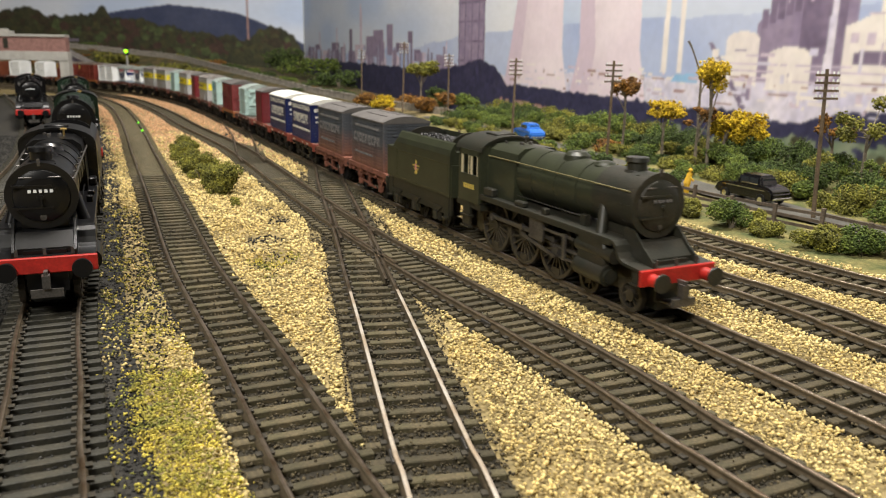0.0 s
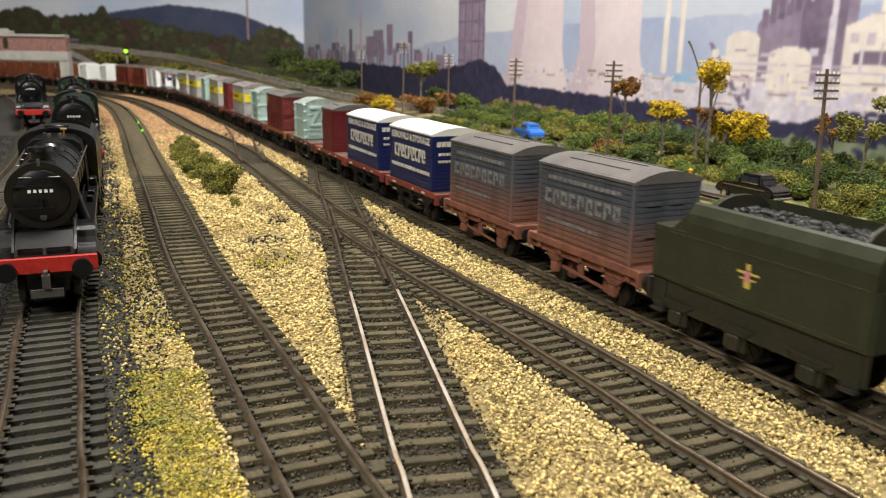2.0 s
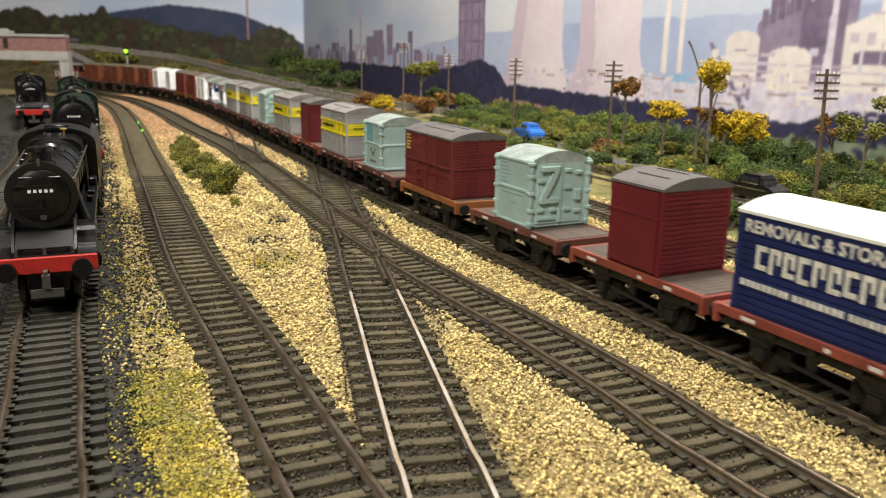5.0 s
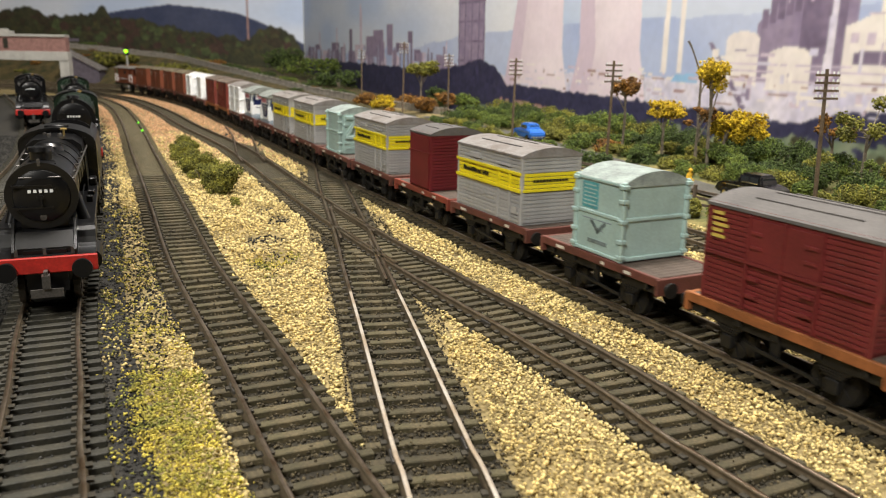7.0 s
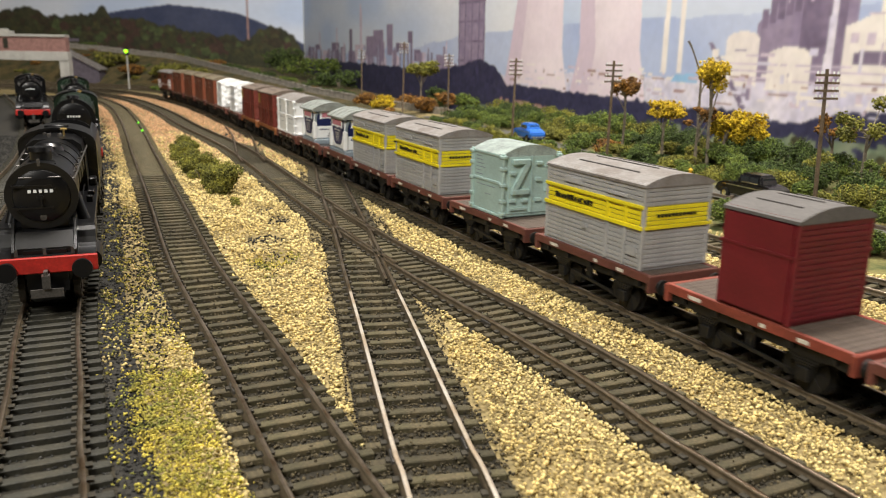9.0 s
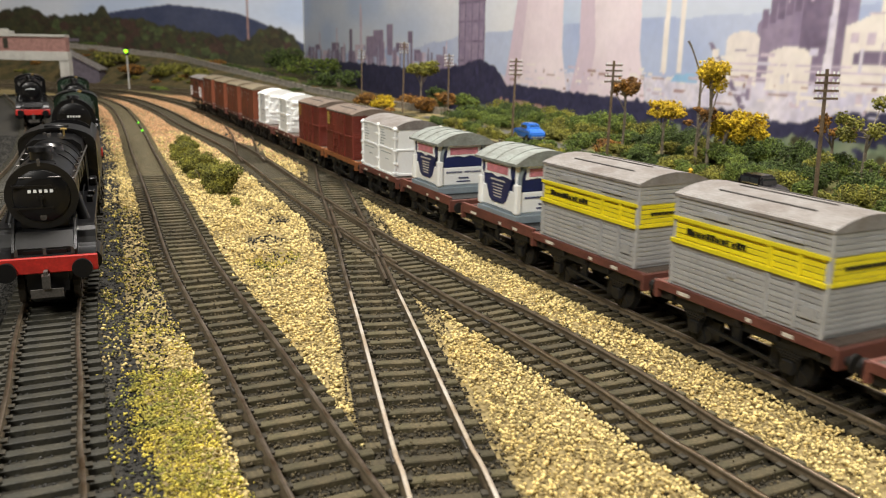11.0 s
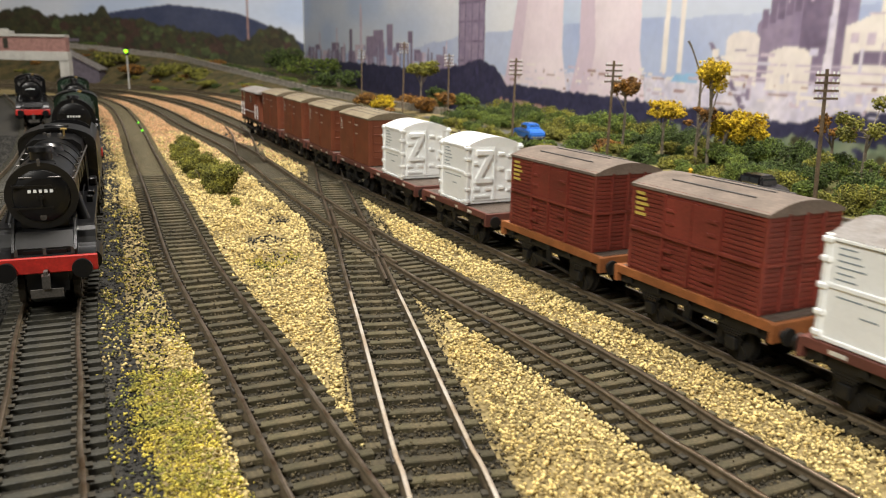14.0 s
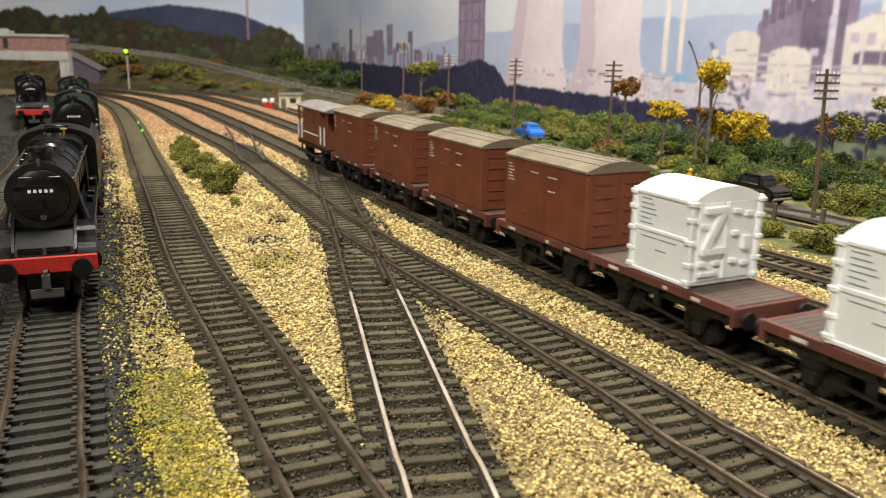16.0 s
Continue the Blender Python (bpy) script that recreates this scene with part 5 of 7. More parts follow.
        fitting(top, "window_frame", M["cream"], [(-21.6, -21.0, y * 15.6 - 0.5, y * 15.6 + 0.5, 33, 41.6), (-14.8, -14.2, y * 15.6 - 0.5, y * 15.6 + 0.5, 33, 41.6), (-12.8, -12.3, y * 15.6 - 0.5, y * 15.6 + 0.5, 33, 41.6), (-6.7, -6.2, y * 15.6 - 0.5, y * 15.6 + 0.5, 33, 41.6)])
        for k in range(5):
            bm = bm_new()
            box(bm, -19 + k * 2.1, -17.6 + k * 2.1, y * 16.05 - 0.1, y * 16.05 + 0.1, 26.4, 28.6)
            part("number_bar", bm, M["yellowline"], top, "short yellow bar")
    bm = bm_new()
    pts = [(15.9 * math.cos(math.pi * k / 14), 43.8 + 7.0 * math.sin(math.pi * k / 14)) for k in range(15)]
    inner = [(15.0 * math.cos(math.pi * k / 14), 43.6 + 6.2 * math.sin(math.pi * k / 14)) for k in range(14, -1, -1)]
    extrude_profile(bm, pts + inner, -27.5, -3.6)
    box(bm, -19, -9, -5, 5, 50.3, 51.3, bevel=0.3)
    part("cab_roof", bm, black, top, smooth=True)
    bm = bm_new()
    extrude_profile(bm, [(15.4 * math.cos(math.pi * k / 14), 43.6 + 6.6 * math.sin(math.pi * k / 14)) for k in range(15)], -5.2, -4.4)
    part("cab_front_arch", bm, paint, top)
    fitting(top, "cab_floor", black, [(-27, -4, -15, 15, 17.5, 20.2)])
    # buffer beam
    bm = bm_new()
    box(bm, 106.2, 107.6, -16.2, 16.2, 12.8, 18.4, bevel=0.3)
    part("buffer_beam", bm, beam, top)
    for y in (-11.4, 11.4):
        bm = bm_new()
        cyl(bm, (107.6, y, 15.0), (112.2, y, 15.0), 2.3, 1.9, n=16)
        b = part("buffer", bm, beam if chime else black, top, smooth=True)
        bm = bm_new()
        cyl(bm, (112.2, y, 15.0), (113.0, y, 15.0), 3.3, 3.2, n=20)
        part("buffer_head", bm, black, b, smooth=True)
    fitting(top, "coupling", M["dullsteel"], [(107, 111.5, -0.6, 0.6, 12.8, 14.2), (109, 112, -1.2, 1.2, 8.5, 13.0), (103, 111, -4.5, 4.5, 5.6, 6.4), (110.4, 111.2, -5.0, 5.0, 5.4, 8.2)])
    for x, y, z in ((105.9, -8.6, 18.7), (105.9, 0, 18.7), (105.9, 8.6, 18.7), (94.9, 0, 47.2)):
        fitting(top, "lamp_iron", M["dullsteel"], [(x - 0.35, x + 0.35, y - 0.5, y + 0.5, z, z + 2.4)])
    # wheels
    big, small = WHEEL_BIG, WHEEL_SMALL
    for y in (-1, 1):
        for i, x in enumerate((49.5, 25.5, 1.5)):
            w = share("driving_wheel", big, top, at_mm(x, y * 9.0, 12.0, 0, 0 if y < 0 else 90, 0))
            if s0 is not None:
                KEYED.append((w, spin_rows(x, 12.0, 12.0, 0 if y < 0 else 90, y * 9.0)))
        for x in (95.0, 71.0):
            w = share("bogie_wheel", small, top, at_mm(x, y * 8.6, 6.0))
            if s0 is not None:
                KEYED.append((w, spin_rows(x, 6.0, 6.0, 15 * y, y * 8.6)))
        bm = bm_new()
        box(bm, -24.5, 24.5, -0.5, 0.5, -0.9, 0.9, bevel=0.2)
        for x in (-24, 0, 24):
            cyl(bm, (x, -0.9, 0), (x, 0.9, 0), 1.6, n=10)
        rod = part("coupling_rod", bm, M["dullsteel"], top, at=at_mm(25.5, y * 11.4, 16.0))
        if s0 is not None:
            KEYED.append((rod, crank_rows(25.5, 12.0, 12.0, 4.0, y * 11.4)))
    if s0 is not None:
        KEYED.append((top, train_rows(s0)))
    return top


def tender(label, paint, black, beam, line_mat, m=None, s0=None, emblem=True):
    top = thing("tender", label, "locomotive tender", m=m)
    bm = bm_new()
    extrude_profile(bm, [(-15.8, 18.5), (-15.8, 38.5), (-15.2, 41.2), (-13.4, 44.0), (-12.4, 44.6), (-12.4, 40), (12.4, 40), (12.4, 44.6), (13.4, 44.0), (15.2, 41.2), (15.8, 38.5), (15.8, 18.5)], -98, -34)
    box(bm, -112, -98.02, -15.8, 15.8, 18.5, 35.6, bevel=0.3)
    for y in (-15.3, 15.3):
        extrude_profile(bm, [(-98.1, 35.0), (-98.1, 40.6), (-104.5, 35.4)], y - 0.4, y + 0.4, "Y")
    cyl(bm, (-106, 0, 35.4), (-106, 0, 37.6), 3.2, n=16)
    part("tank", bm, paint, top)
    fitting(top, "front_plate", paint, [(-34.2, -33.2, -15, 15, 18.5, 34)])
    bm = bm_new()
    extrude_profile(bm, [(12.8 * math.cos(math.pi * k / 12), 40 + 7.0 * math.sin(math.pi * k / 12)) for k in range(13)], -93.2, -92.2)
    extrude_profile(bm, [(12.8 * math.cos(math.pi * k / 12), 40 + 8.6 * math.sin(math.pi * k / 12)) for k in range(13)], -42.2, -41.2)
    part("coal_plate", bm, black, top)
    rng = np.random.default_rng(3)
    n = 700
    px, py = rng.uniform(-91, -43, n), rng.uniform(-11.5, 11.5, n)
    pz = 39.4 + 3.0 * np.clip(1 - (py / 12) ** 2, 0, 1) + rng.uniform(-0.6, 0.8, n)
    ob = new("coal", grains("coal", np.c_[px, py, pz], 1.6, M["coal"], 9))
    ob.parent = top
    for y in (-1, 1):
        bm = bm_new()
        box(bm, -112, -34, y * 14.2 - 0.6, y * 14.2 + 0.6, 9.5, 18.5)
        for x in (-100, -76, -50):
            box(bm, x - 4, x + 4, y * 14.2 - 0.5, y * 14.2 + 0.5, 5.0, 10)
            box(bm, x - 2.2, x + 2.2, y * 15.0 - 1.0, y * 15.0 + 1.2, 5.0, 9.6, bevel=0.4)
            for k in range(4):
                box(bm, x - 7 + k, x + 7 - k, y * 14.9 - 0.6, y * 14.9 + 0.8, 11.8 - k * 0.7, 12.4 - k * 0.7)
        part("tender_frame", bm, black, top)
        bm = bm_new()
        for x in (-108, -38):
            box(bm, x - 2.5, x + 2.5, y * 15.4 - 1.2, y * 15.4 + 1.2, 7.6, 8.4)
            box(bm, x - 2.5, x + 2.5, y * 14.8 - 0.4, y * 14.8 + 0.4, 8, 18)
        part("step", bm, black, top)
        fitting(top, "lining", line_mat, [(-110, -36, y * 15.95 - 0.06, y * 15.95 + 0.06, 19.6, 19.9), (-110, -36, y * 15.95 - 0.06, y * 15.95 + 0.06, 34.0, 34.3), (-110.2, -109.9, y * 15.95 - 0.06, y * 15.95 + 0.06, 19.6, 34.3), (-36.2, -35.9, y * 15.95 - 0.06, y * 15.95 + 0.06, 19.6, 34.3)])
        if emblem:
            fitting(top, "emblem", M["yellowline"], [(-73.6, -71.4, y * 16.0 - 0.08, y * 16.0 + 0.08, 24.6, 27.4), (-73.2, -71.8, y * 16.0 - 0.08, y * 16.0 + 0.08, 29.8, 31.6), (-76.4, -68.6, y * 16.0 - 0.06, y * 16.0 + 0.06, 28.6, 29.3), (-75.4, -69.6, y * 16.0 - 0.06, y * 16.0 + 0.06, 27.0, 27.5)], "small worn gold badge shape")
            fitting(top, "emblem", M["pink"], [(-73.4, -71.6, y * 16.08 - 0.08, y * 16.08 + 0.08, 26.6, 29.6)])
    fitting(top, "rear_beam", beam, [(-113.4, -112, -16, 16, 10.5, 17.5)])
    for y in (-11.4, 11.4):
        bm = bm_new()
        cyl(bm, (-113.4, y, 13.8), (-117, y, 13.8), 2.0, n=12)
        cyl(bm, (-117, y, 13.8), (-117.7, y, 13.8), 3.3, n=16)
        part("buffer", bm, black, top)
    for x in (-100, -76, -50):
        w = share("wheelset", WHEELSET, top, at_mm(x, 0, 6.6))
        if s0 is not None:
            KEYED.append((w, spin_rows(x, 6.6, 6.6, 11)))
    if s0 is not None:
        KEYED.append((top, train_rows(s0)))
    return top


WHEEL_BIG = spoked_wheel(12.0, 18, M["tyre"])
WHEEL_SMALL = spoked_wheel(6.0, 9, M["tyre"])
engine("grimy dark green steam locomotive hauling the container train", M["sooty"], M["sootblack"], M["red"], M["dullline"], True, s0=199)
tender("grimy dark green tender heaped with coal", M["sooty"], M["sootblack"], M["sootblack"], M["faintline"], s0=199)


def parked(key, y_front):
    """The pose of an engine that stands on a line with its buffer beam at y_front, facing the eye."""
    line = LINES[key]
    j = int(np.argmin(abs(line[:, 1] - y_front)))
    k = min(j + 36, len(line) - 1)
    d = line[k] - line[j]
    d /= np.linalg.norm(d)
    return at_mm(*(line[j] + d * 107.6), 0, 0, 0, math.degrees(math.atan2(-d[1], -d[0])))


engine("clean black steam locomotive with a red buffer beam", M["gloss_black"], M["gloss_black"], M["red"], M["dullsteel"], False, m=parked("yard", 258))
tender("black tender behind the clean black locomotive", M["gloss_black"], M["gloss_black"], M["gloss_black"], M["dullsteel"], m=parked("yard", 258), emblem=False)
engine("dark green steam locomotive with a large boiler", M["engine_green"], M["gloss_black"], M["red"], M["steel"], False, m=parked("yard", 540), fat=1.2)
tender("dark green tender standing in the yard", M["engine_green"], M["gloss_black"], M["gloss_black"], M["yellowline"], m=parked("yard", 540), emblem=False)
engine("black steam locomotive standing before the shed", M["gloss_black"], M["gloss_black"], M["red"], M["steel"], False, m=parked("yard_outer", 845))
tender("black tender standing before the shed", M["gloss_black"], M["gloss_black"], M["gloss_black"], M["dullsteel"], m=parked("yard_outer", 845), emblem=False)
engine("dark green steam locomotive waiting behind another engine", M["engine_green"], M["gloss_black"], M["red"], M["steel"], False, m=parked("yard", 800))
tender("dark green tender standing near the shed", M["engine_green"], M["gloss_black"], M["gloss_black"], M["yellowline"], m=parked("yard", 800), emblem=False)


# ---- backscene boards, printed with a distant view ----
CORNER = Vector((-360, 2100, 0))
BOARDS = {"east": Vector((690, -1620, 0)).normalized(), "west": Vector((-1340, 200, 0)).normalized()}


PRINT = {
    "sky": ((0.56, 0.66, 0.86), (0.90, 0.90, 0.92), 170, 0.04),
    "haze": ((0.42, 0.50, 0.74), (0.58, 0.64, 0.82), 120, 0.06),
    "pale": ((0.82, 0.76, 0.84), (0.66, 0.62, 0.78), 18, 0.22),
    "tower": ((0.90, 0.79, 0.83), (0.82, 0.69, 0.76), 70, 0.05),
    "shade": ((0.74, 0.60, 0.69), (0.70, 0.57, 0.67), 50, 0.06),
    "violet": ((0.17, 0.13, 0.21), (0.27, 0.21, 0.31), 14, 0.2),
    "lilac": ((0.36, 0.29, 0.40), (0.29, 0.23, 0.35), 14, 0.2),
    "navy": ((0.020, 0.020, 0.062), (0.045, 0.042, 0.095), 14, 0.35),
    "navy2": ((0.045, 0.042, 0.105), (0.022, 0.022, 0.058), 10, 0.4),
    "olive2": ((0.070, 0.066, 0.026), (0.030, 0.034, 0.017), 10, 0.45),
    "umber2": ((0.060, 0.042, 0.022), (0.026, 0.024, 0.014), 10, 0.45),
    "leafprint": ((0.095, 0.120, 0.045), (0.05, 0.068, 0.026), 9, 0.45),
    "cream": ((0.95, 0.88, 0.82), (0.86, 0.78, 0.75), 30, 0.08),
    "mauve": ((0.60, 0.50, 0.63), (0.74, 0.62, 0.70), 8, 0.25),
    "blue": ((0.30, 0.54, 0.80), (0.36, 0.58, 0.80), 20, 0.1),
    "hill": ((0.040, 0.052, 0.110), (0.062, 0.074, 0.135), 50, 0.15),
    "olive": ((0.028, 0.032, 0.017), (0.058, 0.056, 0.026), 12, 0.4),
    "umber": ((0.050, 0.028, 0.022), (0.075, 0.042, 0.030), 12, 0.25),
    "rose": ((0.44, 0.26, 0.22), (0.34, 0.21, 0.19), 12, 0.25),
    "mist": ((0.15, 0.20, 0.13), (0.25, 0.28, 0.19), 12, 0.3),
}
PAINTED = {}


def board(side, length):
    d = BOARDS[side]
    n = Vector((-d.y, d.x, 0))
    if n.dot(CORNER) > 0:
        n = -n
    top = thing("backdrop", "backscene board printed with a distant view" if side == "west" else "backscene board printed with a power station view", "backdrop", kind="structure")
    top.matrix_basis = Matrix(((d.x, n.x, 0, CORNER.x * MM), (d.y, n.y, 0, CORNER.y * MM), (0, 0, 1, 0), (0, 0, 0, 1)))
    bm = bm_new()
    box(bm, 0, length, -8, 0, -40, 420)
    part("board", bm, M["plaster"], top)
    PAINTED[top] = []
    return top


EAST, WEST = board("east", 2100), board("west", 1500)


def printed(top, pts, layer, key):
    """A shape of the printed view: outline in mm along the board and up."""
    PAINTED[top].append((layer, pts, key))


def lattice(u, z, size, seed):
    """Smooth noise between 0 and 1 with lumps of the given size (mm)."""
    table = np.random.default_rng(seed).uniform(0, 1, (97, 89))
    a, b = u / size + 300, z / size + 300
    i, j = np.floor(a).astype(int), np.floor(b).astype(int)
    f, g = a - i, b - j
    f, g = f * f * (3 - 2 * f), g * g * (3 - 2 * g)
    def at(p, q):
        return table[p % 97, q % 89]
    return (at(i, j) * (1 - f) + at(i + 1, j) * f) * (1 - g) + (at(i, j + 1) * (1 - f) + at(i + 1, j + 1) * f) * g


def ink(key, u, z, seed):
    a, b, size, grain = PRINT[key]
    k = np.clip(1.6 * (0.6 * lattice(u, z, size, seed) + 0.4 * lattice(u, z, size / 3, seed + 1)) - 0.3, 0, 1)[..., None]
    g = 1 + grain * (lattice(u, z, 3.4, seed + 2) + lattice(u, z, 7.0, seed + 3) - 1.0)[..., None]
    return (np.array(a) * (1 - k) + np.array(b) * k) * g


def print_sheet(top, length, height, cell, fine):
    """One paper sheet on the board; the printed view is its colour, soft as a photograph."""
    us, zs = np.concatenate([np.arange(2.0, fine, 2.5), np.arange(max(2.0, fine), length, cell)]), np.arange(-20.0, height, cell)
    u, z = np.meshgrid(us, zs, indexing="ij")
    picture = ink("sky", u * 0.5, z, 11)
    for n, (layer, pts, key) in enumerate(sorted(PAINTED[top], key=lambda shape: shape[0])):
        p = np.array(pts)
        i0, i1 = np.searchsorted(us, (p[:, 0].min(), p[:, 0].max()))
        j0, j1 = np.searchsorted(zs, (p[:, 1].min(), p[:, 1].max()))
        if i1 <= i0 or j1 <= j0:
            continue
        uu, zz = u[i0:i1, j0:j1], z[i0:i1, j0:j1]
        inside = np.zeros(uu.shape, bool)
        for (ax, ay), (bx, by) in zip(p, np.roll(p, -1, axis=0)):
            if ay != by:
                inside ^= ((ay > zz) != (by > zz)) & (uu < (bx - ax) * (zz - ay) / (by - ay) + ax)
        colour = ink(key, uu, zz, 20 + 7 * (n % 40))
        if key == "tower":
            k = (uu - p[:, 0].min()) / (p[:, 0].max() - p[:, 0].min())
            colour = colour * (0.86 + 0.20 * np.clip(k * 1.6, 0, 1))[..., None]
        picture[i0:i1, j0:j1][inside] = colour[inside]
    for axis in (0, 1):
        picture = (np.roll(picture, 1, axis) + 4 * picture + np.roll(picture, -1, axis)) / 6
    a, b = u.shape
    v = np.stack([u, np.full(u.shape, 0.3), z], -1).reshape(-1, 3)
    k = (np.arange(a - 1)[:, None] * b + np.arange(b - 1)[None]).ravel()
    me = raw_mesh("printed_sheet", v, np.stack([k, k + 1, k + b + 1, k + b], -1), PAPER)
    layer = me.color_attributes.new("print", "FLOAT_COLOR", "POINT")
    layer.data.foreach_set("color", np.c_[np.clip(picture.reshape(-1, 3), 0, 1), np.ones(a * b)].astype(np.float32).ravel())
    ob = new("printed_sheet", me)
    ob.parent = top


def paper():
    m = bpy.data.materials.new("printed_paper")
    m.use_nodes = True
    nt = m.node_tree
    b = nt.nodes["Principled BSDF"]
    b.inputs["Roughness"].default_value = 0.7
    picture = nt.nodes.new("ShaderNodeAttribute")
    picture.attribute_name = "print"
    nt.links.new(picture.outputs["Color"], b.inputs["Base Color"])
    return m


PAPER = paper()


def ragged(u0, u1, base, heights, step, rough, seed):
    """An uneven wooded outline from u0 to u1 whose top runs through (u, z) heights."""
    rng = random.Random(seed)
    us, zs = [h[0] for h in heights], [h[1] for h in heights]
    n = int(abs(u1 - u0) / step)
    tops = []
    for i in range(n + 1):
        u = u0 + (u1 - u0) * i / n
        z = float(np.interp(u, us, zs)) + rough * (noise.noise(Vector((u / (step * 6), seed, 0))) + 0.5 * rng.uniform(-1, 1))
        tops.append((u, z))
    return [(u0, base)] + tops + [(u1, base)]


printed(EAST, ragged(0, 2050, -10, [(0, 60), (780, 88), (1000, 108), (1400, 118), (1700, 124), (2050, 130)], 24, 4, 3), 1, "haze")
printed(EAST, ragged(1090, 2050, -10, [(1090, 56), (1420, 66), (1700, 72), (2050, 74)], 8, 5, 4), 2, "pale")
for u0, u1, t0, t1, w0, w1 in ((1112, 1270, 1150, 1250, 1144, 1254), (1276, 1416, 1300, 1398, 1290, 1400)):
    mid = (t0 + t1) / 2
    printed(EAST, [(u0, 40), (u0 + 16, 90), (w0, 150), (w0 + 4, 200), (w0 - 4, 260), (w1 + 4, 260), (w1 - 4, 200), (w1, 150), (u1 - 14, 90), (u1, 40)], 3, "tower")
    printed(EAST, [(u0, 40), (u0 + 16, 90), (w0, 150), (w0 + 4, 200), (w0 + 24, 200), (w0 + 26, 150), (u0 + 48, 90), (u0 + 36, 40)], 4, "shade")
printed(EAST, [(964, 60), (962, 210), (1050, 210), (1052, 60)], 3, "lilac")
for u in (964, 985, 1008, 1030, 1047):
    printed(EAST, [(u, 60), (u, 205), (u + 4, 205), (u + 4, 60)], 4, "violet")
for z in (70, 97, 124, 150):
    printed(EAST, [(962, z), (962, z + 3), (1052, z + 3), (1052, z)], 5, "violet")
for u in (1437, 1459):
    printed(EAST, [(u, 70), (u + 1, 230), (u + 6, 230), (u + 8, 70)], 4, "cream")
# works on the horizon
rng_works = random.Random(8)
for u, w, z in ((40, 60, 84), (110, 40, 90), (180, 50, 78), (260, 60, 96), (330, 30, 86), (400, 22, 122), (440, 70, 92), (515, 60, 108), (560, 60, 118), (640, 34, 128), (690, 60, 96), (750, 24, 114), (780, 30, 84)):
    printed(EAST, [(u, 40), (u, z), (u + w, z), (u + w, 40)], 3 + rng_works.randint(0, 2), rng_works.choice(["violet", "lilac", "mauve"]))
for k in range(150):
    u, w = rng_works.uniform(0, 950), rng_works.choice([rng_works.uniform(3, 8), rng_works.uniform(8, 30)])
    z = 60 + (38 if w < 8 else 24) * rng_works.random()
    printed(EAST, [(u, 44), (u, z), (u + w, z), (u + w, 44)], 6.1 + 0.01 * k, rng_works.choice(["violet", "lilac", "mauve", "haze", "lilac"]))
for u, z in ((150, 118), (300, 126), (475, 170), (480, 160)):
    printed(EAST, [(u, 50), (u, z), (u + 8, z), (u + 8, 50)], 6, "mauve")
# the power station
printed(EAST, [(1556, 66), (1556, 112), (1572, 122), (1572, 210), (1650, 210), (1650, 66)], 5, "lilac")
printed(EAST, [(1600, 80), (1600, 210), (1640, 210), (1640, 80)], 6, "violet")
printed(EAST, [(1640, 62), (1640, 108), (1668, 118), (1668, 190), (1900, 190), (1900, 62)], 7, "cream")
for k in range(5):
    printed(EAST, [(1560 + 8 * k, 108 + 3 * k), (1560 + 8 * k, 122 + 8 * k), (1566 + 8 * k, 122 + 8 * k), (1566 + 8 * k, 108 + 3 * k)], 6.2, "violet")
for k in range(9):
    printed(EAST, [(1646 + 14 * k, 96), (1646 + 14 * k, 104), (1652 + 14 * k, 104), (1652 + 14 * k, 96)], 8, "mauve")
for z in (66, 74, 79):
    printed(EAST, [(1500, z), (1500, z + 1.2), (1800, z + 3), (1800, z + 1.8)], 8.5, "mauve")
printed(EAST, [(1500, 96), (1505, 97), (1552, 44), (1546, 42)], 9.2, "violet")
printed(EAST, [(1650, 82), (1650, 92), (1760, 92), (1760, 82)], 8, "violet")
printed(EAST, [(1522, 62), (1522, 99)] + [(1541 - 19 * math.cos(math.pi * k / 12), 99 + 7 * math.sin(math.pi * k / 12)) for k in range(1, 12)] + [(1560, 99), (1560, 62)], 7, "cream")
printed(EAST, [(1570, 60), (1570, 86)] + [(1592 - 22 * math.cos(math.pi * k / 12), 86 + 8 * math.sin(math.pi * k / 12)) for k in range(1, 12)] + [(1614, 86), (1614, 60)], 8, "cream")
printed(EAST, [(1624, 70), (1628, 150), (1633, 150), (1632, 70)], 9, "pale")
rng_pipe = random.Random(21)
for k in range(230):
    u = 1110 + 640 * rng_pipe.random()
    z = 44 + 26 * rng_pipe.random()
    w, h = rng_pipe.choice([rng_pipe.uniform(1, 4), rng_pipe.uniform(4, 22)]), rng_pipe.uniform(0.7, 3.2)
    printed(EAST, [(u, z), (u, z + h), (u + w, z + h), (u + w, z)], 9 + k * 0.05, rng_pipe.choice(["pale", "mauve", "cream", "rose", "pale", "cream"]))
for k in range(160):
    u, z = 1500 + 330 * rng_pipe.random(), 50 + 110 * rng_pipe.random() ** 1.5
    w, h = rng_pipe.choice([(1.8, 16), (14, 2.2), (8, 6), (5, 9), (2.4, 7)])
    high = z + h > (190 if u > 1668 else 118 if u > 1640 else 96)
    if not high:
        printed(EAST, [(u, z), (u, z + h), (u + w, z + h), (u + w, z)], 10 + k * 0.02, rng_pipe.choice(["cream", "mauve", "lilac", "pale", "cream"]))
for k in range(7):
    printed(EAST, [(1574 + 11 * k, 126), (1574 + 11 * k, 206), (1576 + 11 * k, 206), (1576 + 11 * k, 126)], 6.5, "mauve" if k % 2 else "violet")
printed(EAST, [(1452, 62), (1458, 68), (1484, 70), (1490, 62)], 14, "blue")
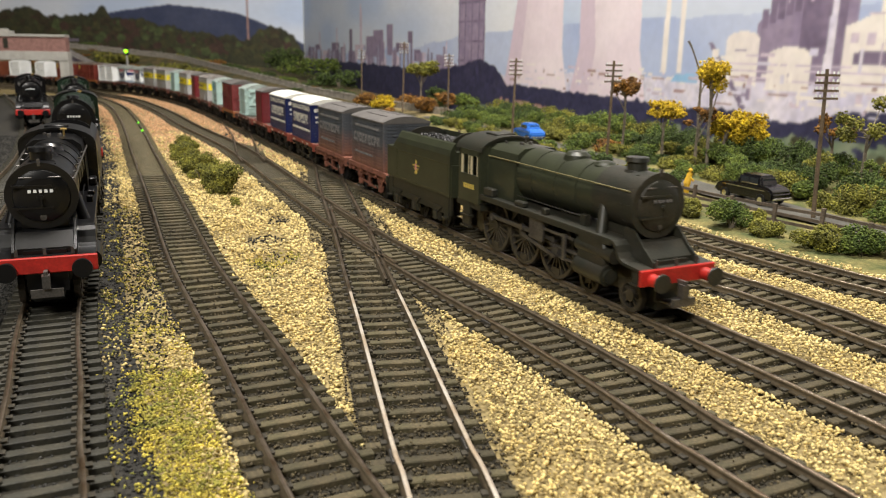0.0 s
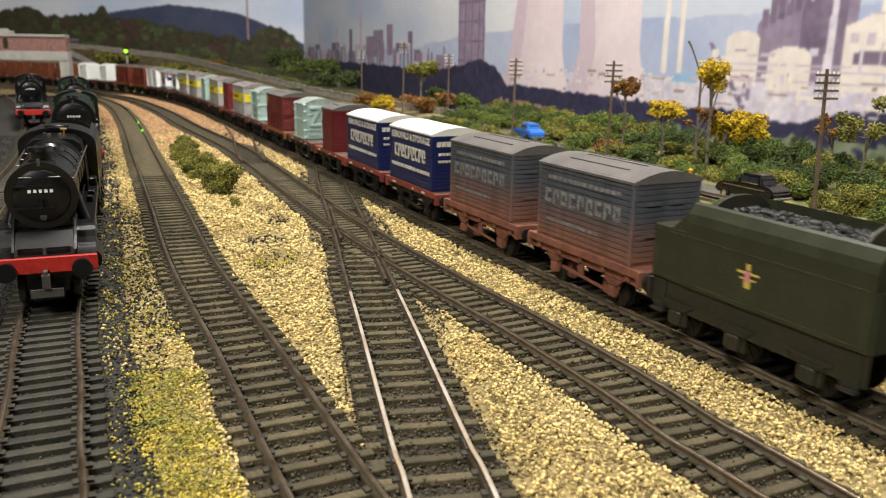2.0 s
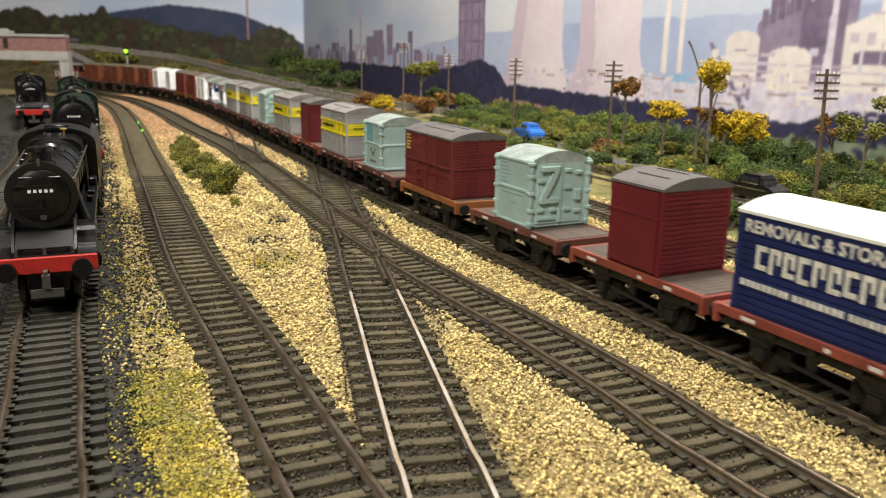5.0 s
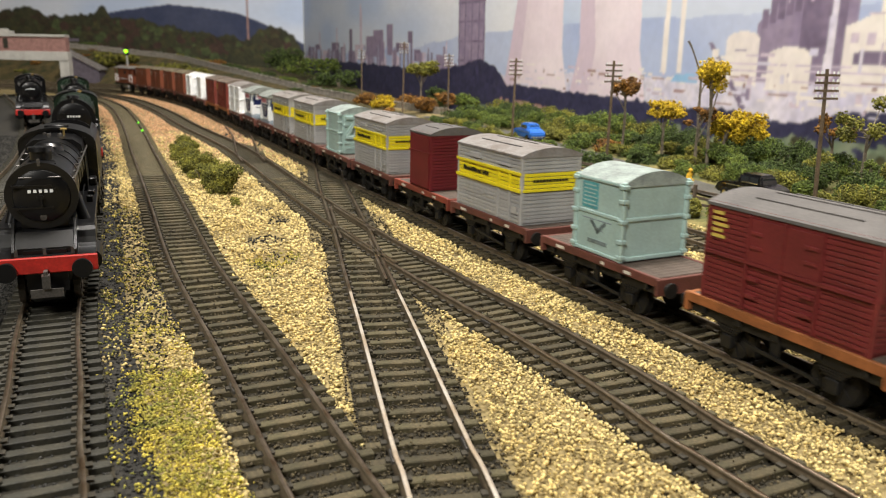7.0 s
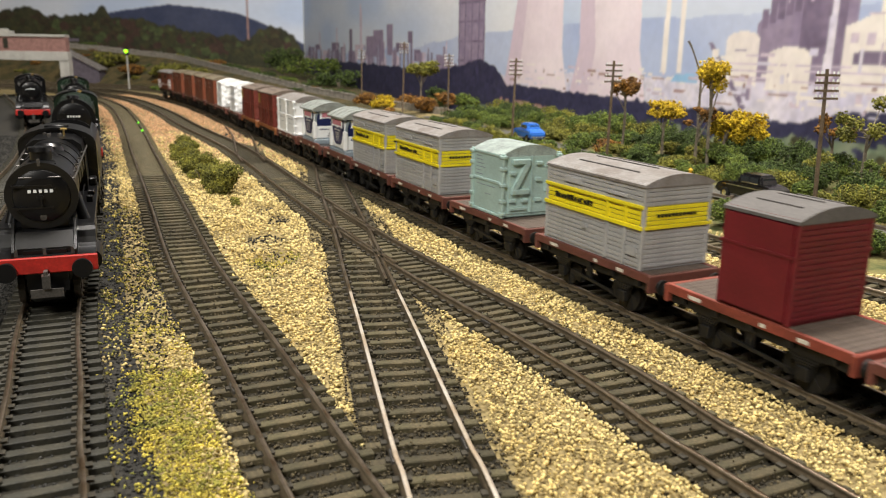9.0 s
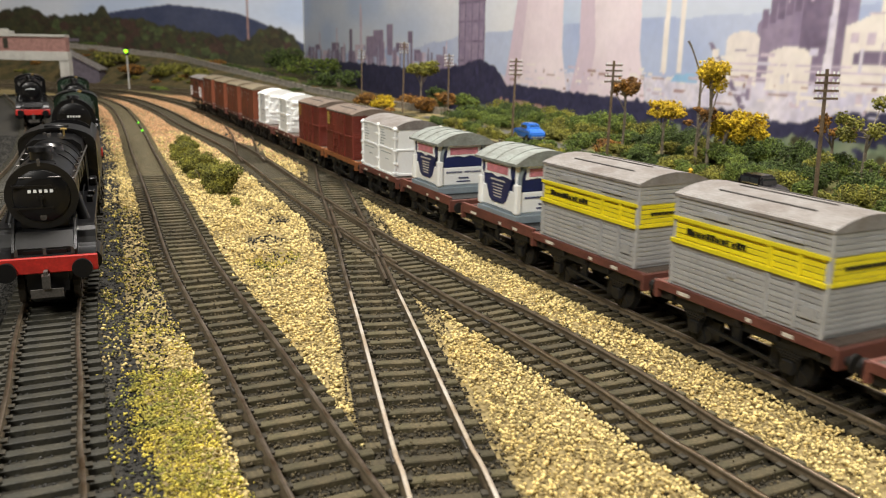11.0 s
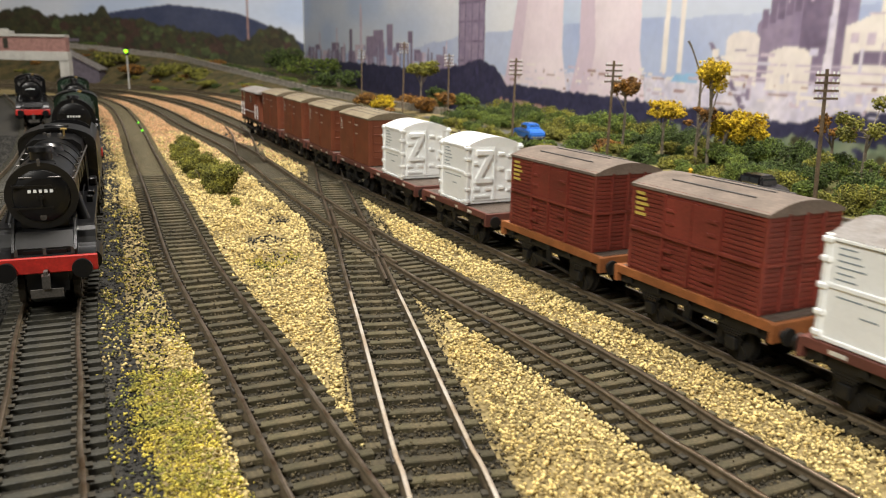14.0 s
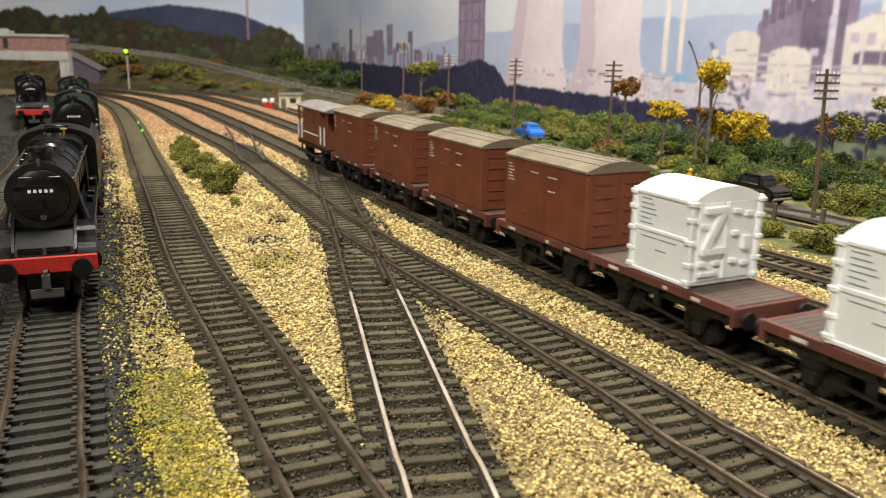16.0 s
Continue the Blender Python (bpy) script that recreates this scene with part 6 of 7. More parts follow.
printed(EAST, ragged(0, 2050, -12, [(0, 52), (480, 56), (860, 54), (960, 62), (1040, 74), (1085, 66), (1120, 44), (1380, 41), (1560, 41), (1590, 36), (1630, 44), (1700, 52), (2050, 58)], 7, 4, 5), 15, "navy")
printed(EAST, [(1095, 14), (1105, 26), (1222, 24), (1240, 14)], 20, "rose")
printed(EAST, ragged(1030, 2050, -12, [(1030, 14), (1180, 14), (1400, 18), (1560, 24), (1700, 30), (2050, 34)], 14, 3, 9), 19, "mist")
printed(EAST, ragged(0, 2050, -12, [(0, 36), (480, 40), (860, 36), (1040, 48), (1120, 34), (1560, 30), (2050, 40)], 9, 8, 15), 17, "navy2")
printed(EAST, ragged(0, 2050, -12, [(0, 22), (480, 24), (860, 22), (1040, 26), (1120, 24), (1560, 22), (2050, 30)], 8, 7, 25), 18, "navy")

printed(WEST, ragged(0, 1450, -10, [(0, 90), (60, 120), (110, 142), (180, 166), (260, 176), (360, 184), (480, 170), (590, 150), (800, 150), (1450, 140)], 24, 2, 6), 1, "hill")
printed(WEST, ragged(0, 1450, -10, [(0, 62), (28, 112), (60, 132), (95, 136), (130, 110), (165, 98), (210, 112), (310, 118), (430, 144), (520, 150), (545, 186), (570, 160), (640, 154), (700, 150), (757, 178), (841, 162), (1450, 170)], 7, 9, 7), 2, "olive")
printed(WEST, ragged(0, 1450, -10, [(0, 50), (90, 112), (150, 92), (300, 104), (430, 122), (640, 132), (757, 150), (1450, 150)], 9, 14, 17), 3, "umber2")
printed(WEST, ragged(0, 1450, -10, [(0, 40), (90, 92), (150, 80), (300, 88), (430, 104), (640, 112), (757, 128), (1450, 130)], 8, 12, 27), 3.5, "olive2")
printed(WEST, ragged(0, 1450, -10, [(0, 30), (90, 74), (150, 66), (300, 70), (430, 88), (640, 96), (757, 104), (1450, 110)], 9, 12, 37), 3.8, "olive")
printed(WEST, [(205, 60), (205, 84), (235, 98), (300, 98), (322, 84), (322, 60)], 4, "umber")
printed(WEST, [(420, 70), (420, 96), (450, 110), (560, 108), (580, 92), (580, 70)], 4, "umber")
printed(WEST, [(146, 88), (147, 230), (152, 230), (153, 88)], 5, "rose")

# crowns of the printed woods
rng_c = random.Random(31)


def printed_crowns(top, u0, u1, lo, hi, n, keys, layer, size):
    for k in range(n):
        u = rng_c.uniform(u0, u1)
        z = rng_c.uniform(float(np.interp(u, *lo)), float(np.interp(u, *hi)))
        r = rng_c.uniform(*size)
        pts = []
        for i in range(11):
            a = 2 * math.pi * i / 11
            q = r * rng_c.uniform(0.7, 1.15)
            pts.append((max(u0 - 2, u + math.cos(a) * q * 1.1), z + math.sin(a) * q))
        printed(top, pts, layer + 0.02 * k, rng_c.choice(keys))


printed_crowns(WEST, 6, 900, ([0, 90, 300, 640, 900], [50, 60, 50, 84, 100]), ([0, 40, 90, 160, 310, 430, 560, 640, 760, 900], [60, 116, 128, 92, 108, 136, 152, 144, 160, 158]), 230, ["olive", "olive2", "umber2", "olive2", "umber", "leafprint"], 5, (4, 15))
printed_crowns(EAST, 6, 1100, ([0, 1100], [8, 8]), ([0, 480, 860, 960, 1040, 1100], [46, 50, 48, 54, 66, 44]), 110, ["navy", "navy2", "navy2"], 21, (5, 14))
printed_crowns(EAST, 1100, 1800, ([1100, 1800], [8, 12]), ([1100, 1560, 1590, 1700, 1800], [38, 36, 30, 44, 48]), 120, ["navy", "navy2"], 21, (3, 8))
printed_crowns(EAST, 1200, 1850, ([1200, 1850], [4, 6]), ([1200, 1560, 1850], [16, 22, 30]), 170, ["mist", "leafprint", "mist", "olive2"], 24, (2.5, 6))

print_sheet(EAST, 2000, 240, 1.35, 900)
print_sheet(WEST, 1000, 240, 2.4, 0)


# ---- banks, verge, road ----
def loft(name, a, b, za, zb, material, label, bulge=0.0, rows=10, rough=2.0, category="ground"):
    """A sheet between two lines with an uneven surface."""
    n = 90
    def even(p):
        p = np.asarray(p, dtype=float)
        s = np.concatenate([[0], np.cumsum(np.linalg.norm(np.diff(p, axis=0), axis=1))])
        u = np.linspace(0, s[-1], n)
        return np.stack([np.interp(u, s, p[:, i]) for i in range(p.shape[1])], -1)
    a, b = even(np.c_[a, za]), even(np.c_[b, zb])
    v = []
    for r in range(rows + 1):
        t = r / rows
        q = a * (1 - t) + b * t
        for i in range(n):
            w = noise.noise(Vector((q[i, 0] / 22, q[i, 1] / 22, 5))) * rough * (4 * t * (1 - t) + 0.1)
            v.append((q[i, 0], q[i, 1], q[i, 2] + w + bulge * math.sin(math.pi * t)))
    f = [(r * n + i, r * n + i + 1, (r + 1) * n + i + 1, (r + 1) * n + i) for r in range(rows) for i in range(n - 1)]
    return tagged(new(name, raw_mesh(name, v, np.array(f)[:, ::-1], material)), label, category, kind="structure")


WALL = smooth_line([(10, 1130), (-121, 1350), (-238, 1500), (-427, 1690), (-638, 1900), (-903, 2010), (-1250, 2060), (-1700, 2090)])
WALL_Z = np.interp(WALL[:, 0], [-1250, -903, -638, -427, -238, -121, 10], [80, 72, 54, 28, 2, -6, -6])
far_edge = LINES["far"][LINES["far"][:, 1] > 1040]
t_edge = np.gradient(far_edge, axis=0)
t_edge /= np.linalg.norm(t_edge, axis=1)[:, None]
foot = far_edge + np.stack([t_edge[:, 1], -t_edge[:, 0]], -1) * 22
loft("embankment", foot, WALL, np.full(len(foot), -4.0), WALL_Z, M["bank"], "brown and green grassy bank below the stone wall", bulge=3, rough=5)
crest = smooth_line([(120, 1060), (-30, 1380), (-130, 1600), (-300, 1980), (-360, 2080), (-800, 2150), (-1300, 2220), (-1750, 2270)])
loft("hill", WALL, crest, WALL_Z + 1, np.interp(crest[:, 0], [-1300, -800, -360, -130, 120], [80, 66, 20, 0, -4]), M["bank"], "rough grassy hillside rising to the backscene", bulge=0, rough=4)

bm = bm_new()
for i in range(0, len(WALL) - 6, 6):
    p, q = WALL[i], WALL[i + 6]
    d = q - p
    h = math.atan2(d[1], d[0])
    ln = float(np.linalg.norm(d))
    z = float(WALL_Z[i])
    top_z = z + 10 + 1.2 * noise.noise(Vector((p[0] / 20, p[1] / 20, 0)))
    box(bm, -0.5, ln + 0.5, -2.2, 2.2, z - 6, top_z, turn=Matrix.Translation((p[0], p[1], 0)) @ Matrix.Rotation(h, 4, "Z"))
    box(bm, -0.5, ln * 0.8, -2.9, 2.9, top_z, top_z + 1.6, turn=Matrix.Translation((p[0], p[1], 0)) @ Matrix.Rotation(h, 4, "Z"))
tagged(part("boundary_wall", bm, M["stone"]), "pale grey stone boundary wall along the bank top", "wall", kind="structure")

FENCE = smooth_line([(300, 180), (240, 300), (204, 372), (186, 405), (152, 455), (126, 514), (78, 620), (18, 750), (-60, 920)])
ROADSIDE = smooth_line([(340, 190), (265, 330), (208, 447), (192, 495), (172, 545), (92, 806), (30, 960), (-20, 1080)])
fl = LINES["far"][(LINES["far"][:, 1] > 160) & (LINES["far"][:, 1] < 1100)]
t_f = np.gradient(fl, axis=0)
t_f /= np.linalg.norm(t_f, axis=1)[:, None]
loft("verge", fl + np.stack([t_f[:, 1], -t_f[:, 0]], -1) * 15, ROADSIDE, np.full(len(fl), -4.2), np.full(len(ROADSIDE), -1.5), M["grass"], "dry yellow-green grass verge beside the track", rough=1.2, rows=8)
strip("road", ROADSIDE, 15, -15, -0.2, M["asphalt"], "narrow pale grey road behind the fence", "road")
back = smooth_line([(500, 200), (420, 330), (345, 450), (270, 610), (195, 790), (110, 1000), (90, 1080)])
loft("scrub_bank", ROADSIDE + (13, 5), back, np.full(len(ROADSIDE), -0.8), np.full(len(back), 10.0), M["grass"], "rough scrubby ground between road and backscene", bulge=2, rough=5)


# ---- foliage ----
def blob_points(blobs, n, seed, shell=0.55):
    rng = np.random.default_rng(seed)
    vol = np.array([b[3] * b[4] * b[5] for b in blobs]) ** 0.67
    pick = rng.choice(len(blobs), n, p=vol / vol.sum())
    b = np.array(blobs)[pick]
    d = rng.normal(size=(n, 3))
    d /= np.linalg.norm(d, axis=1)[:, None]
    r = rng.uniform(shell, 1.08, n)[:, None]
    return b[:, :3] + d * r * b[:, 3:6]


def clumps(centre, size, k, seed, lift=0.0):
    """Overlapping lumps that make an uneven crown."""
    rng = random.Random(seed)
    out = []
    for _ in range(k):
        a = rng.uniform(0, 2 * math.pi)
        r = rng.uniform(0.15, 0.75)
        s = rng.uniform(0.32, 0.58)
        out.append((centre[0] + math.cos(a) * r * size[0], centre[1] + math.sin(a) * r * size[1], centre[2] + rng.uniform(-0.5, 0.6) * size[2] + lift,
                    s * size[0], s * size[1], s * size[2]))
    return out


def bush(x, y, z, w, h, material, n, r, seed, label="dense green foam foliage bush", group="shrubs of the layout"):
    top = thing("bush", label, "bush", group)
    pts = blob_points(clumps((x, y, z + h * 0.45), (w, w, h * 0.62), 9, seed), n, seed)
    pts = pts[pts[:, 2] > z - 1.5]
    ob = new("foliage", grains("foliage", pts, r, material, seed, flat=0.9))
    ob.parent = top
    bm = bm_new()
    rng = random.Random(seed)
    for _ in range(4):
        cyl(bm, (x, y, z - 2), (x + rng.uniform(-.5, .5) * w, y + rng.uniform(-.5, .5) * w, z + h * 0.7), 0.6, 0.2, n=5)
    part("stems", bm, M["bark"], top)
    return top


TRACKSIDE = [(-226, 690, 13, 15), (-212, 655, 12, 15), (-196, 615, 13, 15), (-178, 580, 13, 16), (-166, 548, 11, 12), (-150, 520, 12, 15), (-137, 496, 12, 19), (-121, 461, 3.5, 5)]
for i, (x, y, w, h) in enumerate(TRACKSIDE):
    bush(x, y, -3.5, w, h, M["ygreen"], 3000 if w > 5 else 300, 0.62, 40 + i, "olive-green foam bush on the cream ballast", "bushes beside the track")
VERGE = [(156, 425, 15, 15), (168, 408, 9, 12), (182, 377, 13, 13), (199, 368, 13, 12), (212, 352, 12, 12), (228, 330, 14, 12), (250, 300, 15, 14), (140, 455, 8, 10)]
for i, (x, y, w, h) in enumerate(VERGE):
    bush(x, y, -3.5, w, h, M["ygreen"] if i % 3 else M["leaf"], 3000, 0.6, 60 + i, "bushy green shrub against the wooden fence", "bushes along the fence")
rng_b = random.Random(77)
k = 0
for row, (dx, z, h) in enumerate(((27, 0, 15), (50, 4, 18), (78, 6, 22))):
    s = 20 + 8 * row
    while s < len(ROADSIDE) - 12:
        p = ROADSIDE[int(s)]
        t = ROADSIDE[int(s) + 6] - ROADSIDE[int(s)]
        t = t / np.linalg.norm(t)
        side = np.array((t[1], -t[0]))
        q = p + side * (dx + rng_b.uniform(-7, 7))
        w = rng_b.uniform(11, 19)
        kind = rng_b.choice(["leaf", "dleaf", "dleaf", "ygreen", "leaf"] if row < 2 else ["dleaf", "ygreen", "leaf"])
        if rng_b.random() < 0.02:
            kind = "oleaf"
        far = q[1] > 700
        bush(q[0], q[1], z - 2, w * (1.3 if far else 1), h * rng_b.uniform(0.7, 1.15), M[kind], 1300 if far else 2300, 0.95 if far else 0.72, 100 + k, {"leaf": "mid-green", "dleaf": "dark green", "ygreen": "olive-green", "oleaf": "orange-brown"}[kind] + " scrub bush on the bank by the road", "scrub bushes behind the road")
        k += 1
        s += w * (0.62 if far else 0.5)
s = 95
while s < len(ROADSIDE) - 20:
    p = ROADSIDE[int(s)]
    w = rng_b.uniform(8, 13)
    if p[1] > 540:
        kind = rng_b.choice(["leaf", "ygreen", "ygreen", "dleaf"])
        bush(p[0] - 19 - rng_b.uniform(0, 8), p[1] - 6, -3, w, rng_b.uniform(8, 13), M[kind], 1100, 0.8, 900 + int(s), {"leaf": "mid-green", "dleaf": "dark green", "ygreen": "olive-green"}[kind] + " low shrub between fence and road", "shrubs along the road")
    s += w * 0.7
for i, (x, y, z, w, h, key) in enumerate(((-300, 1800, 22, 70, 40, "leaf"), (-215, 1660, 4, 52, 36, "dleaf"), (-390, 1930, 40, 60, 40, "dleaf"), (-600, 1780, 20, 40, 24, "ygreen"), (-520, 1720, 16, 40, 20, "ygreen"),
                                         (-760, 1900, 40, 50, 26, "ygreen"), (-690, 1810, 24, 30, 18, "oleaf"), (-60, 1300, -3, 26, 18, "oleaf"), (-95, 1250, -3, 22, 18, "yleaf"), (-130, 1330, -2, 22, 16, "oleaf"), (-30, 1180, -3, 20, 22, "oleaf"),
                                         (-10, 1250, 0, 30, 26, "dleaf"), (30, 1130, 0, 26, 24, "leaf"), (-560, 1600, -3, 16, 8, "leaf"), (-470, 1620, 6, 26, 12, "ygreen"))):
    bush(x, y, z, w, h, M[key], 900, 2.6 if w > 35 else 1.7, 300 + i, "soft distant foliage clump on the hillside", "hillside foliage")

rng_w = random.Random(5)
for i in range(0, len(WALL) - 20, 13):
    p = WALL[i]
    z = float(WALL_Z[i])
    t = WALL[i + 3] - p
    t = t / np.linalg.norm(t)
    q = p + np.array((t[1], -t[0])) * rng_w.uniform(26, 46)
    if q[0] > -20:
        continue
    bush(q[0], q[1], z - 6, rng_w.uniform(20, 32), rng_w.uniform(10, 20), M[rng_w.choice(["dleaf", "dleaf", "ygreen", "oleaf", "leaf"])], 700, 1.5, 500 + i, "dark shrub behind the boundary wall", "hillside foliage")
for i in range(46):
    j = rng_w.randrange(10, len(foot) - 5)
    a, c = foot[j], WALL[int(np.argmin(((WALL - foot[j]) ** 2).sum(1)))]
    k = rng_w.uniform(0.15, 0.85)
    zz = -4 + (float(np.interp(c[0], [-1250, -903, -638, -427, -238, -121, 10], [80, 72, 54, 28, 2, -6, -6])) + 4) * k
    bush(a[0] + (c[0] - a[0]) * k, a[1] + (c[1] - a[1]) * k, zz - 1, rng_w.uniform(9, 20), rng_w.uniform(5, 10), M[rng_w.choice(["ygreen", "dleaf", "oleaf", "ygreen"])], 420, 1.3, 700 + i, "low rough tuft on the grassy bank", "hillside foliage")


def tree(x, y, z, height, crown, material, seed, n=1500, r=1.0, lean=(0, 0), label="slender tree with a yellow foliage crown", bare=False):
    """Trunk with limbs and a crown of crumbs; crown: (half width, half height)."""
    top = thing("tree", label, "tree", "model trees")
    rng = random.Random(seed)
    bm = bm_new()
    tip = Vector((x + lean[0], y + lean[1], z + height - crown[1]))
    base = Vector((x, y, z - 2))
    mid = base.lerp(tip, 0.5) + Vector((rng.uniform(-2, 2), rng.uniform(-2, 2), 0))
    cyl(bm, base, mid, 1.5, 1.1, n=8)
    cyl(bm, mid, tip, 1.1, 0.7, n=8)
    ends = []
    for k in range(7):
        a = rng.uniform(0, 2 * math.pi)
        s = mid.lerp(tip, rng.uniform(0.1, 1.0))
        e = tip + Vector((math.cos(a) * crown[0] * 0.7, math.sin(a) * crown[0] * 0.7, rng.uniform(-0.3, 0.8) * crown[1]))
        cyl(bm, s, e, 0.6, 0.25, n=6)
        ends.append(e)
    part("trunk", bm, M["bark"], top, smooth=True)
    if bare:
        blobs = [(e.x, e.y, e.z, crown[0] * 0.28, crown[0] * 0.28, crown[1] * 0.25) for e in ends]
    else:
        blobs = clumps(tip, (crown[0], crown[0], crown[1]), 9, seed) + [(e.x, e.y, e.z, crown[0] * 0.33, crown[0] * 0.33, crown[1] * 0.35) for e in ends]
    ob = new("crown", grains("crown", blob_points(blobs, n, seed, 0.3), r, material, seed, flat=0.9))
    ob.parent = top
    return top


tree(216, 620, 0, 46, (13, 12), M["yleaf"], 1, 1700, 1.0)
tree(231, 610, 0, 45, (13, 13), M["yleaf"], 2, 1700, 1.0)
tree(197, 600, 0, 83, (12.5, 13), M["yleaf"], 3, 1900, 0.95, (-1, 0))
tree(176, 650, 2, 49, (15, 8), M["yleaf"], 4, 1500, 1.0, label="small tree with an orange-yellow crown")
tree(194, 622, 2, 46, (13, 9), M["oleaf"], 5, 800, 1.0, label="thin tree with sparse brown leaves", bare=True)
tree(154, 700, 2, 66, (13, 10), M["oleaf"], 6, 1100, 1.1, label="small tree with a dull ochre crown")
tree(-36, 1200, 0, 70, (26, 12), M["ygreen"], 7, 1200, 1.8, label="small olive-topped tree by the road")
tree(0, 1100, 0, 30, (15, 9), M["oleaf"], 8, 700, 1.6, label="low tree with orange-brown leaves")
tree(272, 520, 2, 62, (22, 20), M["ygreen"], 9, 900, 1.0, label="leaning pale-barked tree with few leaves", bare=True)
tree(262, 545, 2, 50, (15, 12), M["oleaf"], 10, 420, 1.1, label="pale-barked tree with sparse brown leaves", bare=True)
# bare crooked tree
dead = thing("dead_tree", "tall bare grey tree with a crooked stem", "tree", "model trees")
bm = bm_new()
for a, b, r0, r1 in (((208, 658, 0), (204, 655, 38), 1.6, 1.2), ((204, 655, 38), (202, 650, 70), 1.2, 0.8), ((202, 650, 70), (192, 645, 90), 0.8, 0.6), ((192, 645, 90), (188, 645, 97), 0.6, 0.9), ((203, 652, 56), (211, 650, 80), 0.6, 0.3)):
    cyl(bm, a, b, r0, r1, n=7)
part("trunk", bm, M["bark"], dead, smooth=True)


# ---- fence, telegraph poles, signal ----
fence = thing("fence", "weathered wooden post-and-rail fence along the verge", "fence")
prev = None
for i in range(0, len(FENCE), 9):
    p = FENCE[i]
    j = min(i + 9, len(FENCE) - 1)
    h = math.degrees(math.atan2(FENCE[j][1] - p[1], FENCE[j][0] - p[0]))
    post_h = 13.5 if (i // 9) % 3 == 0 else 11.5
    bm = bm_new()
    box(bm, -1.0, 1.0, -0.9, 0.9, -5, post_h, bevel=0.2)
    part("post", bm, M["wood"], fence, at=at_mm(p[0], p[1], 0, random.uniform(-2, 2), random.uniform(-2, 2), h))
    ln = float(np.linalg.norm(FENCE[j] - p))
    if ln > 5:
        for z in (2.2, 6.0, 9.8):
            bm = bm_new()
            box(bm, -1, ln + 1, -1.5, -0.7, z - 0.8, z + 0.8)
            part("rail_bar", bm, M["wood"], fence, at=at_mm(p[0], p[1], 0, 0, random.uniform(-0.7, 0.7), h))

for x, y, z0, hgt, lx in ((207, 441, -3, 81, -3.0), (127, 629, -3, 81, 1.0), (66, 797, -3, 80, 1.5), (3, 1080, -3, 81, 0.5), (-62, 1174, -3, 96, 2), (-141, 1370, -2, 84, 0)):
    top = thing("telegraph_pole", "brown wooden telegraph pole with four crossarms", "telegraph pole", "telegraph poles by the road")
    bm = bm_new()
    cyl(bm, (x, y, z0 - 3), (x + lx, y, hgt), 1.25, 0.95, n=10)
    part("pole", bm, M["pole"], top, smooth=True)
    for k in range(4):
        z = hgt - 3.2 - k * 4.1
        cx = x + lx * (z - z0) / (hgt - z0)
        w = 6.4
        bm = bm_new()
        box(bm, cx - w, cx + w, y - 1.9, y - 0.9, z - 0.6, z + 0.6)
        arm = part("crossarm", bm, M["pole"], top)
        for e in (-0.85, -0.5, 0.5, 0.85):
            bm = bm_new()
            cyl(bm, (cx + e * w, y - 1.4, z + 0.5), (cx + e * w, y - 1.4, z + 2.1), 0.55, 0.4, n=6)
            part("insulator", bm, M["white"], arm, "tiny white insulator")

sig = thing("colour_light_signal", "grey post signal showing a green light", "railway signal")
fitting(sig, "post", M["concrete"], [(-629.3, -626.7, 1618.7, 1621.3, -4, 64)])
fitting(sig, "head", M["black"], [(-631.5, -624.5, 1617, 1623, 64, 78)])
bm = bm_new()
bmesh.ops.create_uvsphere(bm, u_segments=12, v_segments=8, radius=3.9, matrix=Matrix.Translation((-628, 1616, 71)))
part("lamp", bm, glow("green_signal_glow", (0.38, 1.0, 0.02), 1.8), sig, "glowing green lamp")
# Green glints on the rail, imitated by two small glowing beads.
for x, y in ((-345, 908), (-310, 825)):
    bm = bm_new()
    bmesh.ops.create_uvsphere(bm, u_segments=8, v_segments=6, radius=1.2, matrix=Matrix.Translation((x, y, 0.9)))
    tagged(part("track_lamp", bm, glow("green_glint_glow", (0.16, 0.8, 0.02), 0.9)), "tiny glowing bead standing in for a green glint on the rail", "lamp", "green lights on the rail")


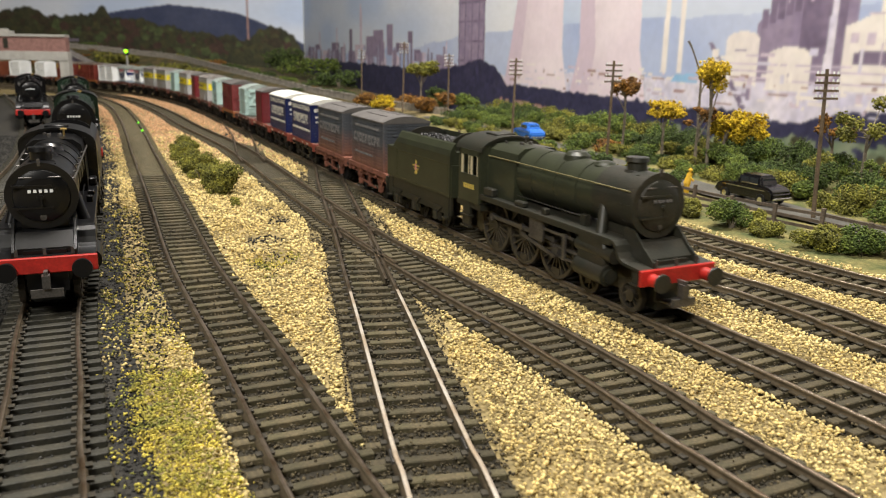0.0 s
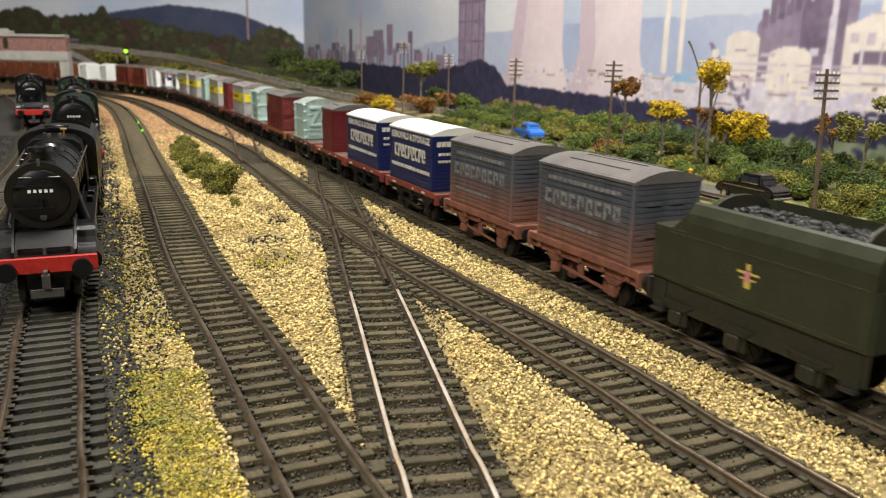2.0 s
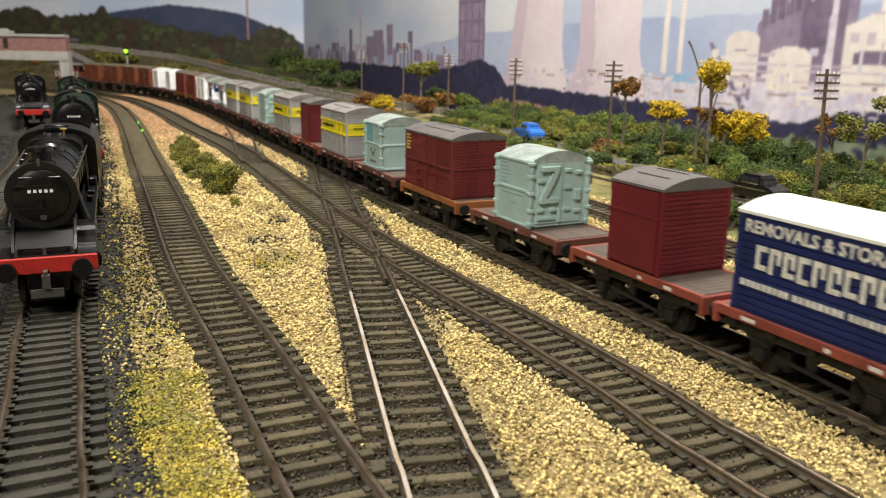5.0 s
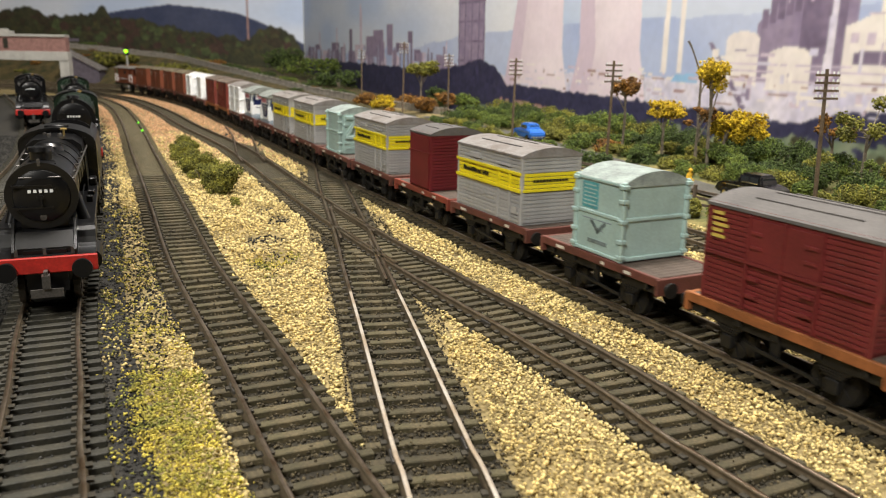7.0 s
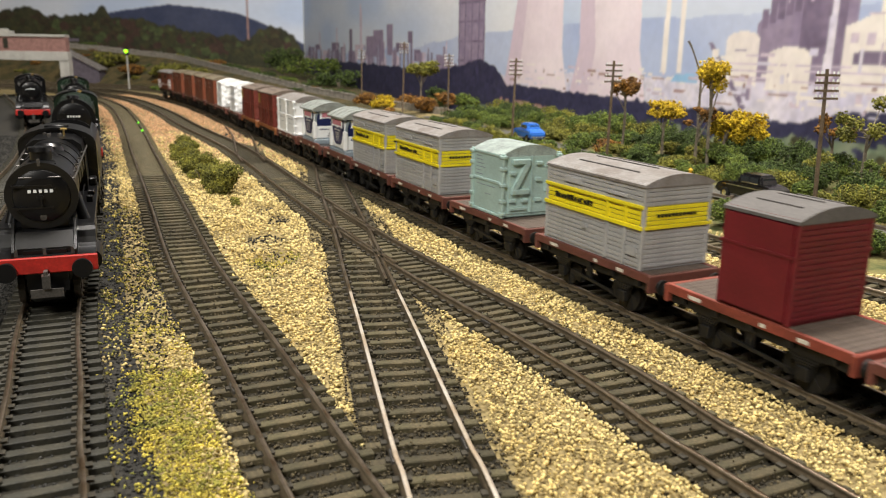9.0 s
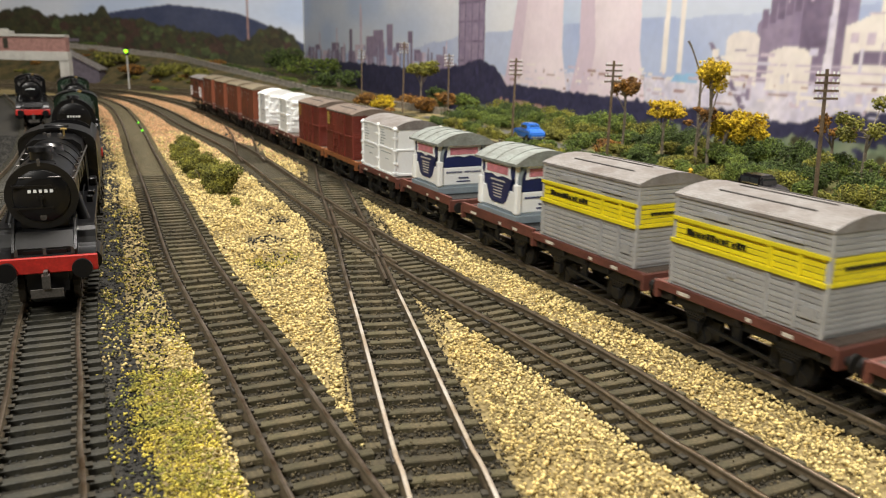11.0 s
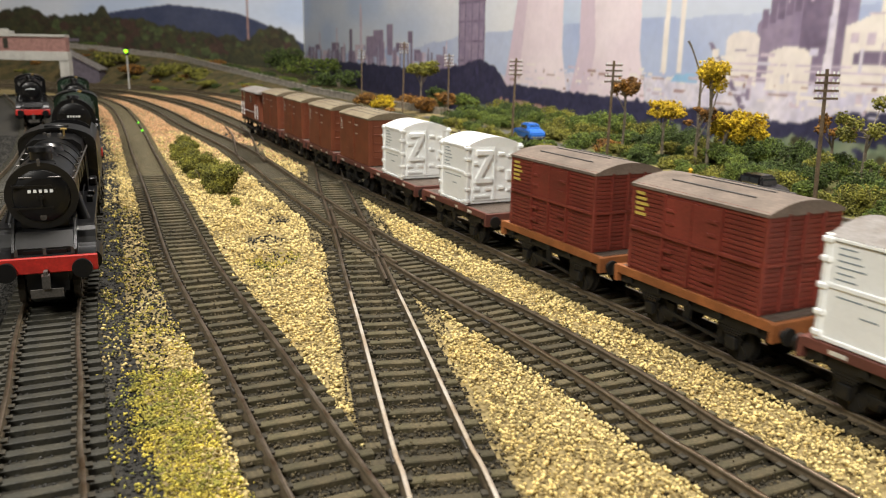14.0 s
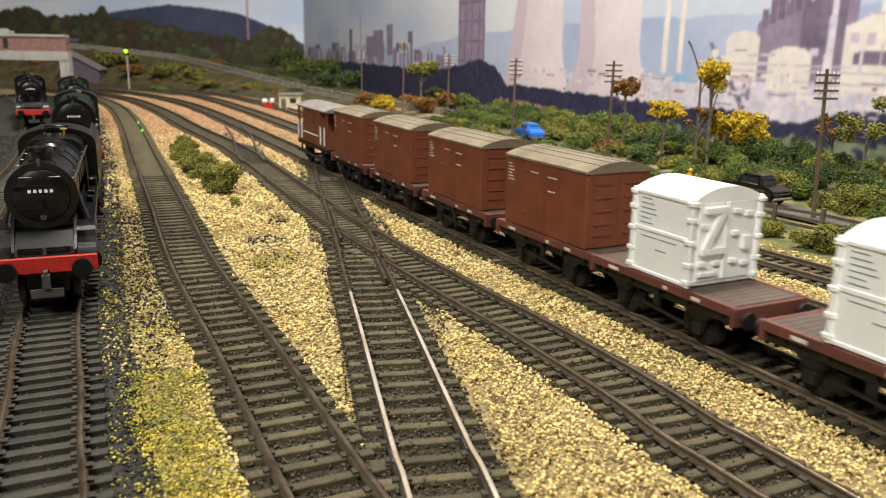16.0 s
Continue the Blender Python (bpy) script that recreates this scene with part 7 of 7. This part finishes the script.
# ---- road vehicles ----
def motor_car(x, y, turn, paint, label, old=True):
    top = thing("car", label, "car", m=at_mm(x, y, 0, 0, 0, turn) @ Matrix.Scale(0.84, 4))
    bm = bm_new()
    prof = [(-27, 4), (-27.5, 10), (-24, 13), (-14, 14.5), (10, 13.5), (25, 11.5), (28, 8), (27, 4)]
    extrude_profile(bm, prof, -9.5, 9.5, "Y")
    bmesh.ops.bevel(bm, geom=bm.edges[:], offset=1.2, segments=2, affect="EDGES")
    part("body", bm, paint, top, smooth=True)
    bm = bm_new()
    for v in box(bm, -17, 9, -8.6, 8.6, 13, 20.5):
        if v.co.z > 16:
            v.co.x = v.co.x * 0.72 - 1.5
            v.co.y *= 0.82
    bmesh.ops.bevel(bm, geom=bm.edges[:], offset=1.4, segments=2, affect="EDGES")
    part("cabin", bm, paint, top, smooth=True)
    for yy in (-1, 1):
        fitting(top, "window", M["glass"], [(-12, -4.5, yy * 8.1 - 0.4, yy * 8.1 + 0.4, 14.8, 18.6), (-3.5, 3.5, yy * 8.1 - 0.4, yy * 8.1 + 0.4, 14.8, 18.6)])
        fitting(top, "trim", M["chrome"], [(-20, 20, yy * 9.6 - 0.15, yy * 9.6 + 0.15, 10.6, 11.1), (-12.4, 3.9, yy * 8.3 - 0.3, yy * 8.3 + 0.3, 14.2, 14.7)])
        for xx in (-17, 17):
            bm = bm_new()
            cyl(bm, (xx, yy * 8.0, 4), (xx, yy * 9.9, 4), 4.2, n=16)
            w = part("wheel", bm, M["chassis"], top)
            bm = bm_new()
            cyl(bm, (xx, yy * 9.9, 4), (xx, yy * 10.2, 4), 2.1, n=12)
            part("hub_cap", bm, M["chrome"], w)
    fitting(top, "windscreen", M["glass"], [(5.0, 6.4, -6.6, 6.6, 14.5, 18.4), (-15.2, -14.0, -6.2, 6.2, 14.8, 18.4)])
    for x0 in (27.5, -28.6):
        fitting(top, "bumper", M["chrome"], [(x0, x0 + 1.1, -9, 9, 5, 6.6)], bevel=0.3)
    return top


motor_car(190, 490, 116, M["carblack"], "glossy black vintage saloon car on the road")
motor_car(84, 812, 108, M["carblue"], "bright blue small car parked on the road")

# a small painted figure by the road, as a plain shape
bm = bm_new()
cyl(bm, (155, 508, 0), (155, 508, 7), 1.6, 2.0, n=8)
cyl(bm, (155, 508, 7), (156.5, 508, 14), 2.4, 1.7, n=8)
cyl(bm, (155.5, 507, 12), (158.5, 506, 9), 0.8, 0.6, n=6)
bmesh.ops.create_uvsphere(bm, u_segments=8, v_segments=6, radius=1.4, matrix=Matrix.Translation((156.6, 508, 15.6)))
tagged(part("figurine", bm, M["hivis"], smooth=True), "tiny yellow painted figurine by the fence", "figurine")

# ---- engine shed and lineside huts ----
shed = thing("engine_shed", "pale concrete engine shed with a pink brick band", "building")
fitting(shed, "pillar", M["concrete"], [(-612, -597, 1300, 1314, -4.4, 58)], bevel=0.4)
fitting(shed, "pillar", M["concrete"], [(-1010, -990, 1300, 1316, -4.4, 58)], bevel=0.4)
fitting(shed, "lintel", M["concrete"], [(-1010, -597, 1299, 1313, 58, 72)], bevel=0.4)
fitting(shed, "brick_band", M["pinkbrick"], [(-1010, -599, 1300, 1312, 72, 94)])
fitting(shed, "coping", M["concrete"], [(-1014, -600, 1298, 1318, 94, 98)], bevel=0.4)
fitting(shed, "roof", M["slate"], [(-1012, -600, 1312, 1350, 88, 93)])
fitting(shed, "vent", M["concrete"], [(-712, -688, 1302, 1320, 98, 103), (-706, -694, 1304, 1316, 103, 106)], bevel=0.5)
fitting(shed, "soot_stain", M["sootblack"], [(-697, -690, 1299.2, 1300.6, 76, 92)])
annex = thing("store_building", "low slate-purple store behind the running tracks", "building")
bm = bm_new()
extrude_profile(bm, [(-850, -4.4), (-850, 70), (-768, 29), (-768, -4.4)], 1815, 1850, "Y")
part("wall", bm, M["slate"], annex)
bm = bm_new()
extrude_profile(bm, [(-852, 71), (-852, 74), (-764, 30), (-764, 27)], 1810, 1854, "Y")
part("roof", bm, M["midroof"], annex)

hut = thing("lineside_hut", "small cream lineside hut with a flat roof", "hut")
fitting(hut, "wall", M["cream"], [(-244, -212, 1192, 1216, -4, 17)], bevel=0.3)
fitting(hut, "roof", M["midroof"], [(-246, -210, 1190, 1218, 17, 19.5)], bevel=0.3)
fitting(hut, "window", M["glass"], [(-228, -219, 1191.4, 1192.4, 6, 13)])
fitting(hut, "door", M["wood"], [(-241, -234, 1191.4, 1192.4, -4, 12)])
crate = thing("lineside_crate", "red and white boxes beside the hut", "crate")
fitting(crate, "box", M["red"], [(-268, -254, 1196, 1208, -4, 5)])
fitting(crate, "sack", M["white"], [(-270, -263, 1196, 1206, 5, 11), (-259, -253, 1196, 1206, 5, 12)], bevel=1.5)


def motions():
    for ob, rows in KEYED:
        walk(ob, rows)


motions()
